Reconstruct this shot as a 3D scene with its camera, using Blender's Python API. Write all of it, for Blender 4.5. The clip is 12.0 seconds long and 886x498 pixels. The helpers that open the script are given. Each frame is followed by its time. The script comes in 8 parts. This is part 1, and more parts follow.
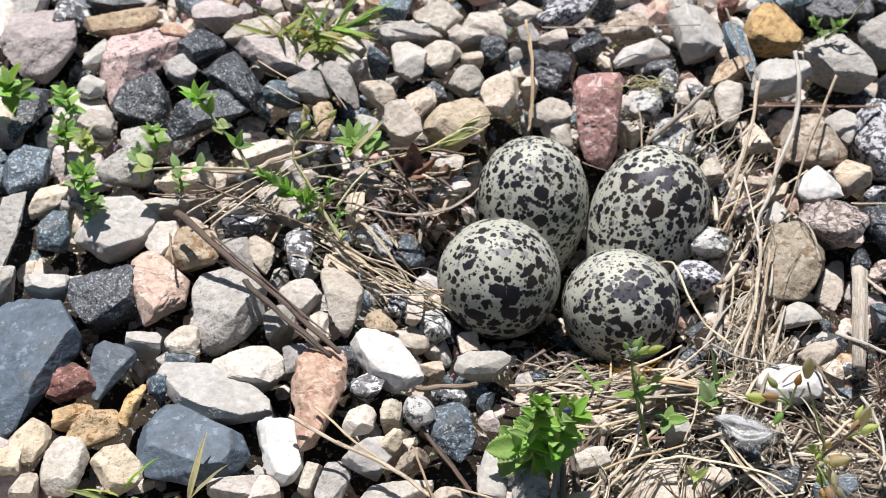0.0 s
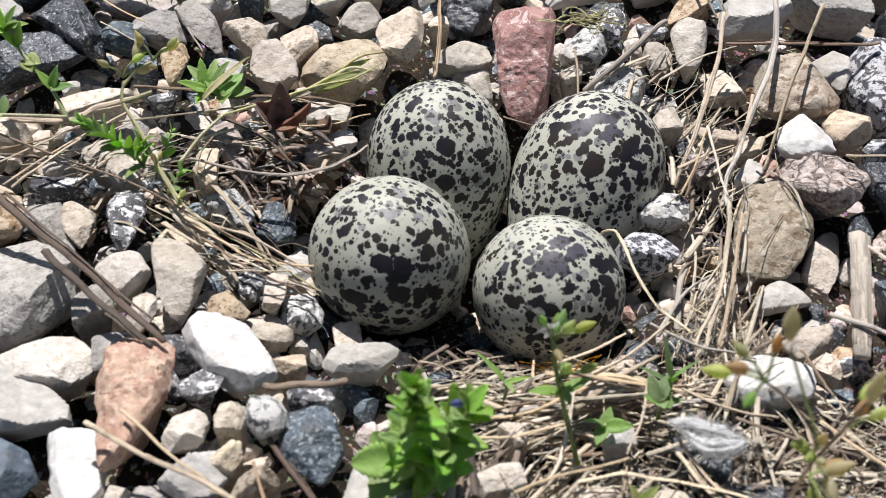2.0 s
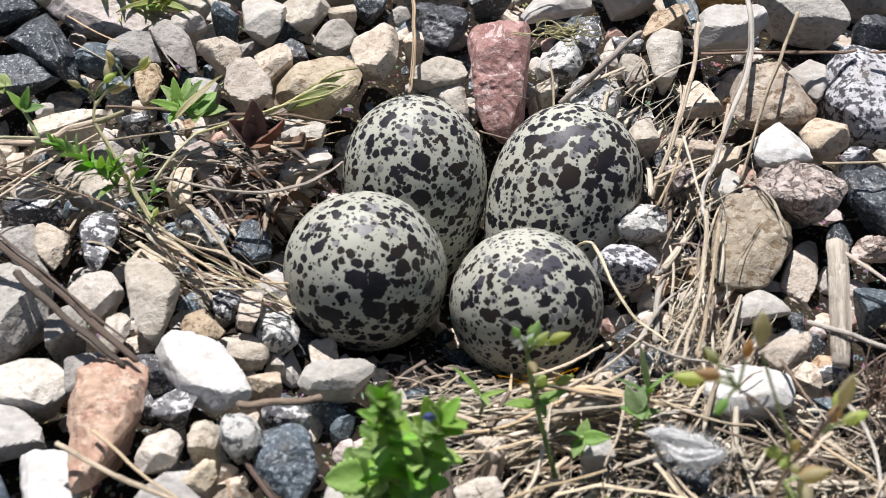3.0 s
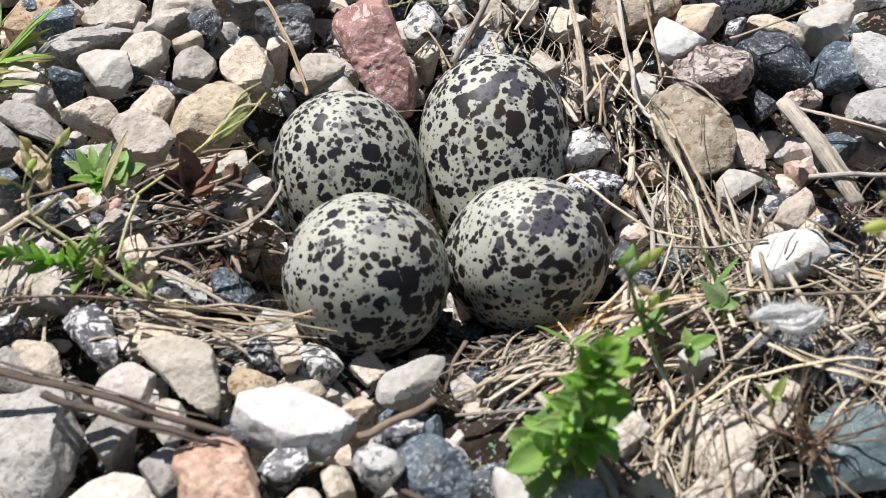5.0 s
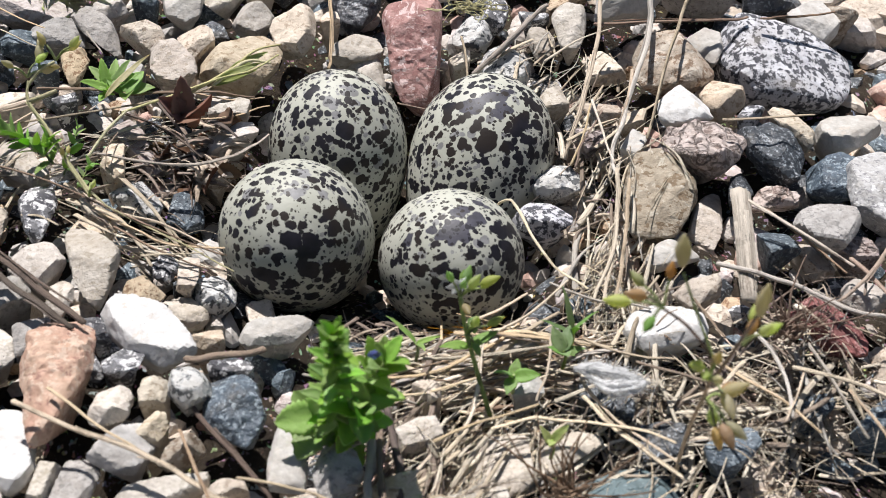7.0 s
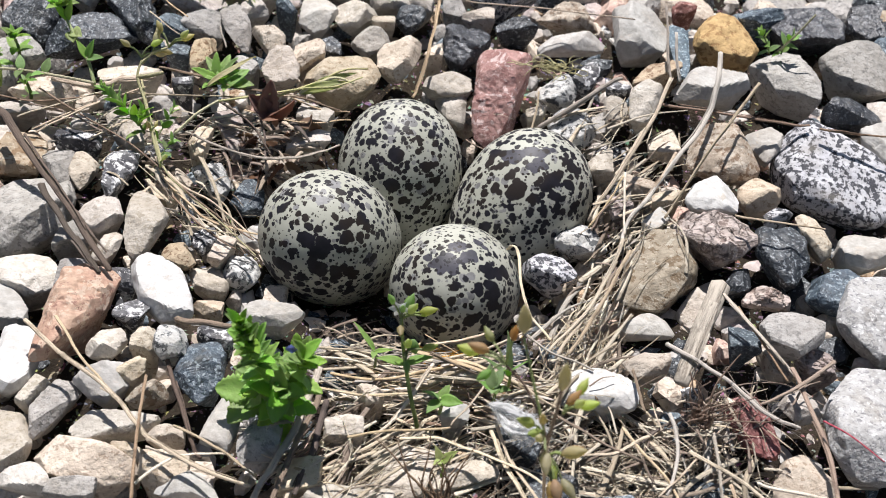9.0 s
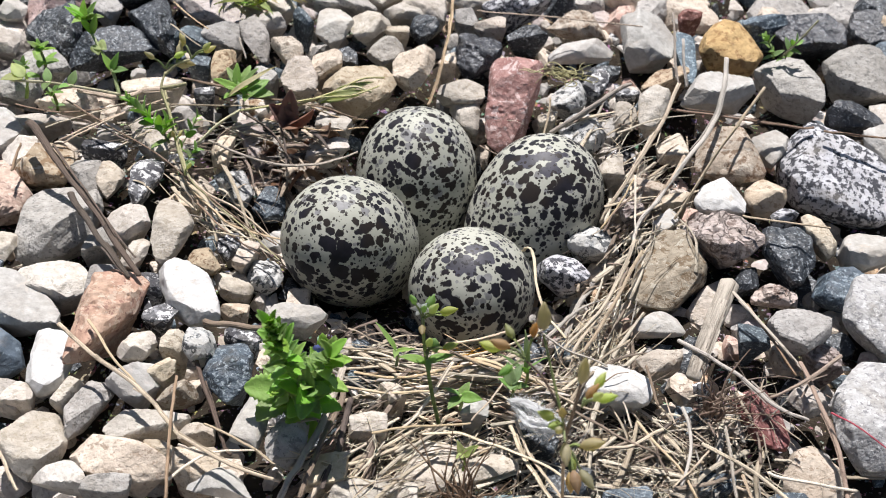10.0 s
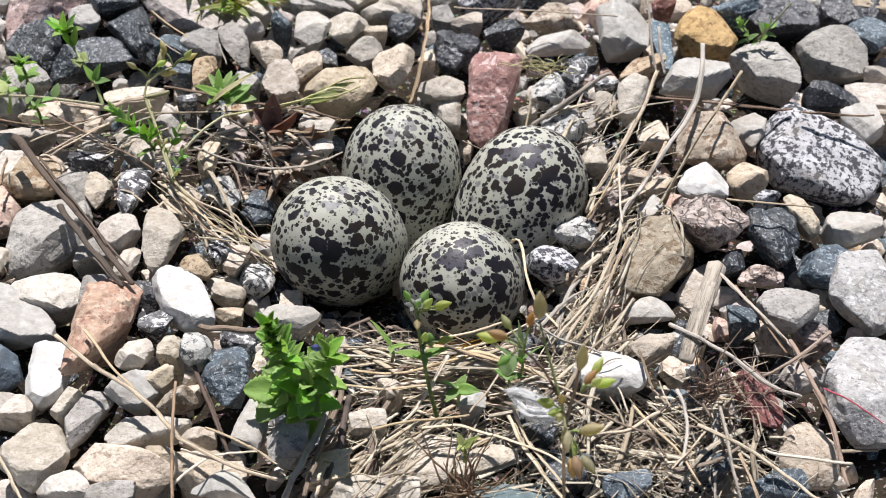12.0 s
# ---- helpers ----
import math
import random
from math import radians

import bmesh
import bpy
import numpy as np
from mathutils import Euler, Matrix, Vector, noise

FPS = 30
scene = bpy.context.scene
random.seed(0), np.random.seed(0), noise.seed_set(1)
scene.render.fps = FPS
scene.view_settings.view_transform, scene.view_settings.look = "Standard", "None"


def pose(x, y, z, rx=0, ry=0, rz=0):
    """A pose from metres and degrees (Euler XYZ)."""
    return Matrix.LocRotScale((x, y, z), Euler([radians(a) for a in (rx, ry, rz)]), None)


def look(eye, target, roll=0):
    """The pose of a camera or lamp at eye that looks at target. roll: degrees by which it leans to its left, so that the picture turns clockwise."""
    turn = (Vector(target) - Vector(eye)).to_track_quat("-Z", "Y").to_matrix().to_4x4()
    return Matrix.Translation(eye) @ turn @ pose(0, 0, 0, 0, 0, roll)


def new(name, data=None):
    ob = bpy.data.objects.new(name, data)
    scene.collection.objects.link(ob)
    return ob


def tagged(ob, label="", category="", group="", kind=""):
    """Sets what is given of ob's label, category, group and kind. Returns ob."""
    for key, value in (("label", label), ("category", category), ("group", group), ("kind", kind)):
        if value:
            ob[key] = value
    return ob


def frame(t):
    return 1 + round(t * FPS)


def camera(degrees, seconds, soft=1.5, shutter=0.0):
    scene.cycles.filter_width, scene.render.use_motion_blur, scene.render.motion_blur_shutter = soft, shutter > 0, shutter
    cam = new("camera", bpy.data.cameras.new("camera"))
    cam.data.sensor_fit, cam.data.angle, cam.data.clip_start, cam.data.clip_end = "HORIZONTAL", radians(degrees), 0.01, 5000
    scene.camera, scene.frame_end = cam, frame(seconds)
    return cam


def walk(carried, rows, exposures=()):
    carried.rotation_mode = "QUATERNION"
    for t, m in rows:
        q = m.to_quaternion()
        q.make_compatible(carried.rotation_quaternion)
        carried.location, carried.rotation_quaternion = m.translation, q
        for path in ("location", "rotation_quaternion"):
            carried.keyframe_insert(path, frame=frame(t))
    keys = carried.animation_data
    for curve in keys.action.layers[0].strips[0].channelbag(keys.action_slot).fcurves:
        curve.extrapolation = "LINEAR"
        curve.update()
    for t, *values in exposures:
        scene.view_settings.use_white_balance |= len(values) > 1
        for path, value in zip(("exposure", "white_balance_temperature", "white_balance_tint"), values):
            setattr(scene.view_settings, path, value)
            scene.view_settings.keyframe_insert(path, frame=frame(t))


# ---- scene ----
# A shorebird's nest scrape in crushed gravel. Lengths in the calls below are centimetres (CM).
CM = 0.01
cam = camera(32.13, 12.0, soft=0.5)
cam.data.dof.use_dof, cam.data.dof.focus_distance, cam.data.dof.aperture_fstop = True, 0.285, 44.0
PATH = [
    (0, (-0.04030, -0.21420, 0.25022), (-0.03041, -0.01952, 0.02219), 1.17),
    (0.5, (-0.03190, -0.19225, 0.20706), (-0.01642, 0.00867, -0.01518), 1.59),
    (1, (-0.02027, -0.18421, 0.17725), (-0.00609, 0.01911, -0.04289), 1.75),
    (1.5, (-0.02101, -0.18532, 0.17710), (-0.00716, 0.02259, -0.03872), 1.41),
    (2, (-0.01857, -0.18131, 0.17694), (-0.00683, 0.02796, -0.03770), 1.03),
    (2.5, (-0.01593, -0.17939, 0.17955), (-0.00515, 0.03201, -0.03303), 0.41),
    (2.7, (-0.01341, -0.18305, 0.17586), (-0.00473, 0.02992, -0.03525), 0.05),
    (4.3, (-0.06415, -0.16506, 0.17276), (0.00463, 0.03510, -0.03986), 0.37),
    (4.5, (-0.07757, -0.16448, 0.16907), (0.00075, 0.03499, -0.04087), 0.11),
    (5, (-0.08738, -0.15923, 0.16474), (0.01487, 0.02999, -0.04441), -1.11),
    (5.5, (-0.09010, -0.15681, 0.16348), (0.02117, 0.02930, -0.04385), -0.27),
    (6, (-0.06529, -0.17060, 0.16412), (0.02338, 0.02598, -0.04443), -0.38),
    (6.5, (-0.04699, -0.18456, 0.17076), (0.01854, 0.02047, -0.03820), 1.37),
    (7, (-0.02294, -0.19678, 0.17650), (0.01134, 0.01639, -0.03179), 2.04),
    (7.2, (-0.01411, -0.20089, 0.17975), (0.00750, 0.01423, -0.02823), 2.47),
    (8.8, (0.03839, -0.20843, 0.20192), (0.00497, 0.00120, -0.01007), 1.22),
    (9, (0.04043, -0.21310, 0.20194), (0.00459, -0.00129, -0.00747), 1.41),
    (9.5, (0.04437, -0.21503, 0.20527), (0.00427, -0.00527, -0.00543), 1.13),
    (10, (0.03898, -0.22080, 0.20791), (0.00236, -0.00822, -0.00058), 0.67),
    (10.5, (0.03721, -0.22479, 0.20761), (0.00020, -0.01329, -0.00191), -0.84),
    (11, (0.03556, -0.22571, 0.21306), (0.00074, -0.01389, 0.00350), -0.45),
    (11.5, (0.03806, -0.22684, 0.21155), (0.00517, -0.01278, 0.00396), -0.91),
    (12, (0.03650, -0.22368, 0.20965), (0.00485, -0.01064, 0.00082), -0.95),
]
walk(cam, [(t, look(eye, target, roll)) for t, eye, target, roll in PATH])

# ---- light ----
SUN = Vector((-0.10, 0.44, 0.89)).normalized()
world = bpy.data.worlds.new("sky")
scene.world = world
world.use_nodes = True
wn = world.node_tree.nodes
sky = wn.new("ShaderNodeTexSky")
sky.sky_type, sky.sun_disc = "NISHITA", False
sky.sun_elevation = math.asin(SUN.z)
sky.sun_rotation = math.atan2(SUN.x, SUN.y)
world.node_tree.links.new(sky.outputs[0], wn["Background"].inputs[0])
wn["Background"].inputs[1].default_value = 0.040
sun = new("sun", bpy.data.lights.new("sun", "SUN"))
sun.data.energy, sun.data.angle, sun.data.color = 4.4, radians(0.55), (1.0, 0.965, 0.96)
sun.matrix_world = look(SUN * 3, (0, 0, 0))
scene.view_settings.exposure = 0.51


# ---- materials ----
class Nodes:
    """A node material with short calls for the few nodes that the stones, straw and leaves need."""

    def __init__(self, name, rough=0.8, spec=0.4):
        self.mat = bpy.data.materials.new(name)
        self.mat.use_nodes = True
        self.t = self.mat.node_tree
        self.bsdf = self.t.nodes["Principled BSDF"]
        self.bsdf.inputs["Roughness"].default_value = rough
        self.bsdf.inputs["Specular IOR Level"].default_value = spec

    def n(self, kind, **sets):
        node = self.t.nodes.new(kind)
        for key, value in sets.items():
            if key == "operation":
                node.operation = value
            elif key == "feature":
                node.feature = value
            elif key == "data_type":
                node.data_type = value
            elif key == "blend_type":
                node.blend_type = value
        return node

    def link(self, a, b):
        self.t.links.new(a, b)

    def put(self, socket, value):
        if isinstance(value, (int, float)):
            socket.default_value = value
        elif isinstance(value, tuple):
            socket.default_value = (*value, 1.0) if len(value) == 3 and socket.type == "RGBA" else value
        else:
            self.link(value, socket)

    def coords(self, spread=0.35):
        """Object coordinates, shifted by each object's random number so that no two pieces carry the same pattern."""
        tc, info = self.n("ShaderNodeTexCoord"), self.n("ShaderNodeObjectInfo")
        shift = self.n("ShaderNodeVectorMath", operation="MULTIPLY")
        shift.inputs[1].default_value = (spread, spread * 1.7, spread * 2.3)
        self.link(info.outputs["Random"], shift.inputs[0])
        add = self.n("ShaderNodeVectorMath", operation="ADD")
        self.link(tc.outputs["Object"], add.inputs[0])
        self.link(shift.outputs[0], add.inputs[1])
        self.random = info.outputs["Random"]
        return add.outputs[0]

    def noise(self, vec, scale, detail=4.0, rough=0.55, distort=0.0):
        node = self.n("ShaderNodeTexNoise")
        self.link(vec, node.inputs["Vector"])
        for key, value in (("Scale", scale), ("Detail", detail), ("Roughness", rough), ("Distortion", distort)):
            node.inputs[key].default_value = value
        return node.outputs["Fac"]

    def cells(self, vec, scale, out="Color", feature="F1"):
        node = self.n("ShaderNodeTexVoronoi", feature=feature)
        self.link(vec, node.inputs["Vector"])
        node.inputs["Scale"].default_value = scale
        return node.outputs[out]

    def math(self, op, a, b=0.0, c=None):
        node = self.n("ShaderNodeMath", operation=op)
        self.put(node.inputs[0], a)
        self.put(node.inputs[1], b)
        if c is not None:
            self.put(node.inputs[2], c)
        return node.outputs[0]

    def step(self, value, low, high):
        """0 below low, 1 above high, a soft edge between."""
        node = self.n("ShaderNodeMapRange")
        node.interpolation_type = "SMOOTHSTEP"
        self.link(value, node.inputs[0])
        self.put(node.inputs[1], low)
        self.put(node.inputs[2], high)
        return node.outputs[0]

    def mix(self, fac, a, b, blend="MIX"):
        node = self.n("ShaderNodeMix", data_type="RGBA", blend_type=blend)
        self.put(node.inputs[0], fac)
        self.put(node.inputs[6], a)
        self.put(node.inputs[7], b)
        return node.outputs[2]

    def warp(self, vec, scale, amount, detail=2.0):
        node = self.n("ShaderNodeTexNoise")
        self.link(vec, node.inputs["Vector"])
        node.inputs["Scale"].default_value, node.inputs["Detail"].default_value = scale, detail
        off = self.n("ShaderNodeVectorMath", operation="MULTIPLY_ADD")
        self.link(node.outputs["Color"], off.inputs[0])
        off.inputs[1].default_value = (amount,) * 3
        self.link(vec, off.inputs[2])
        return off.outputs[0]

    def vary(self, colour, hue=0.009, value=0.25, sat=0.2):
        """Each object a little lighter or darker, more or less coloured."""
        node = self.n("ShaderNodeHueSaturation")
        r2 = self.math("FRACT", self.math("MULTIPLY", self.random, 7.31))
        r3 = self.math("FRACT", self.math("MULTIPLY", self.random, 17.7))
        self.link(self.math("MULTIPLY_ADD", self.random, 2 * hue, 0.5 - hue), node.inputs["Hue"])
        self.link(self.math("MULTIPLY_ADD", r2, 2 * sat, 1 - sat), node.inputs["Saturation"])
        self.link(self.math("MULTIPLY_ADD", r3, 2 * value, 1 - value), node.inputs["Value"])
        self.link(colour, node.inputs["Color"])
        return node.outputs[0]

    def done(self, colour, height=None, strength=0.4, distance=0.0006):
        self.put(self.bsdf.inputs["Base Color"], colour)
        if height is not None:
            bump = self.n("ShaderNodeBump")
            bump.inputs["Strength"].default_value, bump.inputs["Distance"].default_value = strength, distance
            self.link(height, bump.inputs["Height"])
            self.link(bump.outputs[0], self.bsdf.inputs["Normal"])
        return self.mat


def stone_material(name, base, other, grain=None, amount=0.0, scale=900, second=None, vein=None, rough=0.8, spec=0.35, relief=0.9, value=0.16, blotch=180, fine=0.3):
    """Rock: two blended tints, mineral grains of one or two colours, thin veins or cracks, pitted relief."""
    m = Nodes(name, rough, spec)
    scale *= 2.2
    co = m.coords()
    wide = m.noise(co, blotch, 5, 0.6)
    colour = m.mix(m.step(wide, 0.38, 0.64), base, other)
    fine *= 0.55
    fines = m.noise(co, 1500, 3, 0.7)
    colour = m.mix(1.0, colour, m.mix(fines, (1 - fine, 1 - fine, 1 - fine), (1 + fine, 1 + fine, 1 + fine)), "MULTIPLY")
    mottle = m.step(m.noise(co, 620, 4, 0.6), 0.3, 0.7)
    colour = m.mix(1.0, colour, m.mix(mottle, (0.84, 0.825, 0.80), (1.08, 1.08, 1.08)), "MULTIPLY")
    bend = m.warp(co, 1500, 0.0007)
    if grain:
        pick = m.n("ShaderNodeSeparateColor")
        m.link(m.cells(bend, scale), pick.inputs[0])
        patch = m.noise(co, scale * 0.8, 5, 0.7)
        own = m.math("MULTIPLY_ADD", pick.outputs[0], 0.16, patch)
        edge = 0.58 + (0.5 - amount) * 0.34
        colour = m.mix(m.math("MULTIPLY", m.step(own, edge - 0.025, edge + 0.025), 0.9), colour, grain)
        if second:
            patch2 = m.noise(m.warp(co, 60, 0.02), scale * 0.9, 5, 0.7)
            own2 = m.math("MULTIPLY_ADD", pick.outputs[1], 0.16, patch2)
            colour = m.mix(m.math("MULTIPLY", m.step(own2, edge + 0.02, edge + 0.06), 0.85), colour, second)
    split = None
    if vein:
        split = m.step(m.cells(m.warp(m.warp(co, 170, 0.012), 900, 0.0022, 4), 230, "Distance", "DISTANCE_TO_EDGE"), 0.0, 0.07)
        colour = m.mix(m.math("MULTIPLY", m.math("SUBTRACT", 1.0, split), 0.4), colour, vein)
    # worn dust and dark pits
    dust = m.noise(co, 90, 6, 0.65)
    colour = m.mix(m.math("MULTIPLY", m.step(dust, 0.56, 0.74), 0.22), colour, (0.46, 0.40, 0.31))
    pits = m.cells(bend, 1500, "Distance")
    colour = m.mix(m.math("MULTIPLY", m.math("SUBTRACT", 1.0, m.step(pits, 0.03, 0.16)), 0.12), colour, (0.1, 0.085, 0.07))
    colour = m.vary(colour, value=value)
    height = m.math("ADD", m.noise(co, 260, 5, 0.65), m.math("MULTIPLY", m.noise(co, 900, 3, 0.6), 0.3))
    height = m.math("ADD", height, m.math("MULTIPLY", m.step(pits, 0.0, 0.3), 0.10))
    if split is not None:
        height = m.math("MULTIPLY_ADD", split, 0.6, height)
    return m.done(colour, height, relief, 0.0010)


STONE = {
    "W": stone_material("chalk_white", (0.515, 0.50, 0.468), (0.455, 0.43, 0.397), grain=(0.50, 0.455, 0.40), amount=0.12, scale=300, relief=0.51, value=0.06),
    "L": stone_material("pale_limestone", (0.56, 0.515, 0.46), (0.485, 0.435, 0.38), grain=(0.38, 0.335, 0.275), amount=0.22, scale=420, relief=0.86, value=0.20),
    "B": stone_material("beige_limestone", (0.60, 0.525, 0.425), (0.52, 0.44, 0.345), grain=(0.34, 0.265, 0.19), amount=0.22, scale=460, relief=0.91),
    "G": stone_material("grey_limestone", (0.42, 0.40, 0.375), (0.345, 0.328, 0.305), grain=(0.21, 0.20, 0.185), amount=0.26, scale=520, relief=0.96),
    "O": stone_material("ochre_sandstone", (0.53, 0.40, 0.25), (0.44, 0.32, 0.19), grain=(0.22, 0.115, 0.05), amount=0.28, scale=500, relief=0.9),
    "T": stone_material("brown_sandstone", (0.43, 0.365, 0.28), (0.355, 0.295, 0.22), grain=(0.20, 0.135, 0.08), amount=0.34, scale=300, second=(0.53, 0.475, 0.385), relief=0.8, fine=0.62),
    # the pale grains also paint crystal glints into the colour
    "K": stone_material("dark_crystalline", (0.050, 0.058, 0.068), (0.026, 0.031, 0.038), grain=(0.34, 0.37, 0.39), amount=0.22, scale=900, second=(0.012, 0.014, 0.016), rough=0.45, spec=0.6, relief=1.0, fine=0.75),
    "N": stone_material("black_slag", (0.016, 0.018, 0.023), (0.032, 0.034, 0.041), grain=(0.15, 0.16, 0.175), amount=0.22, scale=800, rough=0.4, spec=0.7, relief=1.0, fine=0.75),
    "U": stone_material("blue_slate", (0.10, 0.135, 0.165), (0.052, 0.072, 0.094), grain=(0.32, 0.38, 0.41), amount=0.27, scale=800, second=(0.02, 0.026, 0.035), rough=0.55, spec=0.5, relief=1.0, value=0.25, fine=0.75),
    "S": stone_material("speckled_granite", (0.58, 0.58, 0.60), (0.45, 0.45, 0.48), grain=(0.016, 0.018, 0.026), amount=0.46, scale=450, relief=0.6, value=0.05),
    "S2": stone_material("light_granite", (0.49, 0.485, 0.48), (0.41, 0.405, 0.40), grain=(0.24, 0.235, 0.24), amount=0.26, scale=620, second=(0.74, 0.735, 0.725), relief=0.85, value=0.06),
    "M": stone_material("dark_breccia", (0.06, 0.06, 0.068), (0.14, 0.14, 0.145), grain=(0.70, 0.69, 0.68), amount=0.33, scale=330, second=(0.30, 0.30, 0.31), relief=1.0, fine=0.62),
    "M2": stone_material("pale_breccia", (0.58, 0.575, 0.555), (0.47, 0.465, 0.45), grain=(0.045, 0.05, 0.055), amount=0.32, scale=360, second=(0.30, 0.31, 0.31), relief=0.9, value=0.08),
    "P": stone_material("pink_granite", (0.53, 0.38, 0.295), (0.47, 0.30, 0.235), grain=(0.58, 0.45, 0.36), amount=0.30, scale=300, second=(0.27, 0.155, 0.125), relief=0.6, fine=0.5),
    "Q": stone_material("pale_pink_stone", (0.53, 0.465, 0.44), (0.45, 0.39, 0.365), grain=(0.36, 0.28, 0.255), amount=0.26, scale=480, relief=0.9),
    "R": stone_material("rose_quartzite", (0.42, 0.19, 0.17), (0.50, 0.26, 0.235), grain=(0.34, 0.13, 0.115), amount=0.34, scale=360, second=(0.74, 0.54, 0.51), relief=0.6, value=0.05, fine=0.45),
    "V": stone_material("dark_red_stone", (0.25, 0.095, 0.08), (0.16, 0.065, 0.055), grain=(0.42, 0.24, 0.21), amount=0.24, scale=560, relief=1.0, fine=0.62),
    "U2": stone_material("smooth_slate", (0.125, 0.155, 0.195), (0.085, 0.107, 0.137), grain=(0.21, 0.25, 0.29), amount=0.14, scale=300, rough=0.6, spec=0.4, relief=0.6, value=0.15, fine=0.3),
    "U3": stone_material("teal_slate", (0.155, 0.205, 0.215), (0.105, 0.145, 0.155), grain=(0.28, 0.34, 0.35), amount=0.2, scale=420, rough=0.6, spec=0.4, relief=0.7, value=0.1, fine=0.4),
    "O2": stone_material("golden_sandstone", (0.54, 0.37, 0.175), (0.45, 0.295, 0.13), grain=(0.27, 0.15, 0.06), amount=0.3, scale=330, relief=0.9),
    "W2": stone_material("bright_chalk", (0.63, 0.62, 0.60), (0.58, 0.565, 0.54), grain=(0.50, 0.44, 0.37), amount=0.06, scale=260, relief=0.45, value=0.04),
    "Y": stone_material("speckled_pink_granite", (0.56, 0.44, 0.415), (0.47, 0.345, 0.32), grain=(0.14, 0.105, 0.105), amount=0.26, scale=330, second=(0.66, 0.60, 0.575), relief=0.7, value=0.06, fine=0.4),
    "C": stone_material("craggy_pinkish_stone", (0.56, 0.48, 0.45), (0.45, 0.38, 0.35), grain=(0.22, 0.165, 0.145), amount=0.28, scale=340, vein=(0.19, 0.15, 0.13), relief=1.0, fine=0.62),
}


def soil_material():
    m = Nodes("gritty_soil", 0.95, 0.2)
    co = m.coords(0.0)
    colour = m.mix(m.step(m.noise(co, 120, 6, 0.65), 0.35, 0.65), (0.03, 0.023, 0.017), (0.07, 0.054, 0.038))
    grit = m.cells(co, 700)
    colour = m.mix(m.step(m.noise(co, 900, 2), 0.58, 0.66), colour, m.mix(0.7, grit, (0.30, 0.26, 0.20)))
    # farther off the gravel itself covers the soil
    pos = m.n("ShaderNodeTexCoord").outputs["Object"]
    sep = m.n("ShaderNodeSeparateXYZ")
    m.link(pos, sep.inputs[0])
    off = m.math("SQRT", m.math("ADD", m.math("MULTIPLY", sep.outputs[0], sep.outputs[0]), m.math("MULTIPLY", sep.outputs[1], sep.outputs[1])))
    cover = m.step(m.math("MULTIPLY_ADD", m.noise(co, 9, 3), 0.12, off), 0.42, 0.75)
    pick = m.n("ShaderNodeSeparateColor")
    m.link(m.cells(m.warp(co, 60, 0.01), 75), pick.inputs[0])
    pebble = m.mix(pick.outputs[0], (0.36, 0.32, 0.265), (0.72, 0.66, 0.59))
    pebble = m.mix(m.math("GREATER_THAN", pick.outputs[1], 0.84), pebble, (0.09, 0.105, 0.12))
    gap = m.step(m.cells(m.warp(co, 60, 0.01), 75, "Distance", "DISTANCE_TO_EDGE"), 0.01, 0.09)
    pebble = m.mix(gap, (0.05, 0.04, 0.03), pebble)
    colour = m.mix(cover, colour, pebble)
    height = m.math("ADD", m.noise(co, 700, 8, 0.7), m.math("MULTIPLY", m.math("MULTIPLY", gap, cover), 6.0))
    return m.done(colour, height, 1.0, 0.0015)


SHADES = ((0.013, 0.012, 0.017), (0.19, 0.187, 0.195), (0.042, 0.040, 0.058))  # black-brown, pale grey and slate markings; slate has the sky's violet sheen painted in


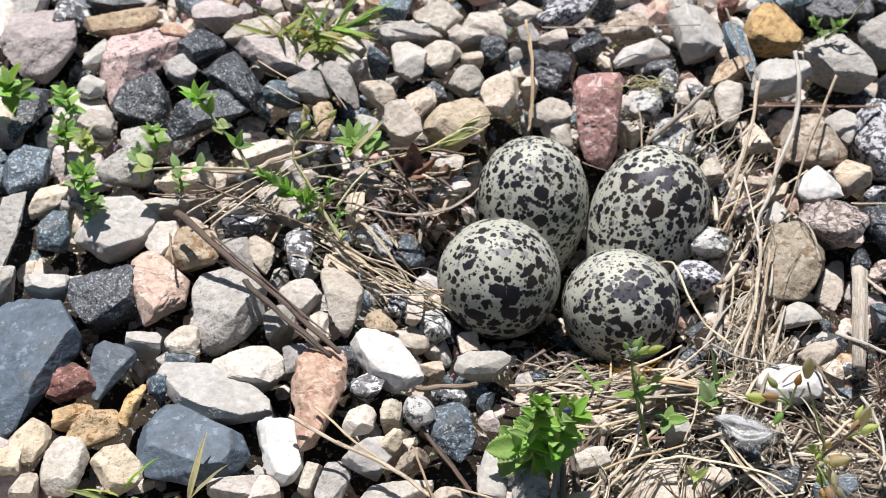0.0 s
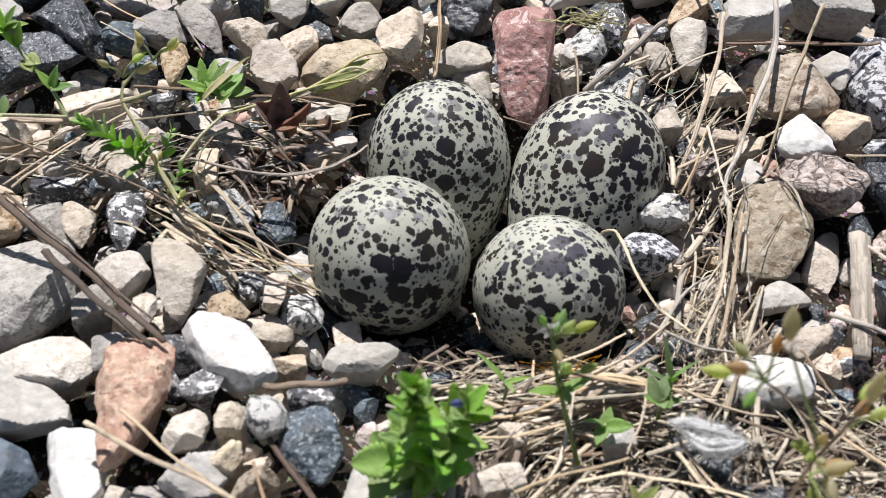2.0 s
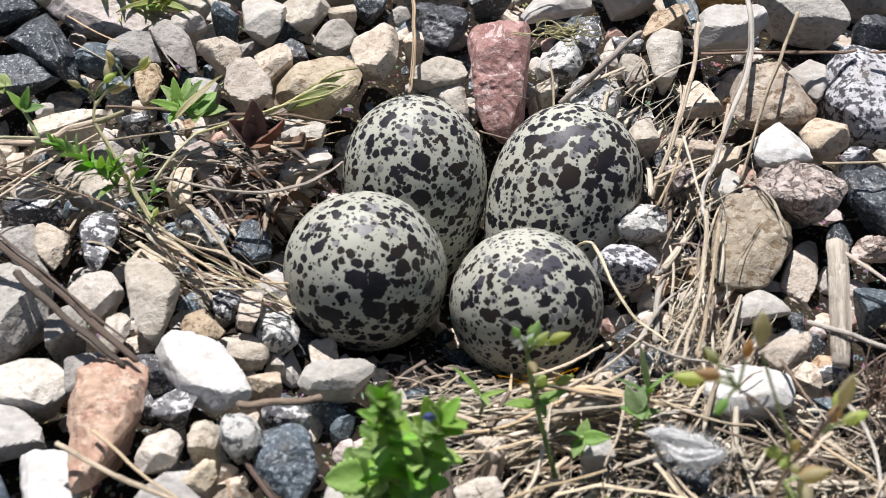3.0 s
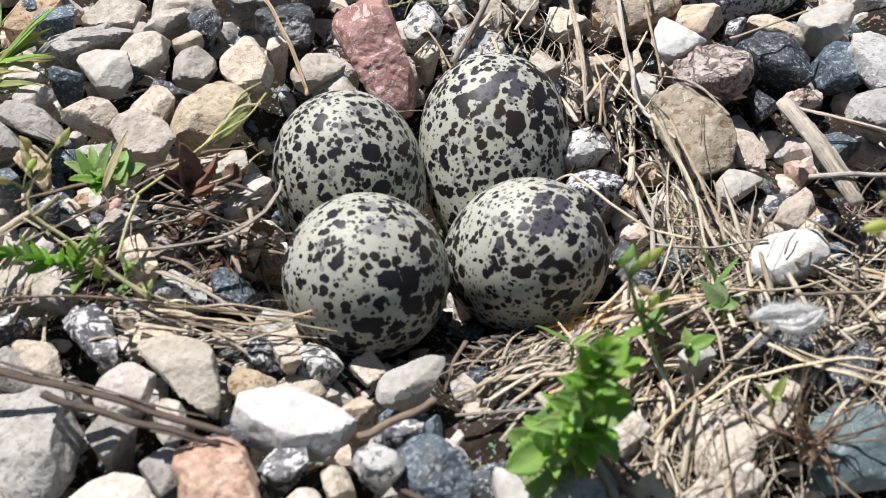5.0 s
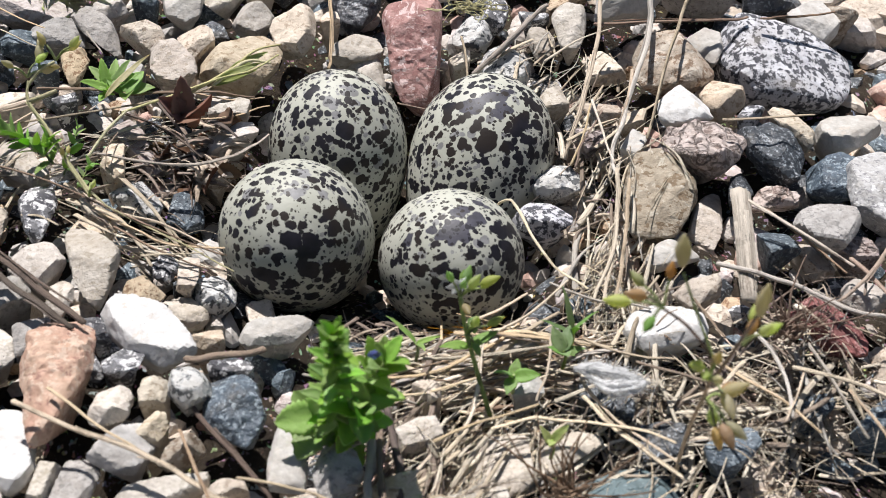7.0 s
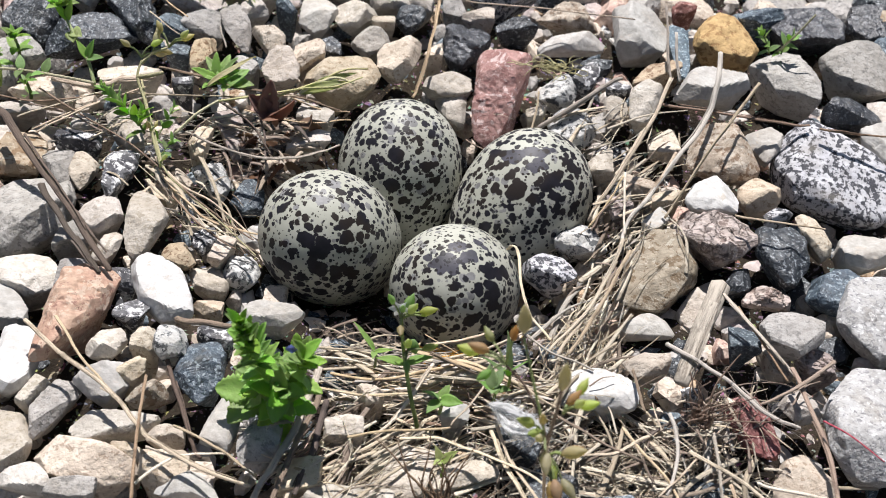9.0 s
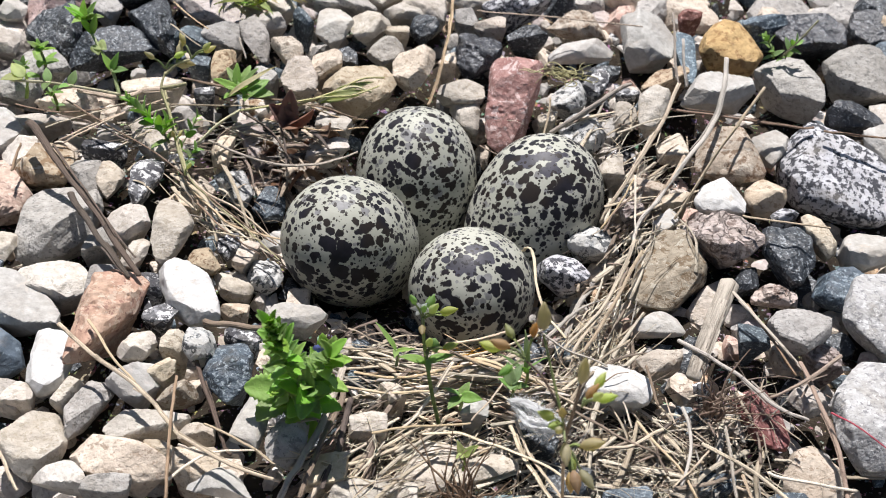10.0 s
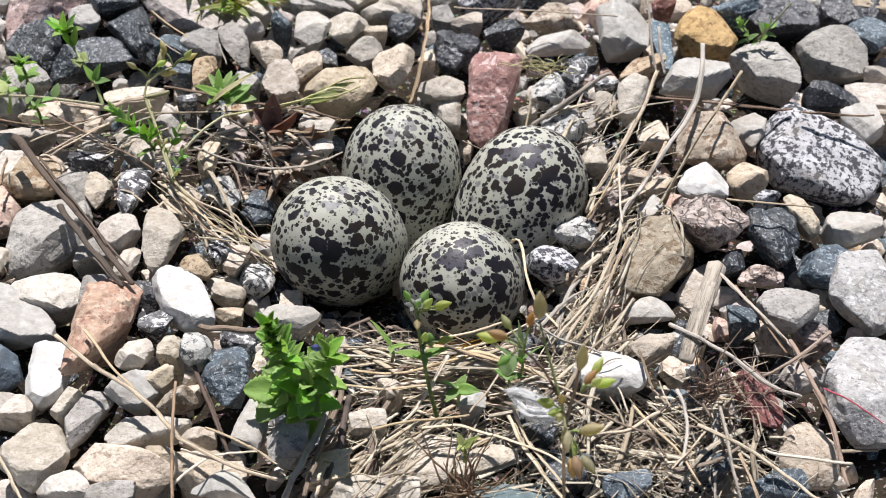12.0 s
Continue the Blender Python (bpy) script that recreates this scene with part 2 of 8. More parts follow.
def egg_material(name, blotches, spread, bare):
    """Buff-green shell: blotches of overlapping round lobes (place, radius and shade), small round spots all over,
    and crowded larger ones on the side that the blotches leave free (away from the direction bare)."""
    m = Nodes(name, 0.5, 0.3)
    m.coords()
    tc = m.n("ShaderNodeTexCoord")
    move = m.n("ShaderNodeVectorMath", operation="ADD")
    m.link(tc.outputs["Object"], move.inputs[0])
    move.inputs[1].default_value = (spread, spread * 1.3, spread * 0.7)
    co = move.outputs[0]
    sep = m.n("ShaderNodeSeparateXYZ")
    m.link(tc.outputs["Object"], sep.inputs[0])
    along = m.step(sep.outputs[2], -0.016, 0.006)
    facing = m.n("ShaderNodeVectorMath", operation="DOT_PRODUCT")
    m.link(tc.outputs["Object"], facing.inputs[0])
    facing.inputs[1].default_value = bare
    free = m.math("SUBTRACT", 1.0, m.step(facing.outputs["Value"], 0.0035, 0.0075))
    colour = m.mix(m.step(m.noise(co, 110, 4), 0.35, 0.65), (0.40, 0.402, 0.335), (0.48, 0.48, 0.412))
    colour = m.mix(m.math("MULTIPLY", m.step(m.noise(co, 900, 3, 0.6), 0.55, 0.72), 0.22), colour, (0.33, 0.31, 0.25))
    bend = m.warp(co, 700, 0.0011, 2)
    bend2 = m.warp(co, 1500, 0.0005, 2)
    local = m.warp(m.warp(tc.outputs["Object"], 560, 0.0009, 1), 1800, 0.0005, 2)

    def spots(vec, scale, size, keep, colour, paint, fac=1.0):
        node = m.n("ShaderNodeTexVoronoi")
        m.link(vec, node.inputs["Vector"])
        node.inputs["Scale"].default_value = scale
        pick = m.n("ShaderNodeSeparateColor")
        m.link(node.outputs["Color"], pick.inputs[0])
        have = m.math("LESS_THAN", pick.outputs[0], keep)
        reach = m.math("MULTIPLY_ADD", pick.outputs[1], size, size * 0.35)
        edge = m.math("SUBTRACT", reach, node.outputs["Distance"])
        on = m.math("MULTIPLY", m.step(edge, -0.03, 0.04), have)
        return m.mix(m.math("MULTIPLY", on, fac), colour, paint)

    tints = []
    for shade in SHADES:
        tints.append(m.mix(m.step(m.noise(co, 420, 3), 0.35, 0.65), tuple(0.75 * v for v in shade), tuple(1.3 * v for v in shade)))
    dark, grey, slate = tints
    dark = m.mix(m.step(m.noise(co, 75, 2), 0.5, 0.62), dark, (0.022, 0.016, 0.013))
    colour = spots(bend2, 620, 0.40, m.math("MULTIPLY_ADD", along, 0.12, 0.05), colour, grey, 0.8)
    colour = spots(bend2, 1250, 0.40, 0.12, colour, grey, 0.7)
    fields = [None, None, None]
    for x, y, z, r, kind in blotches:
        gap = m.n("ShaderNodeVectorMath", operation="DISTANCE")
        m.link(local, gap.inputs[0])
        gap.inputs[1].default_value = (x + 0.0007, y + 0.0007, z + 0.0007)
        reach = m.math("SUBTRACT", 1.05 * r + 0.00013, gap.outputs["Value"])
        fields[kind] = reach if fields[kind] is None else m.math("SMOOTH_MAX", fields[kind], reach, 0.00025)
    # the slate layer's violet stands for sky reflected on dark blotches
    for kind, paint, fac in ((1, grey, 0.85), (2, slate, 0.95), (0, dark, 1.0)):
        if fields[kind] is not None:
            colour = m.mix(m.math("MULTIPLY", m.step(fields[kind], -0.00012, 0.00008), fac), colour, paint)
    colour = spots(bend, 420, 0.48, m.math("MULTIPLY", free, m.math("MULTIPLY_ADD", along, 0.45, 0.2)), colour, dark)
    colour = spots(bend2, 640, 0.46, m.math("MULTIPLY_ADD", free, 0.25, 0.27), colour, dark)
    colour = spots(bend2, 980, 0.46, 0.36, colour, dark)
    colour = spots(bend2, 1600, 0.46, 0.28, colour, dark, 0.85)
    return m.done(colour, m.noise(co, 2200, 3, 0.6), 0.2, 0.0002)


SOIL = soil_material()


# ---- building helpers ----
def mesh_of(name, verts, faces, material, smooth=True, ridge=0):
    me = bpy.data.meshes.new(name)
    me.from_pydata(verts.tolist() if hasattr(verts, "tolist") else verts, [], faces.tolist() if hasattr(faces, "tolist") else faces)
    me.polygons.foreach_set("use_smooth", [smooth] * len(me.polygons))
    if ridge:
        me.set_sharp_from_angle(angle=radians(ridge))
    me.materials.append(material)
    return me


BALLS = {}


def ball(level):
    """Unit directions and faces of a geodesic ball."""
    if level not in BALLS:
        bm = bmesh.new()
        bmesh.ops.create_icosphere(bm, subdivisions=level, radius=1.0)
        v = np.array([p.co[:] for p in bm.verts])
        f = np.array([[p.index for p in q.verts] for q in bm.faces])
        bm.free()
        BALLS[level] = (v / np.linalg.norm(v, axis=1, keepdims=True), f)
    return BALLS[level]


def lumps(v, rng, scale, octaves=3):
    """Smooth pseudo-noise from a few random waves, for every direction at once."""
    out = np.zeros(len(v))
    for o in range(octaves):
        for _ in range(5):
            w = rng.normal(size=3) * scale * 1.9**o
            out += np.sin(v @ w + rng.uniform(0, 6.28)) / 5 / 1.7**o
    return out


def worn(v, n, d, rng, hard, rough):
    """A ball cut by planes (normals n at distances d), its edges worn and chipped, its faces uneven."""
    hit = np.maximum(v @ n.T, 0) / d
    r = np.sum(hit**hard, axis=1) ** (-1.0 / hard)
    chips = np.maximum(lumps(v, rng, 9.0, 3) - 0.1, 0)
    grain = lumps(v, rng, 17.0, 2)
    p = v * (r * (1 + rough * (lumps(v, rng, 3.5, 3) - 0.8 * chips + 0.14 * grain)))[:, None]
    # a few corners knocked off
    u = rng.normal(size=(16, 3))
    u /= np.linalg.norm(u, axis=1, keepdims=True)
    reach = p @ u.T
    cut = reach.max(0) * rng.uniform(0.84, 0.98, len(u))
    p = p * np.min(np.where(reach > cut, cut / np.maximum(reach, 1e-9), 1.0), axis=1)[:, None]
    return p


def rock_points(rng, level, cuts, hard, rough):
    """A broken or rolled stone that fills the unit box."""
    v, f = ball(level)
    cuts = max(5, cuts - 3)
    n = rng.normal(size=(cuts, 3))
    n[:2] = rng.normal(size=(2, 3)) * 0.22 + ((0, 0, 1), (0, 0, -1))
    n = np.concatenate([n, np.vstack([np.eye(3), -np.eye(3)])])
    n /= np.linalg.norm(n, axis=1, keepdims=True)
    d = np.concatenate([rng.uniform(0.46, 0.80, cuts), np.full(6, 0.97)])
    d[0] = rng.uniform(0.62, 0.85)
    p = worn(v, n, d, rng, hard, rough)
    low, high = p.min(0), p.max(0)
    return (p - (low + high) / 2) / ((high - low) / 2), f


def block_points(rng, level, sides, c, hard, rough, flat=False):
    """A stone with a given plan: side faces (angle, distance) leaning in above the belly and undercut below it,
    under one large and several small top faces."""
    v, f = ball(level)
    n, d = [], []
    mean = sum(far for _, far in sides) / len(sides)
    belly = c - min(c * 0.9, 0.5 * min(far for _, far in sides) + 0.05)

    def face(a, far, tip, z):
        n.append((math.cos(a) * math.cos(tip), math.sin(a) * math.cos(tip), math.sin(tip)))
        d.append(max(far * math.cos(tip) + z * math.sin(tip), 0.05))

    for a, far in sides:
        a = radians(a)
        face(a, far, radians(rng.uniform(0, 30) if math.sin(a) < -0.3 else rng.uniform(2, 26)), belly)
        face(a + rng.normal() * 0.1, far, radians(-rng.uniform(14, 40)), belly)
    ridge, slope, dip = rng.uniform(0, 6.28), rng.uniform(0.03, 0.2), rng.normal(size=2) * (0.26, 0.22) + (0, -0.03)
    if flat:
        slope, dip = 0.02, rng.normal(size=2) * 0.06
    for s in (1.0, -1.0):
        top = np.array((math.cos(ridge) * slope * s + dip[0], math.sin(ridge) * slope * s + dip[1], 1.0))
        n.append(top / np.linalg.norm(top))
        d.append(c * rng.uniform(0.88, 0.97))
    for k in range(1 if flat else 4):
        a, tip = rng.uniform(0, 6.28), radians(rng.uniform(24, 58))
        tip = max(tip, radians(rng.uniform(46, 66))) if math.sin(a) < -0.2 else tip
        n.append((math.cos(a) * math.cos(tip), math.sin(a) * math.cos(tip), math.sin(tip)))
        d.append((mean * math.cos(tip) + c * math.sin(tip)) * rng.uniform(0.70, 0.95))
    n.append((0, 0, -1))
    d.append(c)
    return worn(v, np.array(n), np.array(d), rng, hard, rough), f


STYLE = {  # planes cut, edge hardness, unevenness
    "W": (8, 90, 0.04), "L": (9, 80, 0.045), "B": (8, 80, 0.04), "G": (8, 110, 0.04), "O": (9, 28, 0.07), "O2": (9, 22, 0.06), "W2": (8, 90, 0.04), "T": (9, 26, 0.07),
    "K": (11, 90, 0.075), "N": (12, 90, 0.09), "U": (9, 110, 0.05), "S": (12, 11, 0.04), "S2": (12, 30, 0.05), "M": (10, 60, 0.085),
    "M2": (10, 50, 0.07), "P": (10, 22, 0.10), "Q": (9, 60, 0.055), "R": (9, 11, 0.06), "V": (10, 60, 0.09), "C": (11, 60, 0.15), "Y": (10, 40, 0.05), "U2": (9, 110, 0.035), "U3": (9, 80, 0.04),
}
NAMES = {
    "W": ("limestone_chip", "chalk-white broken limestone chip"), "L": ("limestone_pebble", "pale grey-beige limestone pebble"),
    "B": ("limestone_pebble", "warm beige limestone pebble with worn edges"), "G": ("limestone_rock", "dull grey angular limestone rock"),
    "O": ("sandstone_pebble", "ochre-yellow sandstone pebble"), "T": ("sandstone_rock", "brown gritty sandstone rock"),
    "K": ("basalt_rock", "dark crystalline rock with glittering grains"), "N": ("slag_rock", "jet-black jagged coarse rock"),
    "U": ("slate_rock", "blue-grey slaty broken rock"), "S": ("granite_rock", "salt-and-pepper speckled granite rock"),
    "S2": ("granite_rock", "light grey fine-grained granite rock"), "M": ("breccia_pebble", "dark pebble with white mineral patches"),
    "M2": ("breccia_pebble", "white pebble with black mineral patches"), "P": ("granite_rock", "pink and orange granite rock"),
    "Q": ("limestone_rock", "pale pinkish-grey weathered rock"), "R": ("quartzite_rock", "long rose-red quartzite rock"),
    "V": ("sandstone_rock", "dark red crumbly rock"), "W2": ("limestone_chip", "bright white flat chalky limestone flake"),
    "O2": ("sandstone_rock", "golden-orange gritty sandstone rock"),
    "U3": ("slate_rock", "dull teal-blue slate rock in straw"),
    "U2": ("slate_rock", "smooth blue-grey slate rock with broken faces"),
    "Y": ("granite_rock", "coarse pink granite rock with dark flecks"),
    "C": ("sandstone_rock", "craggy pinkish rock with dark cracks"),
}
PLACED = []


def ground_height(x, y):
    """The soil under the stones, in metres, with the scrape of the nest pressed into it."""
    return -0.0105 - 0.0125 * np.exp(-((x / 0.030) ** 2 + ((y - 0.006) / 0.030) ** 2) ** 2)


def stone(kind, x, y, z, a, b, c, turn, seed, lean=0.0):
    """One stone of the gravel: centre and half lengths in centimetres, turned about the upright."""
    rng = np.random.default_rng(seed)
    cuts, hard, rough = STYLE[kind]
    p, f = rock_points(rng, 5 if a > 0.3 else 4, cuts, hard, rough)
    # a full top, and a narrower foot down in the gravel
    cap = min(c, 0.65 * min(a, b) + 0.05)
    low = np.minimum(p[:, 2], 0)
    high = c - cap + np.maximum(p[:, 2], 0) * cap + low * (2 * c - cap)
    p = np.stack([p[:, 0] * a * (1 + 0.55 * low), p[:, 1] * b * (1 + 0.55 * low), high], -1)
    return lay(kind, p * CM, f, x, y, z, a, b, c, turn, lean)


def block(kind, x, y, z, c, seed, *sides, pitch=0.0, flat=False):
    """A larger stone by its side faces: pairs of angle and distance from its middle; pitch lifts its far end; flat: a flake with one level top."""
    rng = np.random.default_rng(seed)
    pairs = list(zip(sides[::2], sides[1::2]))
    _, hard, rough = STYLE[kind]
    far = max(sides[1::2])
    p, f = block_points(rng, 6 if far > 1.0 else 5, pairs, c, hard, rough, flat)
    half = np.abs(p).max(0)
    return lay(kind, p * CM, f, x, y, z, half[0], half[1], c, 0.0, 0.0, pitch)


def lay(kind, p, f, x, y, z, a, b, c, turn, lean=0.0, pitch=0.0):
    name, words = NAMES[kind]
    ob = new(name, mesh_of(name, p, f, STONE[kind], ridge=22))
    ob.matrix_world = pose(x * CM, y * CM, z * CM, pitch, lean, turn)
    size = "large " if max(a, b) > 1.0 else "small " if a < 0.42 else ""
    near = " beside the eggs" if math.hypot(x, y - 0.5) < 3.6 else " lying in the gravel"
    tagged(ob, size + words + near, "stone", "gravel stones")
    PLACED.append((x * CM, y * CM, a * CM, b * CM, radians(turn), (z + c) * CM))
    return ob


# ---- ground ----
def ground():
    s = np.linspace(-1, 1, 181)
    line = np.sign(s) * (0.22 * np.abs(s) + 40 * np.abs(s) ** 14)
    gx, gy = np.meshgrid(line, line, indexing="ij")
    gz = ground_height(gx, gy)
    near = np.exp(-(gx**2 + gy**2) / 0.3**2)
    gz = gz + near * 0.0012 * (np.sin(gx * 310 + 2 * np.sin(gy * 170)) + np.sin(gy * 270 + 1.7 * np.sin(gx * 230)))
    k = len(s)
    idx = np.arange(k * k).reshape(k, k)
    faces = np.stack([idx[:-1, :-1], idx[1:, :-1], idx[1:, 1:], idx[:-1, 1:]], -1).reshape(-1, 4)
    ob = new("ground", mesh_of("ground", np.stack([gx, gy, gz], -1).reshape(-1, 3), faces, SOIL))
    tagged(ob, "dark gritty soil under loose crushed gravel", "ground", kind="structure")


ground()


# ---- the eggs ----
BLOTCHES = {"B": [], "R": [], "F": [], "G": []}


def blotch(key, shade, *lobes):
    """A marking of one or more round lobes on an egg: places from its middle and radii in mm; shade: 0 dark, 1 grey, 2
    slate (dark, with sky sheen in its colour).
    """
    BLOTCHES[key] += [(*lobe, shade) for lobe in lobes]


blotch("B", 0, (1.0, -6.4, 14.7, 1.43), (0.3, -6.0, 15.1, 0.76), (1.6, -6.8, 14.2, 0.83))
blotch("B", 0, (1.0, -9.8, 9.8, 1.29), (0.2, -9.8, 10.0, 0.68))
blotch("B", 0, (-4.2, 1.8, 17.7, 0.77), (-4.8, 0.9, 17.3, 0.77), (-3.4, 1.8, 18.0, 0.46))
blotch("B", 0, (-7.2, 3.7, 15.9, 0.62), (-8.0, 2.7, 15.3, 0.39))
blotch("B", 0, (-7.4, -1.4, 15.0, 0.92), (-7.7, -2.5, 14.1, 0.61), (-7.2, -0.7, 15.5, 0.54), (-6.5, -3.6, 14.5, 0.53))
blotch("B", 0, (-5.0, -4.0, 15.2, 0.61), (-4.0, -4.2, 15.6, 0.61), (-3.2, -4.9, 15.4, 0.30))
blotch("B", 0, (-3.1, -3.3, 16.5, 0.53))
blotch("B", 0, (-1.7, -3.6, 16.7, 0.45))
blotch("B", 0, (0.4, -1.9, 17.7, 0.34))
blotch("B", 0, (-2.8, 3.3, 18.1, 0.27))
blotch("B", 0, (-1.2, 4.2, 18.3, 0.31))
blotch("B", 0, (3.1, -2.0, 17.3, 0.38))
blotch("B", 0, (2.6, 4.9, 18.0, 0.54), (3.4, 4.8, 17.9, 0.46))
blotch("B", 0, (5.0, 4.6, 17.3, 0.62), (6.3, 4.1, 16.8, 0.38))
blotch("B", 0, (2.0, -3.7, 16.7, 0.45))
blotch("B", 0, (4.6, -2.6, 16.5, 0.38))
blotch("B", 0, (7.0, -0.4, 16.0, 0.69))
blotch("B", 0, (-7.3, -5.2, 12.4, 0.61))
blotch("B", 0, (-3.5, -6.8, 13.5, 0.53))
blotch("B", 0, (-1.9, -7.1, 13.7, 0.64))
blotch("B", 0, (-2.6, -8.0, 12.4, 0.61), (-3.2, -7.7, 12.6, 0.34))
blotch("B", 0, (-1.5, -9.1, 11.1, 0.61), (-2.8, -8.7, 11.3, 0.38))
blotch("B", 0, (-7.7, -7.1, 9.3, 0.77), (-8.4, -6.5, 9.1, 0.38))
blotch("B", 0, (-4.5, -8.9, 9.8, 0.61), (-4.4, -8.5, 10.6, 0.38))
blotch("B", 0, (-10.4, -3.0, 10.0, 0.54), (-10.3, -3.9, 9.3, 0.39))
blotch("B", 0, (-10.1, -2.1, 11.4, 0.46))
blotch("B", 0, (0.2, -8.0, 12.9, 0.53))
blotch("B", 0, (2.0, -8.3, 12.2, 0.38))
blotch("B", 0, (3.6, -7.5, 12.8, 0.34))
blotch("B", 0, (2.4, -7.5, 13.2, 0.30))
blotch("B", 0, (5.1, -4.6, 15.0, 0.49), (5.5, -4.4, 14.9, 0.30))
blotch("B", 0, (7.1, -5.9, 12.3, 0.98), (6.2, -6.3, 12.6, 0.45), (8.0, -5.0, 12.2, 0.53), (8.7, -4.3, 12.1, 0.53))
blotch("B", 0, (9.1, -2.7, 12.9, 0.38))
blotch("B", 0, (8.1, -1.3, 14.8, 0.61), (7.7, -1.8, 14.9, 0.30))
blotch("B", 0, (9.0, -1.6, 13.7, 0.46))
blotch("B", 0, (4.2, -9.3, 9.5, 0.68), (4.0, -8.8, 10.6, 0.30), (4.5, -9.4, 9.0, 0.38))
blotch("B", 0, (8.2, -6.8, 9.5, 0.42))
blotch("B", 0, (9.1, -6.1, 9.1, 0.69), (9.1, -6.5, 8.6, 0.38))
blotch("B", 0, (8.4, -7.6, 7.6, 0.46))
blotch("B", 0, (8.0, -6.2, 10.7, 0.53), (7.3, -6.8, 10.8, 0.38))
blotch("B", 0, (3.4, -10.6, 6.9, 0.68), (4.2, -10.5, 6.6, 0.46), (2.8, -10.9, 6.5, 0.30))
blotch("B", 0, (1.6, -11.9, 3.7, 1.14), (2.3, -11.8, 3.5, 0.69), (1.2, -11.8, 4.3, 0.46))
blotch("B", 0, (1.8, -12.1, 2.0, 0.38))
blotch("B", 0, (8.5, -8.0, 6.1, 0.50))
blotch("B", 0, (9.9, -6.9, 5.2, 0.38))
blotch("B", 0, (7.4, -9.2, 5.0, 0.53), (6.9, -9.6, 4.8, 0.34))
blotch("B", 0, (8.3, -8.7, 4.2, 0.46))
blotch("B", 0, (7.5, -9.5, 3.3, 0.46))
blotch("B", 0, (9.1, -8.4, 1.0, 0.39))
blotch("B", 0, (6.4, -10.5, 1.6, 0.38), (5.8, -10.9, 1.5, 0.31))
blotch("B", 0, (0.0, -11.4, 5.9, 0.46))
blotch("B", 0, (1.1, -10.9, 7.3, 0.34))
blotch("B", 0, (2.6, -10.2, 8.6, 0.27))
blotch("B", 0, (11.0, -4.1, 7.9, 0.46))
blotch("B", 0, (11.4, -4.6, 5.3, 0.35))
blotch("B", 0, (11.0, -5.4, 4.9, 0.31))
blotch("B", 0, (11.9, -2.5, 7.2, 0.23))
blotch("B", 0, (11.8, -4.3, 2.5, 0.27))
blotch("B", 0, (9.9, -3.9, 10.8, 0.34))
blotch("B", 0, (-8.6, 1.0, 14.6, 0.54), (-10.1, 2.3, 12.7, 0.39))
blotch("B", 0, (-10.3, 1.5, 12.4, 0.54))
blotch("B", 0, (-6.0, 5.1, 16.5, 0.39))
blotch("B", 0, (-5.7, 6.5, 16.2, 0.47))
blotch("B", 0, (-5.4, -1.4, 16.4, 0.34))
blotch("B", 0, (6.1, -8.6, 9.1, 0.53))
blotch("B", 1, (-1.3, -1.5, 17.7, 0.99), (-0.5, -2.3, 17.5, 0.83))
blotch("B", 1, (-0.4, -4.1, 16.6, 0.61))
blotch("B", 1, (-1.1, 5.4, 18.1, 0.62), (-0.2, 5.9, 18.0, 0.39))
blotch("B", 1, (2.6, -2.2, 17.3, 0.61), (3.5, -2.0, 17.2, 0.53))
blotch("B", 1, (3.0, 0.1, 17.9, 0.76), (2.5, 1.4, 18.3, 0.69))
blotch("B", 1, (1.4, 1.5, 18.4, 0.46))
blotch("B", 1, (1.6, -0.3, 18.1, 0.53))
blotch("B", 1, (7.0, 2.5, 16.4, 0.46))
blotch("B", 1, (8.2, 0.6, 15.3, 0.53))
blotch("B", 1, (-5.8, -5.9, 13.1, 0.46))
blotch("B", 1, (8.3, -3.8, 13.0, 0.46))
blotch("B", 1, (6.7, -8.6, 8.4, 0.84), (7.4, -8.4, 7.6, 0.46))
blotch("R", 0, (0.6, -6.1, 12.1, 1.48), (1.4, -5.4, 12.8, 1.04), (0.0, -6.7, 11.5, 0.82), (-0.6, -6.5, 11.6, 0.74))
blotch("R", 0, (-3.6, -5.5, 11.4, 0.75), (-3.5, -5.0, 11.8, 0.52))
blotch("R", 0, (-5.0, 2.1, 13.8, 1.06), (-5.5, 0.4, 13.2, 0.83), (-6.0, 0.2, 12.8, 0.60), (-4.5, 2.1, 14.2, 0.83), (-3.2, 1.4, 14.8, 0.68))
blotch("R", 0, (-2.1, -1.0, 14.6, 0.60), (-3.1, -1.4, 14.0, 0.67), (-4.0, -1.4, 13.5, 0.52))
blotch("R", 0, (-0.7, -3.4, 13.9, 0.74), (-0.6, -2.9, 14.1, 0.52), (-1.5, -3.7, 13.5, 0.52))
blotch("R", 0, (-7.6, -0.1, 11.2, 0.53))
blotch("R", 0, (-7.1, -1.9, 11.1, 0.53))
blotch("R", 0, (-5.0, -3.8, 11.7, 0.49))
blotch("R", 0, (-9.0, -2.5, 8.7, 0.45))
blotch("R", 0, (-8.1, -3.9, 9.0, 0.49))
blotch("R", 0, (-5.6, -5.4, 10.2, 0.60), (-5.2, -5.9, 10.1, 0.37))
blotch("R", 0, (-10.9, -2.1, 5.9, 0.76), (-10.9, -3.0, 5.5, 0.53), (-10.9, -1.6, 6.3, 0.53))
blotch("R", 0, (-8.6, -5.5, 7.4, 0.34))
blotch("R", 0, (-8.4, -6.8, 6.5, 0.38))
blotch("R", 0, (-6.5, -6.5, 8.6, 0.41))
blotch("R", 0, (-5.6, -6.7, 9.2, 0.34))
blotch("R", 0, (-6.1, -8.5, 7.0, 0.37))
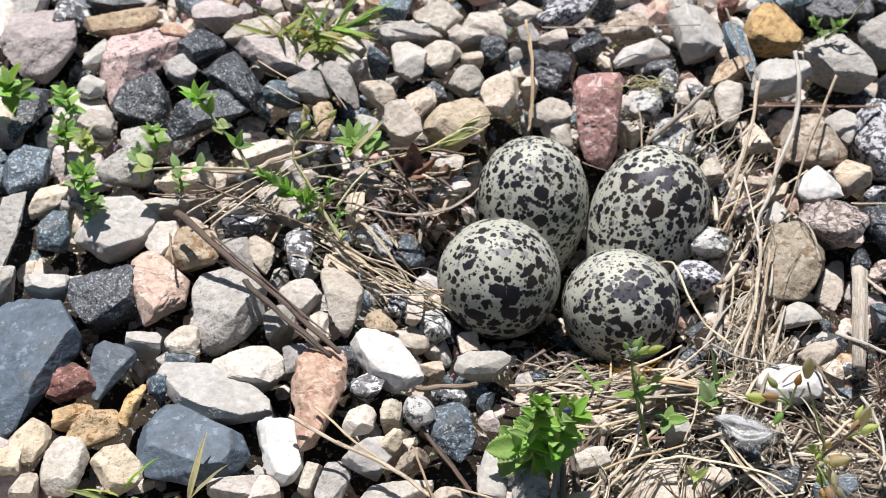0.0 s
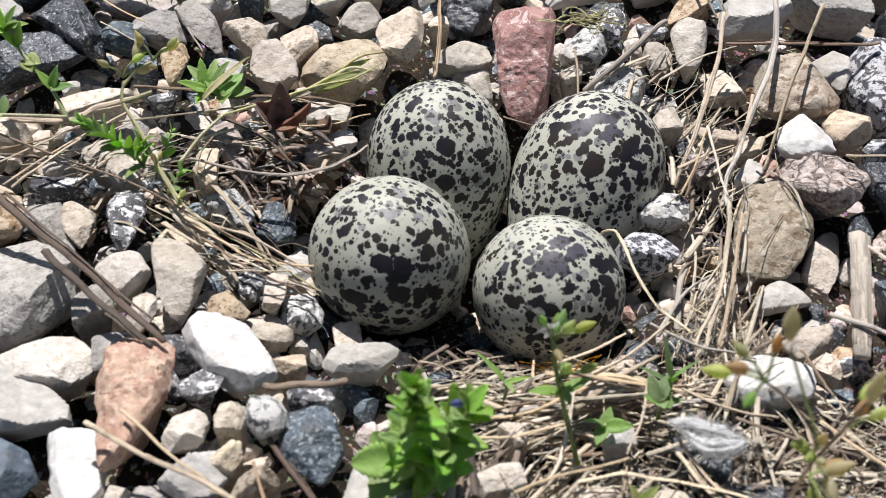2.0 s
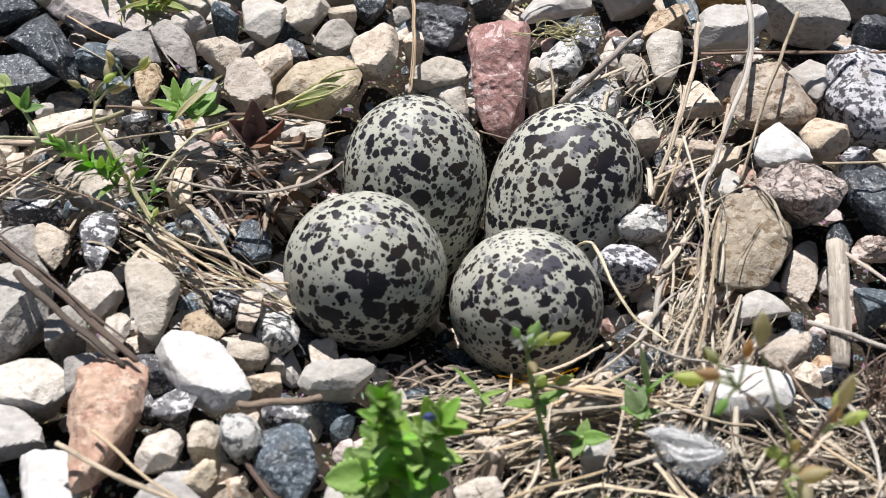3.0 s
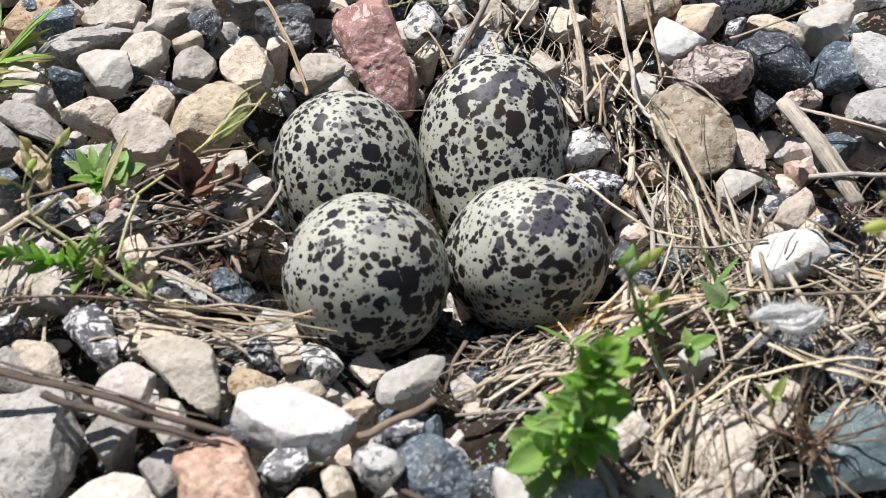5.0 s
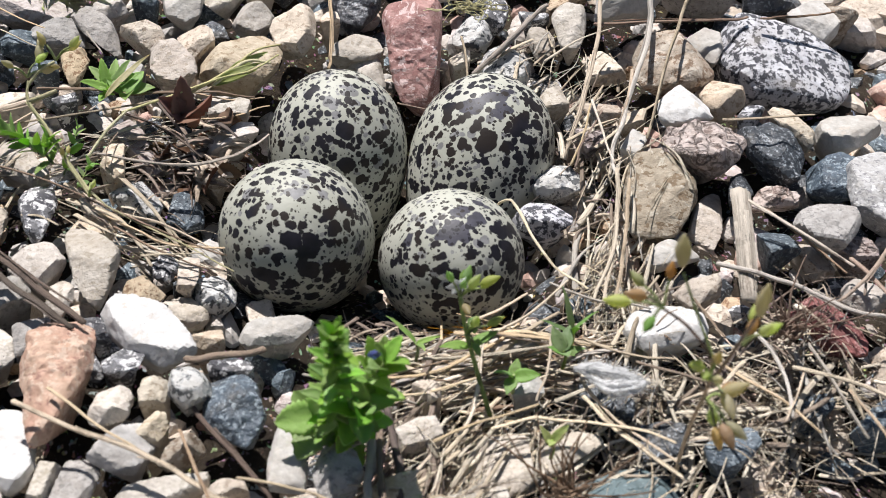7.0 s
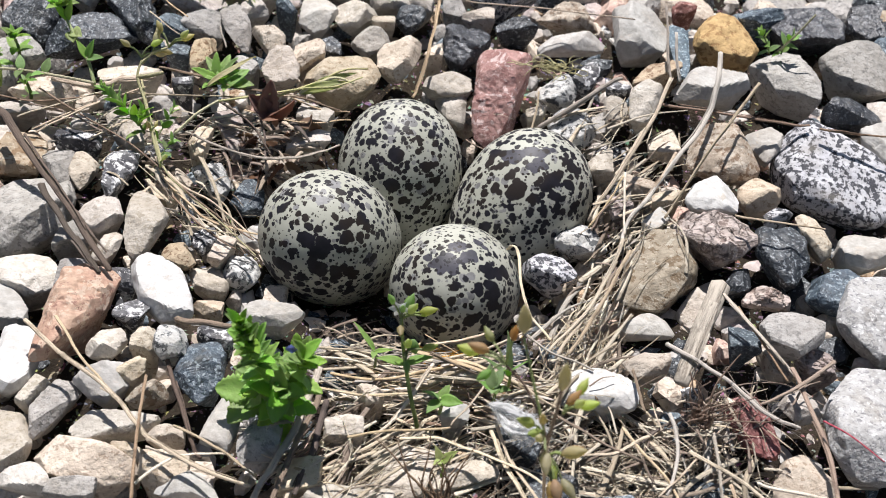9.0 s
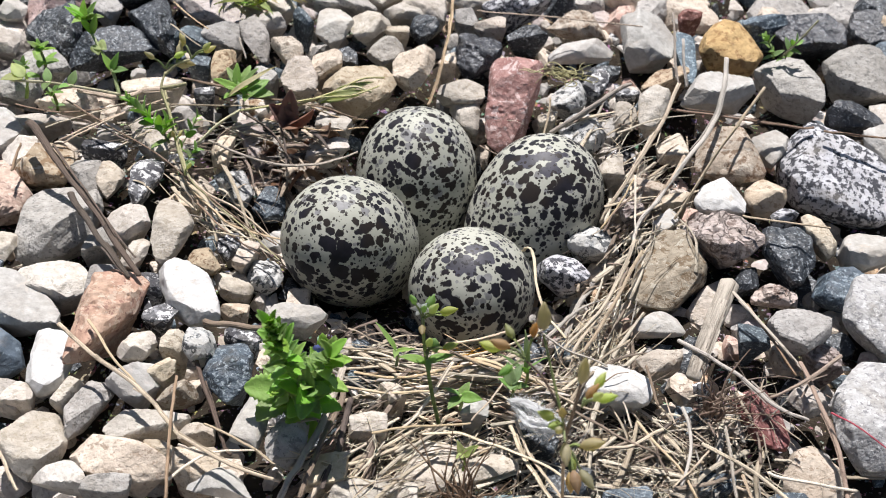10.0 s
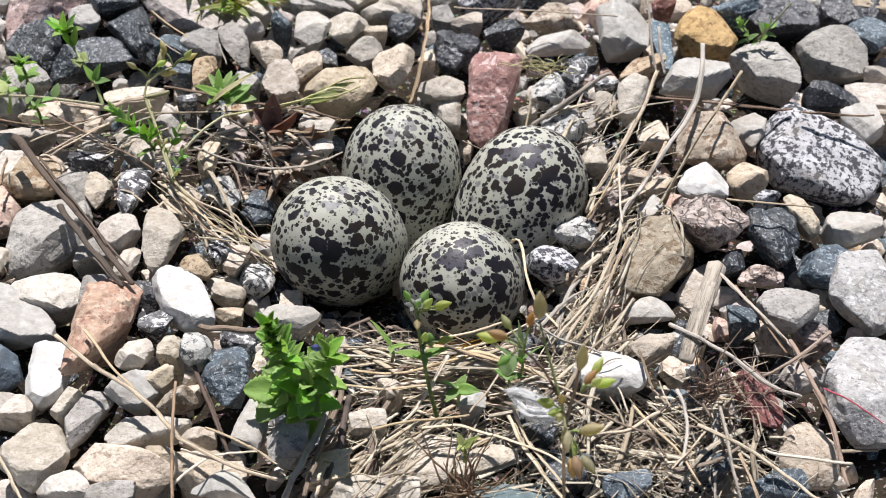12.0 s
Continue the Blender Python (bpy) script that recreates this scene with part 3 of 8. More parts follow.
blotch("R", 0, (-4.8, -7.8, 8.7, 0.26))
blotch("R", 0, (-2.6, -9.4, 8.0, 0.33))
blotch("R", 0, (-2.5, -6.1, 11.4, 0.52))
blotch("R", 0, (7.0, -3.0, 13.4, 1.27), (6.3, -4.1, 12.9, 0.97), (8.0, -1.9, 13.6, 0.97), (8.6, -1.1, 13.7, 0.67), (6.0, -4.6, 12.6, 0.67))
blotch("R", 0, (10.5, -1.7, 11.8, 0.97), (9.9, -1.8, 12.3, 0.60), (11.1, -1.7, 11.2, 0.60))
blotch("R", 0, (11.0, 2.0, 13.0, 0.98), (10.3, 1.3, 13.4, 0.68), (11.9, 2.5, 12.2, 0.60), (11.6, 1.1, 12.1, 0.60))
blotch("R", 0, (9.3, 2.3, 14.4, 0.75), (10.2, 2.9, 13.8, 0.45))
blotch("R", 0, (8.4, 4.8, 15.1, 0.53), (7.9, 5.0, 15.3, 0.34))
blotch("R", 0, (10.3, 5.2, 13.8, 0.53), (10.8, 4.9, 13.5, 0.38))
blotch("R", 0, (12.9, 0.7, 10.2, 0.60), (12.7, -0.3, 10.0, 0.45))
blotch("R", 0, (12.9, -1.1, 9.0, 0.45))
blotch("R", 0, (7.8, -4.9, 11.4, 0.82), (8.7, -4.7, 10.9, 0.75), (9.6, -4.3, 10.4, 0.52), (7.1, -5.3, 11.4, 0.37))
blotch("R", 0, (5.7, -5.7, 11.7, 0.52))
blotch("R", 0, (5.0, -3.4, 13.8, 0.45), (5.2, -4.3, 13.1, 0.33))
blotch("R", 0, (4.0, -6.7, 11.3, 0.82), (5.1, -6.6, 11.1, 0.52), (3.1, -6.9, 11.3, 0.44))
blotch("R", 0, (6.4, -7.5, 9.2, 0.74), (6.4, -7.1, 9.8, 0.52), (6.7, -7.8, 8.6, 0.45))
blotch("R", 0, (8.8, -5.8, 9.4, 0.75))
blotch("R", 0, (10.0, -5.7, 8.2, 0.60))
blotch("R", 0, (8.6, -7.1, 7.8, 0.41))
blotch("R", 0, (12.0, -3.6, 7.8, 0.90), (11.5, -4.7, 7.2, 0.53), (12.6, -2.6, 8.0, 0.53))
blotch("R", 0, (0.1, -8.4, 9.8, 0.52), (-0.3, -8.1, 10.1, 0.30))
blotch("R", 0, (3.8, -8.5, 9.3, 0.59), (4.1, -8.0, 9.7, 0.37))
blotch("R", 0, (-4.7, -10.5, 5.5, 0.90), (-4.0, -10.3, 6.1, 0.60), (-5.5, -10.4, 5.1, 0.45))
blotch("R", 0, (-2.3, -10.7, 6.3, 0.52), (-1.9, -10.5, 6.7, 0.30), (-2.3, -11.2, 5.5, 0.37))
blotch("R", 0, (-9.8, -7.7, 3.7, 0.38))
blotch("R", 0, (-8.4, -8.4, 5.0, 0.38), (-7.7, -8.9, 5.1, 0.34))
blotch("R", 0, (-7.0, -9.3, 5.3, 0.37))
blotch("R", 0, (-0.2, -10.0, 7.6, 0.30))
blotch("R", 0, (0.9, -9.9, 7.8, 0.26))
blotch("R", 0, (2.6, -9.8, 7.7, 0.30))
blotch("R", 0, (5.8, -8.8, 7.7, 0.37))
blotch("R", 0, (6.9, -8.4, 7.3, 0.52), (6.6, -8.9, 6.7, 0.37))
blotch("R", 0, (5.4, -9.4, 6.9, 0.30))
blotch("R", 0, (5.2, -9.9, 6.1, 0.37))
blotch("R", 0, (3.4, -10.5, 6.2, 0.37))
blotch("R", 0, (-0.3, -11.0, 6.1, 0.37))
blotch("R", 0, (-1.3, -11.8, 4.7, 0.34))
blotch("R", 0, (6.4, -9.4, 5.9, 0.41), (7.1, -9.2, 5.5, 0.34))
blotch("R", 0, (4.5, -10.3, 5.8, 0.30))
blotch("R", 0, (-3.1, 4.9, 15.0, 0.61), (-4.1, 4.5, 14.5, 0.46))
blotch("R", 0, (-2.6, 6.6, 15.0, 0.46))
blotch("R", 0, (1.5, 4.6, 16.4, 0.45))
blotch("R", 0, (0.1, 6.3, 16.0, 0.38))
blotch("R", 0, (2.7, 6.6, 16.2, 0.53), (1.6, 6.4, 16.2, 0.45))
blotch("R", 0, (4.1, 7.2, 16.0, 0.53))
blotch("R", 0, (6.4, 4.6, 15.9, 0.45))
blotch("R", 0, (12.5, 7.3, 11.0, 0.38))
blotch("R", 0, (12.8, 4.0, 11.3, 0.38))
blotch("R", 0, (4.5, -11.1, 3.9, 0.52))
blotch("R", 2, (-2.2, 0.7, 15.1, 1.13), (-0.6, 0.1, 15.4, 1.27), (0.2, 0.9, 15.8, 0.97), (-1.0, 1.2, 15.6, 0.90))
blotch("R", 2, (1.9, 1.7, 16.2, 1.05), (3.1, 1.7, 16.2, 0.97), (4.4, 1.6, 16.1, 0.97), (5.2, 2.6, 16.1, 0.75), (6.3, 3.1, 15.9, 0.53))
blotch("R", 2, (4.2, -0.6, 15.4, 1.12), (3.5, -1.8, 15.0, 0.89), (2.5, -1.6, 15.2, 0.60), (5.3, -0.9, 15.1, 0.75))
blotch("R", 1, (-7.3, -3.6, 10.0, 0.53))
blotch("R", 1, (-4.2, -3.4, 12.5, 0.52), (-3.4, -3.9, 12.6, 0.37))
blotch("R", 1, (4.0, -5.2, 12.7, 0.45))
blotch("R", 1, (3.0, 4.3, 16.4, 0.53))
blotch("R", 1, (1.6, -2.6, 14.6, 0.60))
blotch("R", 1, (6.9, 1.5, 15.4, 0.52))
blotch("F", 0, (-9.9, -2.8, 14.2, 0.51), (-8.1, -4.4, 15.5, 0.43))
blotch("F", 0, (-7.9, -7.9, 14.7, 0.86), (-8.4, -8.1, 14.3, 0.58), (-7.1, -7.4, 15.4, 0.50))
blotch("F", 0, (-4.7, -0.0, 16.4, 0.73), (-5.4, -0.5, 16.4, 0.36))
blotch("F", 0, (-7.4, -2.6, 15.9, 0.58))
blotch("F", 0, (-5.3, -2.4, 16.7, 0.51))
blotch("F", 0, (2.4, -3.7, 16.7, 0.65), (1.8, -3.7, 16.8, 0.43))
blotch("F", 0, (2.8, -5.4, 16.4, 0.50))
blotch("F", 0, (4.5, -1.1, 15.5, 0.58), (4.8, -1.0, 15.3, 0.36))
blotch("F", 0, (5.8, 0.0, 14.3, 0.73), (6.7, -0.3, 13.8, 0.58), (5.3, -0.0, 14.7, 0.44), (7.2, -0.2, 13.3, 0.36))
blotch("F", 0, (5.5, -4.5, 15.1, 0.36))
blotch("F", 0, (9.1, -2.2, 11.5, 0.65), (9.4, -2.7, 11.1, 0.36), (8.8, -2.2, 12.0, 0.36))
blotch("F", 0, (6.8, -6.5, 13.5, 1.07), (6.6, -7.2, 13.4, 0.79), (7.5, -6.8, 12.7, 0.57), (6.3, -6.6, 14.0, 0.50))
blotch("F", 0, (8.0, -6.8, 12.1, 0.57), (8.8, -6.3, 11.3, 0.43))
blotch("F", 0, (4.3, -9.4, 14.2, 0.85), (5.0, -8.8, 14.0, 0.64), (3.4, -10.3, 14.1, 0.57), (2.9, -10.6, 14.0, 0.43), (3.7, -9.3, 14.5, 0.50))
blotch("F", 0, (2.4, -9.1, 15.3, 0.53), (2.2, -8.8, 15.5, 0.32))
blotch("F", 0, (-2.3, -11.4, 14.5, 0.57))
blotch("F", 0, (-3.0, -10.3, 15.3, 0.64))
blotch("F", 0, (-4.5, -11.0, 14.4, 0.39))
blotch("F", 0, (-4.6, -9.6, 15.3, 0.43))
blotch("F", 0, (-0.3, -11.7, 14.2, 0.57), (-0.7, -11.9, 14.0, 0.35))
blotch("F", 0, (-2.3, -13.2, 12.7, 1.28), (-3.2, -13.1, 12.7, 0.85), (-1.5, -13.7, 12.1, 0.78), (-1.2, -13.1, 12.9, 0.57), (-2.4, -13.7, 12.0, 0.71))
blotch("F", 0, (0.9, -13.5, 11.9, 1.21), (1.3, -14.0, 11.0, 0.99), (1.8, -13.5, 11.6, 0.78), (0.4, -13.0, 12.6, 0.78), (0.9, -14.5, 10.2, 0.64))
blotch("F", 0, (-0.6, -14.3, 11.1, 0.64), (-0.6, -14.9, 10.0, 0.71))
blotch("F", 0, (5.1, -10.8, 12.5, 1.07), (4.4, -11.5, 12.3, 0.71), (5.8, -10.7, 11.8, 0.57), (4.9, -11.5, 11.9, 0.57))
blotch("F", 0, (7.1, -9.5, 11.4, 0.71), (6.9, -9.2, 11.9, 0.43), (7.5, -9.7, 10.7, 0.43))
blotch("F", 0, (10.3, -5.0, 9.1, 0.65), (9.7, -6.5, 9.6, 0.51), (10.6, -4.9, 8.4, 0.36))
blotch("F", 0, (8.2, -8.4, 10.9, 0.43))
blotch("F", 0, (-4.8, -14.5, 10.0, 0.71), (-4.3, -14.4, 10.4, 0.43))
blotch("F", 0, (-6.4, -13.4, 10.8, 0.57))
blotch("F", 0, (-11.1, -9.1, 10.8, 0.58))
blotch("F", 0, (-11.0, -10.6, 9.2, 0.51))
blotch("F", 0, (-10.4, -8.1, 12.5, 0.58))
blotch("F", 0, (-13.1, -5.0, 9.6, 0.52))
blotch("F", 0, (9.7, -9.0, 6.5, 0.58), (8.3, -11.0, 6.8, 0.50))
blotch("F", 0, (4.0, -12.9, 10.8, 0.64), (4.8, -12.5, 10.8, 0.43))
blotch("F", 0, (3.4, -12.8, 11.5, 0.43))
blotch("F", 0, (6.8, -11.3, 9.8, 0.43))
blotch("F", 0, (5.6, -12.2, 10.2, 0.43))
blotch("F", 0, (-7.0, -14.7, 6.5, 1.30), (-5.5, -15.2, 7.0, 0.86), (-8.3, -14.0, 6.5, 0.87), (-5.8, -15.3, 5.3, 0.79), (-9.5, -13.2, 3.4, 0.88))
blotch("F", 0, (-10.9, -11.8, 2.8, 1.10), (-8.8, -13.4, 1.7, 1.03), (-5.8, -15.3, 4.2, 0.58))
blotch("F", 0, (0.1, -15.5, 7.8, 1.29), (-0.8, -15.3, 8.9, 0.78), (1.0, -15.6, 7.0, 0.93), (1.5, -15.2, 8.2, 0.57))
blotch("F", 0, (3.4, -14.7, 7.2, 0.93), (3.7, -14.8, 5.8, 0.93), (3.2, -15.1, 5.0, 0.72))
blotch("F", 0, (4.7, -14.1, 7.3, 0.79), (5.7, -13.7, 6.1, 1.00), (6.1, -13.5, 4.7, 0.58), (6.9, -12.8, 5.3, 0.58))
blotch("F", 0, (-2.8, -16.0, 5.3, 0.79), (-3.1, -15.9, 3.3, 0.72), (-1.9, -16.0, 5.3, 0.43))
blotch("F", 0, (8.8, -10.9, 2.8, 0.73), (9.2, -10.2, 1.1, 0.44))
blotch("F", 0, (10.3, -8.6, 1.0, 0.51))
blotch("F", 0, (0.3, -15.9, 4.3, 0.50))
blotch("F", 0, (1.7, -15.6, 5.4, 0.43))
blotch("F", 0, (2.1, -15.4, 3.5, 0.50))
blotch("F", 0, (0.6, -15.5, 1.4, 0.94), (0.1, -15.6, 1.7, 0.65), (1.4, -15.2, 1.1, 0.58), (2.0, -14.7, -0.1, 0.36))
blotch("F", 0, (5.8, -13.4, 1.5, 0.73), (5.1, -13.5, 0.1, 0.58), (6.1, -12.9, 0.3, 0.44))
blotch("F", 0, (4.3, -14.5, 2.5, 0.51))
blotch("F", 0, (8.0, -6.0, -7.9, 0.45))
blotch("F", 0, (-4.0, -14.7, -0.6, 0.81), (-5.8, -13.8, -1.5, 0.88))
blotch("F", 0, (-2.0, -15.1, -0.3, 0.58))
blotch("F", 0, (-11.1, -11.2, 7.8, 0.51))
blotch("F", 0, (-9.3, -12.5, 8.9, 0.51))
blotch("F", 0, (8.0, -3.5, 13.0, 0.29))
blotch("F", 1, (-8.9, -4.3, 15.0, 0.87))
blotch("F", 1, (0.2, -2.2, 17.1, 1.08), (0.9, -2.5, 17.0, 0.72))
blotch("F", 1, (-1.0, -4.8, 17.2, 0.57))
blotch("F", 1, (-0.9, -6.8, 16.9, 0.93), (-2.1, -6.4, 17.0, 0.64), (-0.0, -6.6, 16.8, 0.64))
blotch("F", 1, (3.7, -6.4, 15.7, 0.64), (3.3, -6.0, 16.0, 0.50))
blotch("F", 1, (-6.2, -13.4, 11.1, 0.72))
blotch("F", 1, (-5.3, -8.4, 15.7, 0.39))
blotch("F", 2, (9.2, -9.9, 6.5, 1.08), (8.9, -10.1, 7.2, 0.79))
blotch("G", 2, (0.9, -5.2, 16.7, 1.05), (-0.0, -5.3, 16.7, 0.70), (1.9, -4.8, 16.6, 0.70))
blotch("G", 2, (-0.3, -8.1, 16.2, 1.26), (-1.3, -8.5, 16.0, 1.05), (-2.4, -9.1, 15.5, 0.91), (-3.3, -9.2, 15.2, 0.56))
blotch("G", 2, (0.6, -9.1, 15.9, 1.18), (1.0, -10.2, 15.4, 0.90), (-1.0, -10.1, 15.4, 0.84), (-1.2, -10.7, 15.0, 0.49))
blotch("G", 2, (3.0, -7.0, 16.2, 0.98), (3.8, -5.8, 16.2, 0.77), (2.2, -8.1, 16.1, 0.70), (4.4, -6.8, 15.8, 0.70))
blotch("G", 2, (4.1, -2.4, 15.9, 0.64), (4.7, -2.5, 15.7, 0.57), (5.7, -3.0, 15.3, 0.49))
blotch("G", 2, (-4.0, -7.8, 15.5, 0.63), (-4.5, -7.7, 15.2, 0.42))
blotch("G", 2, (-8.0, -7.3, 12.8, 0.85), (-7.6, -6.8, 13.4, 0.64))
blotch("G", 0, (-2.2, -5.9, 16.4, 0.49))
blotch("G", 0, (-1.3, -4.0, 16.6, 0.35))
blotch("G", 0, (1.2, -2.1, 16.4, 0.42))
blotch("G", 0, (-8.7, -7.3, 12.0, 0.43))
blotch("G", 0, (-6.3, -8.7, 13.8, 0.42), (-6.4, -7.9, 14.0, 0.35))
blotch("G", 0, (-6.2, -9.9, 13.3, 0.28))
blotch("G", 0, (-4.0, -10.1, 14.5, 0.49))
blotch("G", 0, (3.6, -10.8, 14.5, 0.42))
blotch("G", 0, (7.2, -6.9, 14.3, 0.91), (6.8, -7.8, 14.3, 0.70), (8.7, -6.5, 13.0, 0.84), (7.9, -7.7, 13.5, 0.84), (7.6, -8.3, 13.5, 0.63))
blotch("G", 0, (9.6, -5.1, 12.2, 0.99), (10.2, -5.2, 11.4, 0.78), (9.2, -7.0, 12.3, 0.70))
blotch("G", 0, (7.7, -9.8, 12.5, 0.84), (7.2, -9.9, 13.0, 0.56), (8.6, -9.7, 11.6, 1.12), (8.5, -10.6, 11.0, 0.98), (9.4, -9.8, 10.4, 0.63))
blotch("G", 0, (7.7, -11.3, 11.3, 0.63), (9.1, -10.8, 9.8, 0.49))
blotch("G", 0, (6.0, -11.3, 12.9, 0.77), (6.3, -11.7, 12.3, 0.63), (5.6, -11.1, 13.3, 0.42))
blotch("G", 0, (8.8, -11.7, 9.1, 0.91), (8.2, -11.9, 9.9, 0.56), (9.5, -11.0, 8.6, 0.56))
blotch("G", 0, (10.4, -8.2, 9.9, 0.42))
blotch("G", 0, (10.6, -9.0, 8.7, 0.35))
blotch("G", 0, (11.1, -6.8, 9.2, 0.35))
blotch("G", 0, (6.8, -4.0, 14.8, 0.35))
blotch("G", 0, (7.8, -3.4, 14.0, 0.50), (7.5, -2.9, 14.1, 0.35))
blotch("G", 0, (-3.4, -13.4, 11.9, 0.70), (-2.8, -13.3, 12.4, 0.56), (-2.5, -13.9, 11.8, 0.49))
blotch("G", 0, (-1.3, -14.4, 11.4, 0.77), (-0.5, -14.7, 11.1, 0.83), (-1.2, -14.9, 10.7, 0.56), (-1.9, -14.2, 11.6, 0.49))
blotch("G", 0, (1.5, -14.4, 11.6, 0.63), (1.7, -14.1, 12.0, 0.35))
blotch("G", 0, (-7.0, -11.9, 10.6, 0.98), (-6.3, -12.5, 10.6, 0.70), (-7.7, -11.2, 10.5, 0.56), (-5.8, -12.3, 11.5, 0.49))
blotch("G", 0, (-4.3, -14.3, 9.9, 0.63), (-4.1, -14.7, 9.3, 0.42))
blotch("G", 0, (-2.2, -15.2, 9.5, 0.49), (-1.6, -15.4, 9.5, 0.42))
blotch("G", 0, (0.2, -15.4, 9.8, 0.49), (-0.1, -15.5, 9.5, 0.35))
blotch("G", 0, (-1.8, -16.1, 6.7, 0.84), (-2.7, -15.9, 6.3, 0.63), (-1.4, -16.2, 6.1, 0.56))
blotch("G", 0, (-4.0, -15.5, 6.0, 0.70), (-3.7, -15.4, 7.6, 0.49), (-4.2, -15.5, 4.7, 0.42))
blotch("G", 0, (-0.3, -16.4, 6.0, 0.77), (0.5, -16.4, 5.9, 0.49))
blotch("G", 0, (-1.3, -16.3, 4.6, 0.42), (-0.6, -16.4, 4.6, 0.49))
blotch("G", 0, (2.9, -16.0, 6.9, 0.63), (2.0, -16.2, 6.2, 0.35))
blotch("G", 0, (5.3, -14.9, 7.8, 1.05), (4.8, -15.2, 7.7, 0.70), (6.1, -14.4, 8.2, 0.84), (6.7, -13.9, 8.6, 0.63))
blotch("G", 0, (7.7, -13.6, 7.0, 0.77), (8.6, -13.0, 5.8, 0.56))
blotch("G", 0, (10.8, -10.1, 5.4, 0.50))
blotch("G", 0, (10.1, -10.8, 7.4, 0.35))
blotch("G", 0, (11.5, -8.3, 6.3, 0.43))
blotch("G", 0, (11.6, -7.3, 7.3, 0.36))
blotch("G", 0, (1.4, -12.7, 13.5, 0.49), (2.0, -12.6, 13.5, 0.42), (2.7, -12.2, 13.8, 0.31))
blotch("G", 0, (-2.8, -12.1, 13.5, 0.49), (-3.4, -12.1, 13.3, 0.28))
blotch("G", 0, (-6.9, -10.6, 12.1, 0.35))
blotch("G", 0, (-8.5, -9.1, 11.3, 0.50))
blotch("G", 0, (-9.2, -9.1, 10.1, 0.50))
blotch("G", 0, (-10.0, -8.1, 9.4, 0.50))
blotch("G", 0, (-9.3, -7.9, 10.9, 0.43))
blotch("G", 0, (7.0, -12.2, 11.0, 0.31))
blotch("G", 0, (5.0, -13.8, 10.7, 0.24))
blotch("G", 0, (11.6, -8.5, 4.3, 0.43))
blotch("G", 0, (10.3, -10.9, 3.2, 0.50))
blotch("G", 0, (9.1, -12.5, 3.8, 0.50))
blotch("G", 0, (7.5, -13.9, 5.5, 0.56))
blotch("G", 1, (-5.7, -4.7, 15.1, 0.57))
blotch("G", 1, (3.2, -10.7, 14.7, 0.63), (4.4, -10.1, 14.6, 0.63))
blotch("G", 1, (1.9, -15.1, 10.3, 0.56))
blotch("G", 1, (2.9, -14.1, 11.5, 0.42))
blotch("G", 1, (4.1, -13.7, 11.6, 0.49))
blotch("G", 1, (4.9, -12.7, 12.3, 0.56))


def egg(key, x, y, z, azimuth, rise, length, width, words):
    """A pear-shaped egg: centre in centimetres, its blunt end pointing to azimuth and rise in degrees."""
    u = np.cos(np.linspace(0, math.pi, 72))
    r = np.sqrt(np.maximum(1 - u**2, 0)) * (1 + 0.2 * u)
    r /= r.max()
    ph = np.linspace(0, 2 * math.pi, 96, endpoint=False)
    rows = [np.stack([r[i] * width / 2 * np.cos(ph), r[i] * width / 2 * np.sin(ph), np.full(96, u[i] * length / 2)], -1) for i in range(1, 71)]
    verts = np.concatenate([[[0, 0, length / 2]], *rows, [[0, 0, -length / 2]]]) * CM
    faces = [(0, 1 + j, 1 + (j + 1) % 96) for j in range(96)]
    for i in range(69):
        a, b = 1 + 96 * i, 97 + 96 * i
        faces += [(a + j, b + j, b + (j + 1) % 96, a + (j + 1) % 96) for j in range(96)]
    last, a = len(verts) - 1, 1 + 96 * 69
    faces += [(a + (j + 1) % 96, a + j, last) for j in range(96)]
    az, el = radians(azimuth), radians(rise)
    axis = Vector((math.cos(el) * math.cos(az), math.cos(el) * math.sin(az), math.sin(el)))
    turn = axis.to_track_quat("Z", "Y").to_matrix()
    marks = []
    for bx, by, bz, br, shade in BLOTCHES[key]:
        q = turn.transposed() @ Vector((bx, by, bz)) * 0.001
        marks.append((*q, br * 0.001, shade))
    shell = egg_material("eggshell_" + key.lower(), marks, ord(key) * 0.31, turn.transposed() @ Vector((0.15, -0.72, 0.68)))
    ob = new("egg", mesh_of("egg", verts, faces, shell))
    ob.matrix_world = Matrix.Translation(Vector((x, y, z)) * CM) @ turn.to_4x4()
    return tagged(ob, words, "egg", "clutch of eggs")


egg("B", -0.854, 1.845, -1.148, 84.9, 69.0, 3.80, 2.57, "buff-green egg blotched black, standing blunt end up")
egg("R", 1.645, 1.400, -1.039, 57.1, 38.9, 3.77, 2.61, "buff-green egg with a heavy dark cap of blotches")
egg("F", -1.649, -0.230, -0.856, 244.8, 50.9, 3.74, 2.62, "buff-green egg with brown-black marbled spots on gravel")
egg("G", 0.835, -0.778, -1.150, 274.0, 46.8, 3.73, 2.50, "buff-green egg heavily marked black, half behind straw")

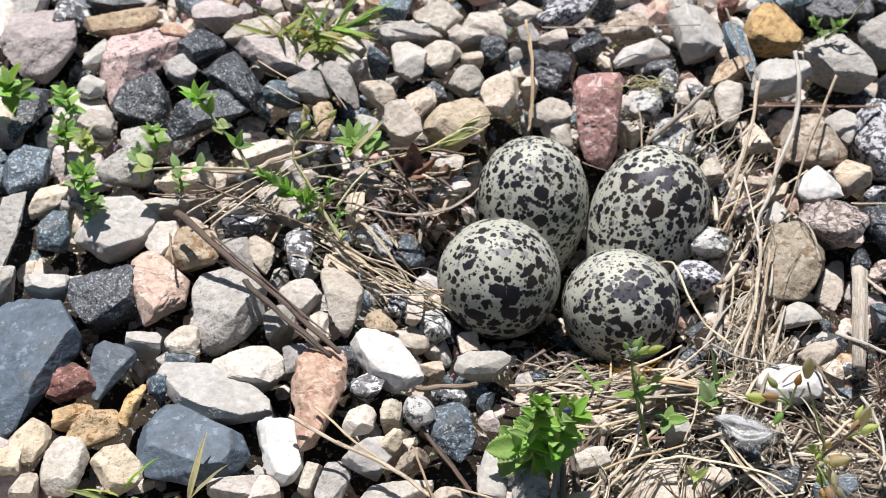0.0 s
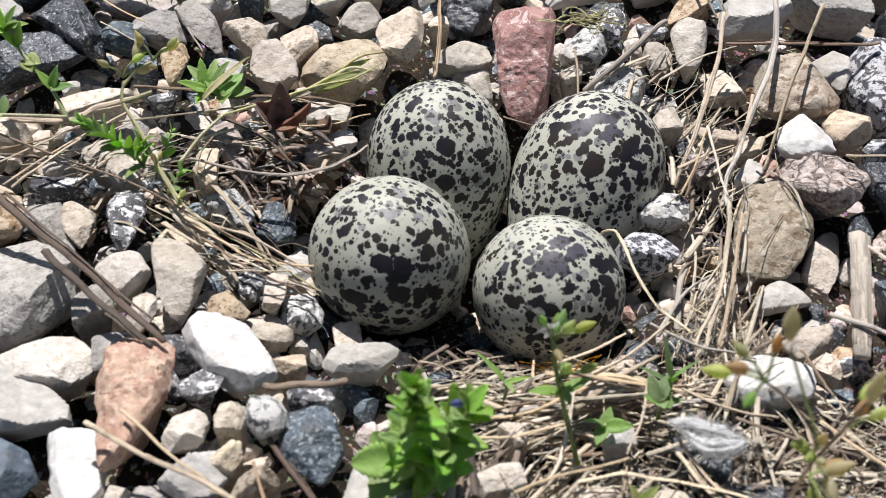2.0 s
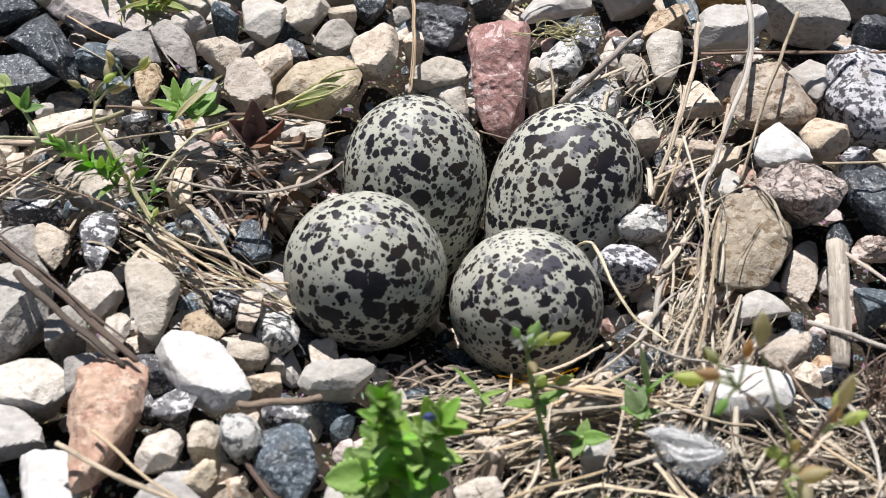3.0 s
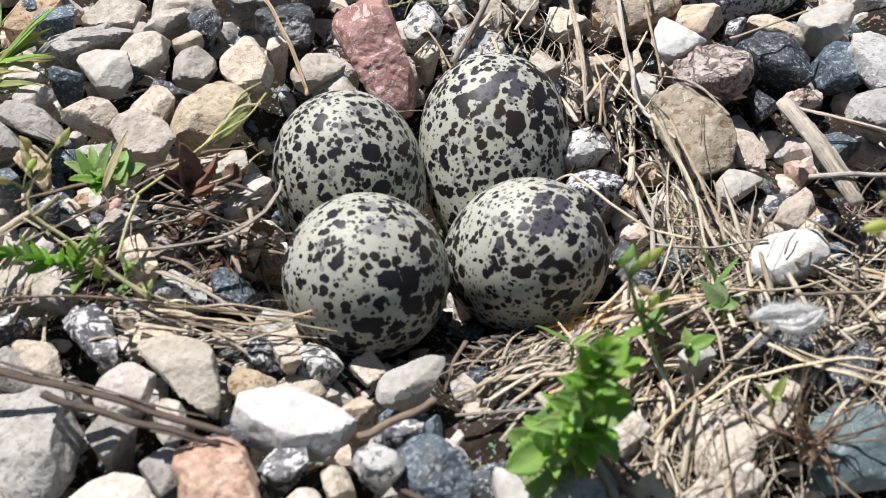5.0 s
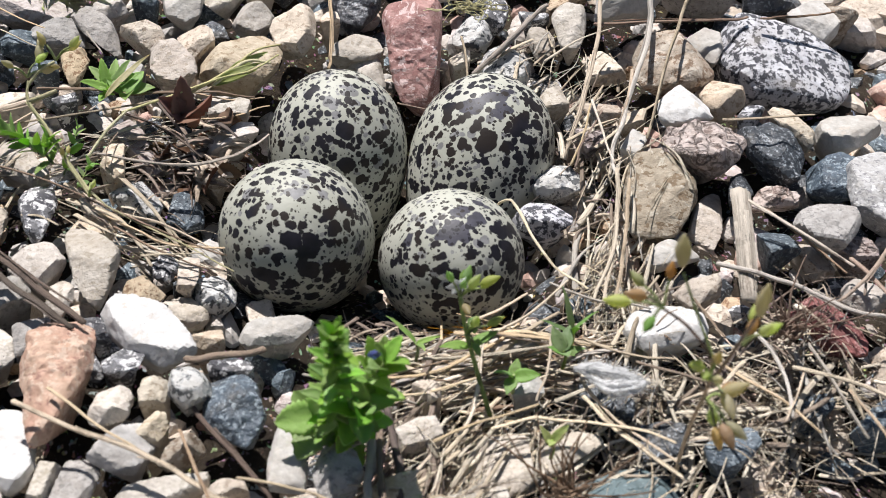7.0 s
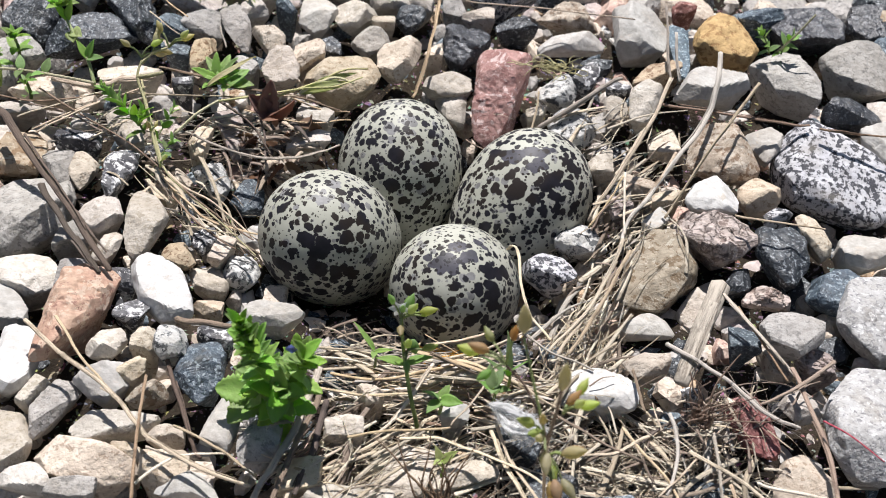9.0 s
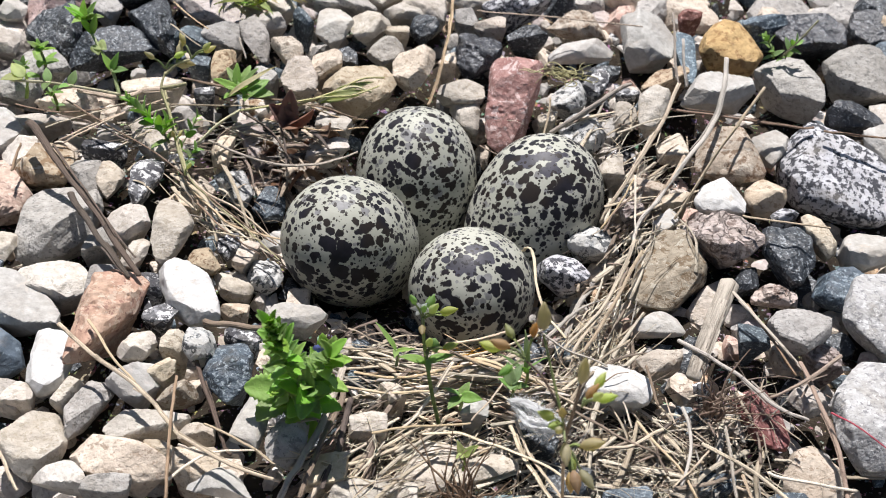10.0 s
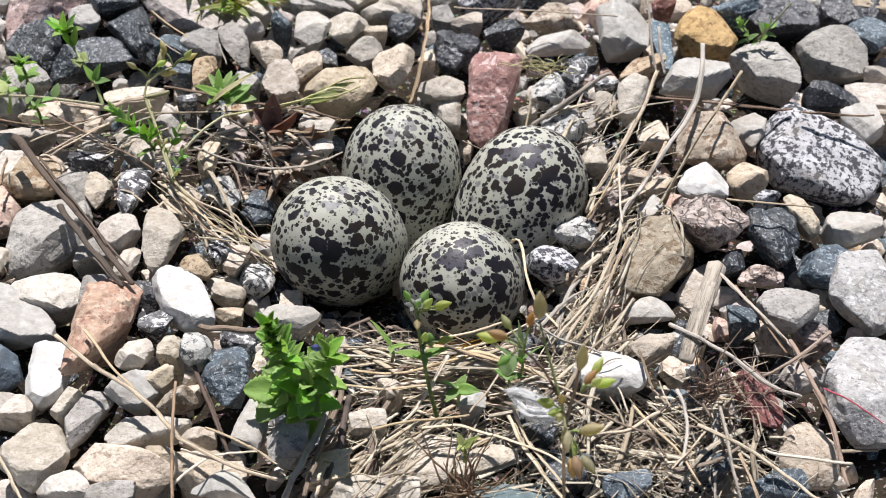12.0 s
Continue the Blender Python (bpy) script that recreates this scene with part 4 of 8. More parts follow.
# ---- the stones that can be told apart ----
block("K", -9.86, 4.95, -0.46, 0.49, 11, 138, 0.72, 52, 0.69, 30, 0.57, -8, 0.75, -109, 0.62, -168, 0.69)
block("K", -8.27, 4.36, -0.46, 0.49, 12, 171, 0.94, 138, 0.65, 104, 0.62, 65, 0.84, 25, 1.13, -67, 0.36)
block("K", -7.86, 5.80, -0.48, 0.47, 13, 157, 1.18, 48, 0.80, 30, 0.50, -27, 1.40, -140, 0.44)
block("G", -9.03, 6.03, -0.49, 0.46, 14, 142, 0.43, 69, 0.44, 20, 0.36, -41, 0.42, -115, 0.43, -163, 0.38)
stone("V", -10.01, 6.09, -0.48, 0.30, 0.19, 0.47, -172, 15)
block("U", -6.60, 5.04, -0.44, 0.51, 16, 130, 0.37, 79, 0.35, 18, 0.36, -85, 0.36, -167, 0.42)
block("G", -6.01, 5.15, -0.42, 0.53, 17, 100, 0.45, 25, 0.61, -64, 0.54, -103, 0.31, -142, 0.43)
block("G", -5.24, 5.40, -0.40, 0.55, 18, 141, 1.01, 35, 0.26, 22, 0.29, -61, 1.12, -142, 0.38, -160, 0.34)
block("L", -4.96, 5.87, -0.41, 0.54, 19, 164, 0.37, 83, 0.30, 35, 0.29, -56, 0.33, -93, 0.38, -166, 0.40)
block("L", -4.90, 6.53, -0.42, 0.53, 20, 133, 0.33, 92, 0.28, 1, 0.44, -61, 0.29, -119, 0.23)
stone("U", -4.28, 6.07, -0.40, 0.31, 0.20, 0.55, 161, 21)
block("B", -4.28, 4.63, -0.31, 0.64, 22, 116, 0.50, 63, 0.26, 11, 0.37, -82, 0.46, -144, 0.17)
block("L", -3.77, 3.76, -0.28, 0.67, 23, 177, 0.41, 110, 0.59, 31, 0.33, 8, 0.44, -78, 0.61, -102, 0.62, -166, 0.45)
block("O", -5.53, 3.91, -0.28, 0.67, 24, 172, 0.32, 60, 0.59, 17, 0.24, -6, 0.29, -90, 0.80, -172, 0.26)
stone("U", -6.12, 3.93, -0.41, 0.27, 0.22, 0.54, -172, 25)
block("G", -9.53, 3.57, -0.46, 0.49, 26, 113, 0.60, 70, 0.30, 61, 0.31, -57, 0.44, -73, 0.42, -172, 0.72)
block("B", -8.61, 2.38, -0.47, 0.48, 27, 153, 0.65, 101, 0.30, 75, 0.43, 18, 0.78, -83, 0.29, -107, 0.42)
stone("L", -8.91, 1.57, -0.46, 0.68, 0.30, 0.49, -172, 28)
stone("L", -7.33, 1.44, -0.46, 0.28, 0.22, 0.49, -172, 29)
stone("L", -6.48, 1.44, -0.44, 0.78, 0.31, 0.51, 120, 30)
stone("W", -7.36, 3.40, -0.46, 0.17, 0.12, 0.49, -172, 31)
stone("B", -6.91, 3.09, -0.45, 0.70, 0.23, 0.50, -157, 32)
stone("M", -5.71, 2.97, -0.42, 0.23, 0.13, 0.53, -172, 33)
stone("B", -4.85, 1.20, -0.42, 0.39, 0.25, 0.54, 90, 34)
stone("Q", -4.42, 2.21, -0.65, 0.98, 0.29, 0.30, 122, 35)
stone("M", -7.23, 0.86, -0.44, 0.49, 0.26, 0.51, -172, 36)
stone("G", -4.51, 3.76, -0.40, 0.32, 0.22, 0.55, 123, 37)
block("W", -3.51, 6.09, -0.39, 0.56, 38, 147, 0.61, 65, 0.50, 37, 0.40, -13, 0.40, -55, 0.60, -120, 0.64, -172, 0.44)
block("L", -2.72, 6.13, -0.42, 0.53, 39, 118, 0.53, 86, 0.43, 50, 0.50, -33, 0.35, -69, 0.39, -157, 0.47)
stone("G", -3.60, 6.94, -0.42, 0.65, 0.22, 0.53, -172, 40)
block("L", -1.98, 6.94, -0.44, 0.51, 41, 135, 0.37, 98, 0.35, 19, 0.65, -49, 0.39, -75, 0.31, -128, 0.51)
block("K", -1.52, 6.50, -0.45, 0.50, 42, 168, 0.31, 119, 0.37, 49, 0.31, -3, 0.37, -67, 0.37, -132, 0.38)
stone("B", -2.04, 5.98, -0.44, 0.27, 0.16, 0.51, -172, 43)
block("L", -2.16, 5.33, -0.43, 0.52, 44, 158, 0.47, 111, 0.47, 56, 0.40, -20, 0.38, -53, 0.39, -119, 0.44, -164, 0.47)
block("B", -1.42, 4.73, -0.35, 0.62, 45, 168, 0.48, 129, 0.68, 73, 0.76, 13, 0.51, -10, 0.43, -31, 0.51, -122, 0.64, -168, 0.49)
block("B", -2.53, 3.88, -0.37, 0.61, 46, 134, 0.53, 115, 0.47, 40, 0.84, 8, 0.88, -42, 0.71, -77, 0.65, -126, 0.60)
stone("B", -3.29, 4.24, -0.30, 0.36, 0.35, 0.65, 98, 47)
stone("K", -2.98, 4.86, -0.41, 0.32, 0.29, 0.54, 98, 48)
block("N", -0.12, 5.72, -0.45, 0.50, 49, 170, 0.59, 101, 0.72, 47, 0.67, 6, 0.52, -40, 0.48, -100, 0.74, -170, 0.53)
block("R", 0.85, 4.12, -0.45, 0.52, 50, -7, 0.53, 179, 0.55, 88, 1.68, 124, 1.24, 50, 1.34, -94, 1.45, -55, 1.22, -135, 1.2, pitch=34)
stone("G", -0.56, 6.88, -0.46, 0.32, 0.27, 0.49, -172, 51)
stone("K", 0.82, 6.69, -0.48, 0.51, 0.24, 0.47, -155, 52)
stone("B", -0.04, 6.74, -0.47, 0.38, 0.20, 0.48, -172, 53)
block("T", 1.97, 7.30, -0.48, 0.47, 54, 136, 0.62, 103, 0.35, 77, 0.51, 8, 1.01, -72, 0.40, -88, 0.36, -125, 0.69)
stone("S", 0.19, 7.66, -0.47, 0.62, 0.23, 0.48, -172, 55)
block("L", -0.37, 4.37, -0.55, 0.50, 56, 156, 0.38, 124, 0.29, 68, 0.53, 5, 0.61, -75, 0.43, -101, 0.47)
block("L", -0.13, 3.99, -0.75, 0.45, 57, 153, 0.43, 66, 0.63, 14, 0.35, -47, 0.68, -129, 0.40, -152, 0.31)
block("M2", 2.02, 4.66, -0.54, 0.42, 58, 162, 0.38, 116, 0.34, 54, 0.47, 3, 0.45, -54, 0.40, -98, 0.40, -142, 0.45)
stone("M", 2.58, 5.26, -0.51, 0.43, 0.28, 0.44, 73, 59)
block("M2", 2.50, 3.37, -0.49, 0.58, 60, 151, 0.50, 98, 0.60, 52, 0.62, 3, 0.53, -28, 0.53, -98, 0.52, -151, 0.50)
block("W", 2.06, 6.33, -0.49, 0.46, 61, 121, 0.35, 109, 0.25, 78, 0.44, -2, 0.98, -74, 0.31, -83, 0.33, -153, 0.98)
stone("B", -0.73, 5.08, -0.45, 0.20, 0.17, 0.51, -172, 62)
stone("B", 1.69, 3.92, -0.61, 0.30, 0.23, 0.45, 98, 63)
stone("L", -2.80, 1.93, -0.72, 0.53, 0.22, 0.63, -165, 64)
stone("L", -2.76, 2.63, -0.59, 0.39, 0.20, 0.58, 168, 65)
block("W", 3.63, 7.06, -0.46, 0.49, 66, 98, 0.78, 20, 0.61, -12, 0.65, -63, 0.69, -100, 0.80, -170, 0.63)
stone("O", 4.08, 5.46, -0.45, 0.61, 0.30, 0.50, -156, 67)
block("O2", 5.49, 7.12, -0.41, 0.54, 68, 172, 0.76, 108, 0.72, 78, 0.69, 20, 0.78, -11, 0.78, -86, 0.69, -158, 0.80)
block("W", 5.18, 5.20, -0.36, 0.59, 69, 157, 0.58, 115, 0.45, 88, 0.50, 19, 0.91, -54, 0.51, -85, 0.48, flat=True)
block("G", 6.78, 5.90, -0.38, 0.57, 70, 157, 0.78, 86, 1.06, 34, 0.65, 22, 0.63, 2, 0.76, -111, 0.68, -146, 0.52)
block("G", 8.38, 6.68, -0.43, 0.52, 71, 153, 0.83, 112, 0.77, 82, 0.78, 36, 0.76, 4, 0.81, -76, 0.80, -101, 0.74, -170, 0.81)
block("N", 8.28, 4.95, -0.45, 0.50, 72, 150, 0.68, 91, 0.31, 71, 0.36, -28, 0.67, -89, 0.31, -140, 0.67)
stone("W", 8.83, 4.18, -0.45, 0.47, 0.38, 0.50, 103, 73)
stone("L", 9.31, 5.84, -0.46, 0.35, 0.15, 0.49, -172, 74)
stone("U", 9.28, 7.47, -0.45, 0.54, 0.43, 0.50, 134, 75)
stone("T", 9.29, 4.36, -0.46, 0.49, 0.24, 0.49, -172, 76)
stone("B", 9.29, 8.55, -0.46, 0.49, 0.21, 0.49, -172, 77)
block("S", 7.88, 3.12, -0.51, 0.64, 78, 164, 1.48, 154, 1.49, 103, 1.39, 71, 1.03, 41, 1.31, -9, 1.53, -55, 1.47, -99, 1.13, -110, 1.12, -141, 1.33)
block("T", 5.59, 2.96, -0.35, 0.60, 79, -180, 0.75, 127, 0.74, 93, 0.63, 33, 0.58, 28, 0.60, -70, 0.69, -97, 0.60)
block("W", 6.43, 3.58, -0.44, 0.51, 80, 116, 0.62, 98, 0.64, -10, 0.39, -27, 0.39, -140, 0.31)
stone("B", 4.48, 3.68, -0.64, 0.48, 0.40, 0.31, 98, 81)
block("L", 3.86, 4.43, -0.38, 0.57, 82, 174, 0.27, 152, 0.38, 53, 0.68, 8, 0.43, -13, 0.43, -105, 0.71)
block("L", 3.33, 4.30, -0.52, 0.43, 83, 149, 0.28, 14, 0.25, -23, 0.35, -104, 0.62, -172, 0.27)
stone("M", 3.31, 4.87, -0.48, 0.27, 0.25, 0.47, -172, 84)
stone("U", 4.48, 6.20, -0.43, 0.89, 0.24, 0.52, 96, 85)
block("N", 7.25, 7.95, -0.45, 0.46, 87, 170, 0.95, 95, 0.6, 40, 0.7, 0, 0.85, -90, 0.55, -140, 0.75)
block("N", 8.9, 8.35, -0.45, 0.46, 237, 165, 0.8, 95, 0.7, 10, 0.9, -80, 0.55, -130, 0.7)
stone("U", 6.22, 8.06, -0.45, 0.54, 0.24, 0.50, -172, 88)
stone("V", 4.49, 7.95, -0.46, 0.30, 0.18, 0.49, -172, 89)
stone("L", 3.21, 2.49, -0.59, 0.38, 0.27, 0.47, 98, 90)
block("G", -7.44, -1.25, -0.38, 0.57, 91, -175, 0.78, 166, 0.94, 103, 1.24, 74, 1.16, 31, 0.91, -3, 0.75, -28, 0.81, -67, 1.04, -146, 1.16)
block("G", -7.27, -0.04, -0.40, 0.55, 92, 169, 0.54, 69, 0.64, 29, 0.34, 16, 0.37, -112, 0.51, -143, 0.30)
block("B", -6.80, -0.06, -0.39, 0.56, 93, -174, 0.30, 114, 0.64, 40, 0.41, 3, 0.27, -24, 0.35, -147, 0.31)
block("M", -6.00, -0.14, -0.23, 0.72, 94, -174, 0.30, 122, 0.77, 49, 0.64, 7, 0.29, -14, 0.36, -118, 0.69, -165, 0.31)
block("L", -5.98, -1.35, -0.32, 0.63, 95, 168, 0.46, 113, 0.46, 75, 0.44, 25, 0.45, -38, 0.40, -97, 0.44, -132, 0.39)
block("L", -5.05, -1.38, -0.30, 0.65, 96, -177, 0.47, 156, 0.86, 44, 0.51, 34, 0.42, -2, 0.41, -23, 0.46, -157, 0.50, -168, 0.40)
block("B", -5.10, -0.38, -0.41, 0.54, 97, 129, 0.42, 98, 0.34, 41, 0.38, -38, 0.36, -100, 0.27, -151, 0.37)
block("M2", -4.47, 0.72, -0.63, 0.33, 98, 153, 0.55, 91, 0.60, 42, 0.37, 15, 0.45, -38, 0.59, -125, 0.34, -144, 0.31)
block("U", -3.68, 0.60, -0.84, 0.25, 99, 166, 0.24, 124, 0.37, 48, 0.46, 6, 0.35, -67, 0.47, -121, 0.42)
block("M", -3.96, -1.36, -0.52, 0.44, 100, 108, 0.35, 26, 0.26, -28, 0.21, -136, 0.25, -164, 0.23)
block("O", -4.32, -1.83, -0.50, 0.45, 101, 166, 0.32, 109, 0.38, 37, 0.22, -30, 0.41, -98, 0.32, -135, 0.32)
stone("B", -3.58, -1.43, -0.58, 0.38, 0.18, 0.41, 85, 102)
block("M2", -3.20, -1.58, -0.75, 0.28, 103, 140, 0.39, 104, 0.39, 43, 0.39, -4, 0.38, -72, 0.40, -114, 0.38, -163, 0.38)
block("L", -3.71, -2.03, -0.70, 0.26, 104, 127, 0.39, 94, 0.34, 49, 0.35, -7, 0.43, -72, 0.35, -113, 0.30, -149, 0.33)
block("W2", -4.20, -3.08, 0.04, 0.34, 105, -150, 0.44, -125, 0.46, -72, 0.78, 29, 0.50, 58, 0.50, 143, 0.86, flat=True)
block("L", -7.05, -2.98, -0.43, 0.52, 106, 138, 0.65, 108, 0.44, 72, 0.65, 35, 0.76, 0, 0.82, -63, 0.62, -96, 0.39, -127, 0.48)
stone("G", -5.95, -2.91, -0.40, 0.31, 0.31, 0.55, -172, 107)
block("P", -5.41, -3.62, -0.19, 0.76, 108, -173, 0.74, 162, 0.66, 152, 0.89, 45, 1.47, 13, 0.82, -10, 0.47, -16, 0.47, -121, 1.79, -166, 0.85)
block("L", -5.62, -2.06, -0.41, 0.54, 109, 172, 0.17, 126, 0.29, 6, 0.27, -18, 0.23, -97, 0.46)
stone("G", -6.37, -1.91, -0.40, 0.36, 0.33, 0.55, 98, 110)
stone("M", -4.57, -3.59, -0.37, 0.35, 0.32, 0.58, -172, 111)
stone("M", -5.00, -2.82, -0.38, 0.26, 0.25, 0.57, -172, 112)
stone("B", -3.32, -3.16, -0.45, 0.29, 0.18, 0.50, -172, 113)
stone("T", -3.12, 1.17, -0.79, 0.35, 0.29, 0.52, -172, 114)
stone("B", -2.45, -1.89, -0.99, 0.27, 0.23, 0.16, 98, 115)
block("W", -2.23, -2.80, -0.60, 0.40, 116, 125, 0.36, 89, 0.25, 42, 0.50, -58, 0.38, -83, 0.28, -150, 0.61, flat=True)
block("W2", 5.49, 1.62, -0.34, 0.61, 117, 163, 0.46, 132, 0.36, 57, 0.41, 1, 0.59, -82, 0.48, -143, 0.62)
block("B", 6.39, 2.11, -0.45, 0.50, 118, 178, 0.42, 109, 0.49, 45, 0.37, -4, 0.47, -72, 0.46, -136, 0.53)
block("C", 5.70, 0.52, -0.35, 0.60, 119, 126, 0.85, 94, 0.53, 81, 0.58, -34, 0.60, -37, 0.57, -73, 0.56, -123, 0.54, -132, 0.56)
block("K", 6.88, 0.57, -0.42, 0.53, 120, 168, 0.62, 103, 0.91, 21, 0.57, 8, 0.51, -13, 0.60, -92, 0.87, -146, 0.53, -172, 0.51)
block("T", 4.65, -0.25, -0.51, 0.44, 121, 170, 0.65, 158, 0.66, 85, 1.00, 55, 0.84, 14, 0.81, -20, 0.67, -76, 1.01, -131, 1.12, -172, 0.80)
block("U", 8.06, -0.10, -0.59, 0.36, 122, 166, 0.67, 101, 0.49, 58, 0.54, -6, 0.66, -60, 0.47, -98, 0.48, -153, 0.66)
block("C", 6.65, -0.52, -0.62, 0.33, 123, 147, 0.33, 104, 0.25, 68, 0.25, 3, 0.50, -86, 0.22, -130, 0.43)
block("G", 7.11, -1.94, -0.25, 0.70, 124, 156, 0.59, 107, 0.52, 63, 0.55, -8, 0.54, -41, 0.46, -102, 0.50, -151, 0.56)
block("W", 8.50, 0.93, -0.50, 0.45, 125, 149, 0.60, 101, 0.43, 8, 0.66, -50, 0.39, -102, 0.42, -153, 0.58)
block("B", 7.48, 1.18, -0.49, 0.46, 126, 138, 0.60, 53, 0.26, 24, 0.26, -55, 0.59, -137, 0.25, -155, 0.25)
stone("S", 6.79, 1.50, -0.48, 0.30, 0.18, 0.47, -172, 127)
stone("K", 6.15, -0.14, -0.59, 0.42, 0.33, 0.36, 98, 128)
block("L", 5.51, -0.57, -0.85, 0.20, 129, 158, 0.30, 136, 0.45, 50, 0.76, -16, 0.27, -32, 0.34, -139, 0.63)
block("W", 4.57, -1.58, -0.70, 0.25, 130, 144, 0.37, 105, 0.29, 67, 0.45, -22, 0.49, -73, 0.26, -127, 0.55)
stone("C", 3.72, 1.40, -0.64, 0.29, 0.29, 0.40, 98, 131)
stone("W", 4.47, 0.99, -0.55, 0.27, 0.20, 0.41, 52, 132)
stone("B", 4.07, 2.04, -0.57, 0.34, 0.25, 0.39, -172, 133)
stone("B", 4.63, 1.60, -0.52, 0.34, 0.17, 0.43, -165, 134)
block("S2", 8.51, -0.59, -0.50, 0.45, 135, 169, 0.52, 124, 0.79, 8, 0.68, -75, 1.19, -136, 0.75)
block("S2", 8.42, -3.35, -0.40, 0.55, 136, 158, 0.70, 96, 1.36, 60, 1.30, 4, 0.85, -88, 1.30, -132, 1.02, -170, 0.74)
stone("C", 7.56, -2.16, -0.47, 0.42, 0.30, 0.48, 179, 137)
stone("B", 6.89, -2.07, -0.66, 0.35, 0.31, 0.29, 98, 138)
stone("U", 6.28, -1.89, -0.47, 0.34, 0.30, 0.48, 98, 139)
block("S", 2.59, -0.28, -1.06, 0.52, 140, 143, 0.56, 102, 0.41, 56, 0.46, 20, 0.60, -52, 0.51, -84, 0.42, -126, 0.53, -160, 0.61)
block("M2", 3.05, 0.70, -0.95, 0.43, 141, 146, 0.51, 93, 0.41, 49, 0.29, -45, 0.61, -82, 0.44, -102, 0.45, -152, 0.57)
block("W2", -6.22, -5.04, -0.24, 0.38, 142, 129, 0.88, 82, 0.76, 21, 0.47, 5, 0.40, -33, 0.57, -130, 0.59, -170, 0.40, flat=True)
block("L", -4.76, -4.49, -0.34, 0.61, 143, 156, 0.25, 103, 0.35, 38, 0.39, -11, 0.35, -73, 0.33, -134, 0.42)
stone("B", -4.13, -5.00, -0.36, 0.25, 0.24, 0.59, -172, 144)
block("W", -4.55, -5.22, -0.39, 0.56, 145, 129, 0.31, 122, 0.31, 64, 0.53, -13, 0.48, -36, 0.39, -98, 0.41, -129, 0.45)
block("T", -3.69, -5.36, -0.37, 0.58, 146, 128, 0.28, 96, 0.20, 61, 0.38, -53, 0.23, -73, 0.13, -152, 0.54)
stone("B", -4.10, -4.30, -0.35, 0.25, 0.23, 0.60, -172, 147)
block("M2", -3.55, -4.52, -0.15, 0.80, 148, 171, 0.29, 108, 0.32, 49, 0.33, -7, 0.29, -63, 0.30, -127, 0.32)
block("U", -2.99, -4.77, -0.26, 0.69, 149, 169, 0.43, 135, 0.62, 41, 0.57, 8, 0.49, -30, 0.59, -127, 0.55, -145, 0.49)
block("G", -5.22, -5.77, -0.42, 0.53, 150, 164, 0.29, 157, 0.32, 40, 0.58, -5, 0.31, -31, 0.31, -161, 0.46)
block("L", -5.67, -5.57, -0.40, 0.55, 151, 170, 0.15, 143, 0.25, 33, 0.35, -21, 0.15, -112, 0.49)
block("L", -5.92, -6.80, -0.43, 0.52, 152, 138, 0.76, 98, 0.70, 33, 0.61, -12, 0.63, -55, 0.61, -124, 0.54, -162, 0.59)
block("L", -4.14, -6.17, -0.42, 0.53, 153, 164, 0.85, 110, 0.39, 97, 0.32, 63, 0.71, -40, 0.51, -69, 0.19, -116, 0.61)
block("B", -4.40, -6.89, -0.42, 0.53, 154, 124, 0.77, 89, 0.40, 72, 0.45, 18, 1.06, -73, 0.60, -92, 0.41, -125, 0.57)
block("B", -3.16, -6.16, -0.37, 0.58, 155, 130, 0.12, 107, 0.14, 15, 0.42, -76, 0.17, -113, 0.34)
stone("B", -3.66, -6.64, -0.41, 0.28, 0.19, 0.54, -172, 156)
block("W", -2.26, -5.83, -0.28, 0.67, 157, 175, 0.22, 163, 0.22, 71, 0.62, 13, 0.35, -7, 0.34, -95, 0.61)
block("G", -1.54, -6.14, -0.29, 0.66, 158, 157, 0.33, 115, 0.51, 11, 0.38, -28, 0.39, -114, 0.52, -157, 0.38)
block("L", -5.26, -7.40, -0.44, 0.51, 159, 133, 0.21, 115, 0.18, 54, 0.39, -3, 0.56, -82, 0.27, -172, 0.57)
stone("G", -4.38, -7.51, -0.43, 0.50, 0.19, 0.52, -172, 160)
stone("B", -2.94, -6.91, -0.38, 0.43, 0.33, 0.57, -172, 161)
block("W", -2.53, -7.09, -0.39, 0.56, 162, 129, 0.20, 87, 0.27, 30, 0.53, -85, 0.22)
stone("L", -6.60, -5.79, -0.45, 0.36, 0.31, 0.50, -172, 163)
stone("M", -2.95, -3.91, -0.41, 0.35, 0.23, 0.54, -172, 164)
stone("W", 1.50, -4.64, -0.48, 0.26, 0.16, 0.47, -178, 165)
stone("L", 0.86, -6.03, -0.53, 0.63, 0.49, 0.42, 87, 166)
block("B", 1.83, -5.94, -0.45, 0.50, 167, 150, 0.36, 120, 0.22, 76, 0.46, -5, 0.68, -65, 0.24, -82, 0.37)
block("U3", 2.45, -6.95, -0.36, 0.52, 168, 142, 0.80, 98, 0.62, 40, 0.78, -5, 0.88, -62, 0.80, -112, 0.85, -172, 0.85)
stone("K", 2.64, -5.00, -0.47, 0.47, 0.31, 0.48, 161, 169)
stone("B", 0.02, -4.59, -0.46, 0.26, 0.20, 0.49, -172, 170)
block("W2", 3.89, -3.66, -0.44, 0.51, 171, 153, 0.59, 101, 0.44, 65, 0.55, 3, 0.70, -87, 0.38, -138, 0.59, flat=True)
block("B", 4.62, -2.99, -0.44, 0.51, 172, 124, 0.30, 101, 0.26, 0, 0.42, -67, 0.21, -144, 0.36)
block("V", 6.51, -4.01, -0.37, 0.58, 173, 115, 0.83, 34, 0.32, -20, 0.72, -108, 0.60, -157, 0.38)
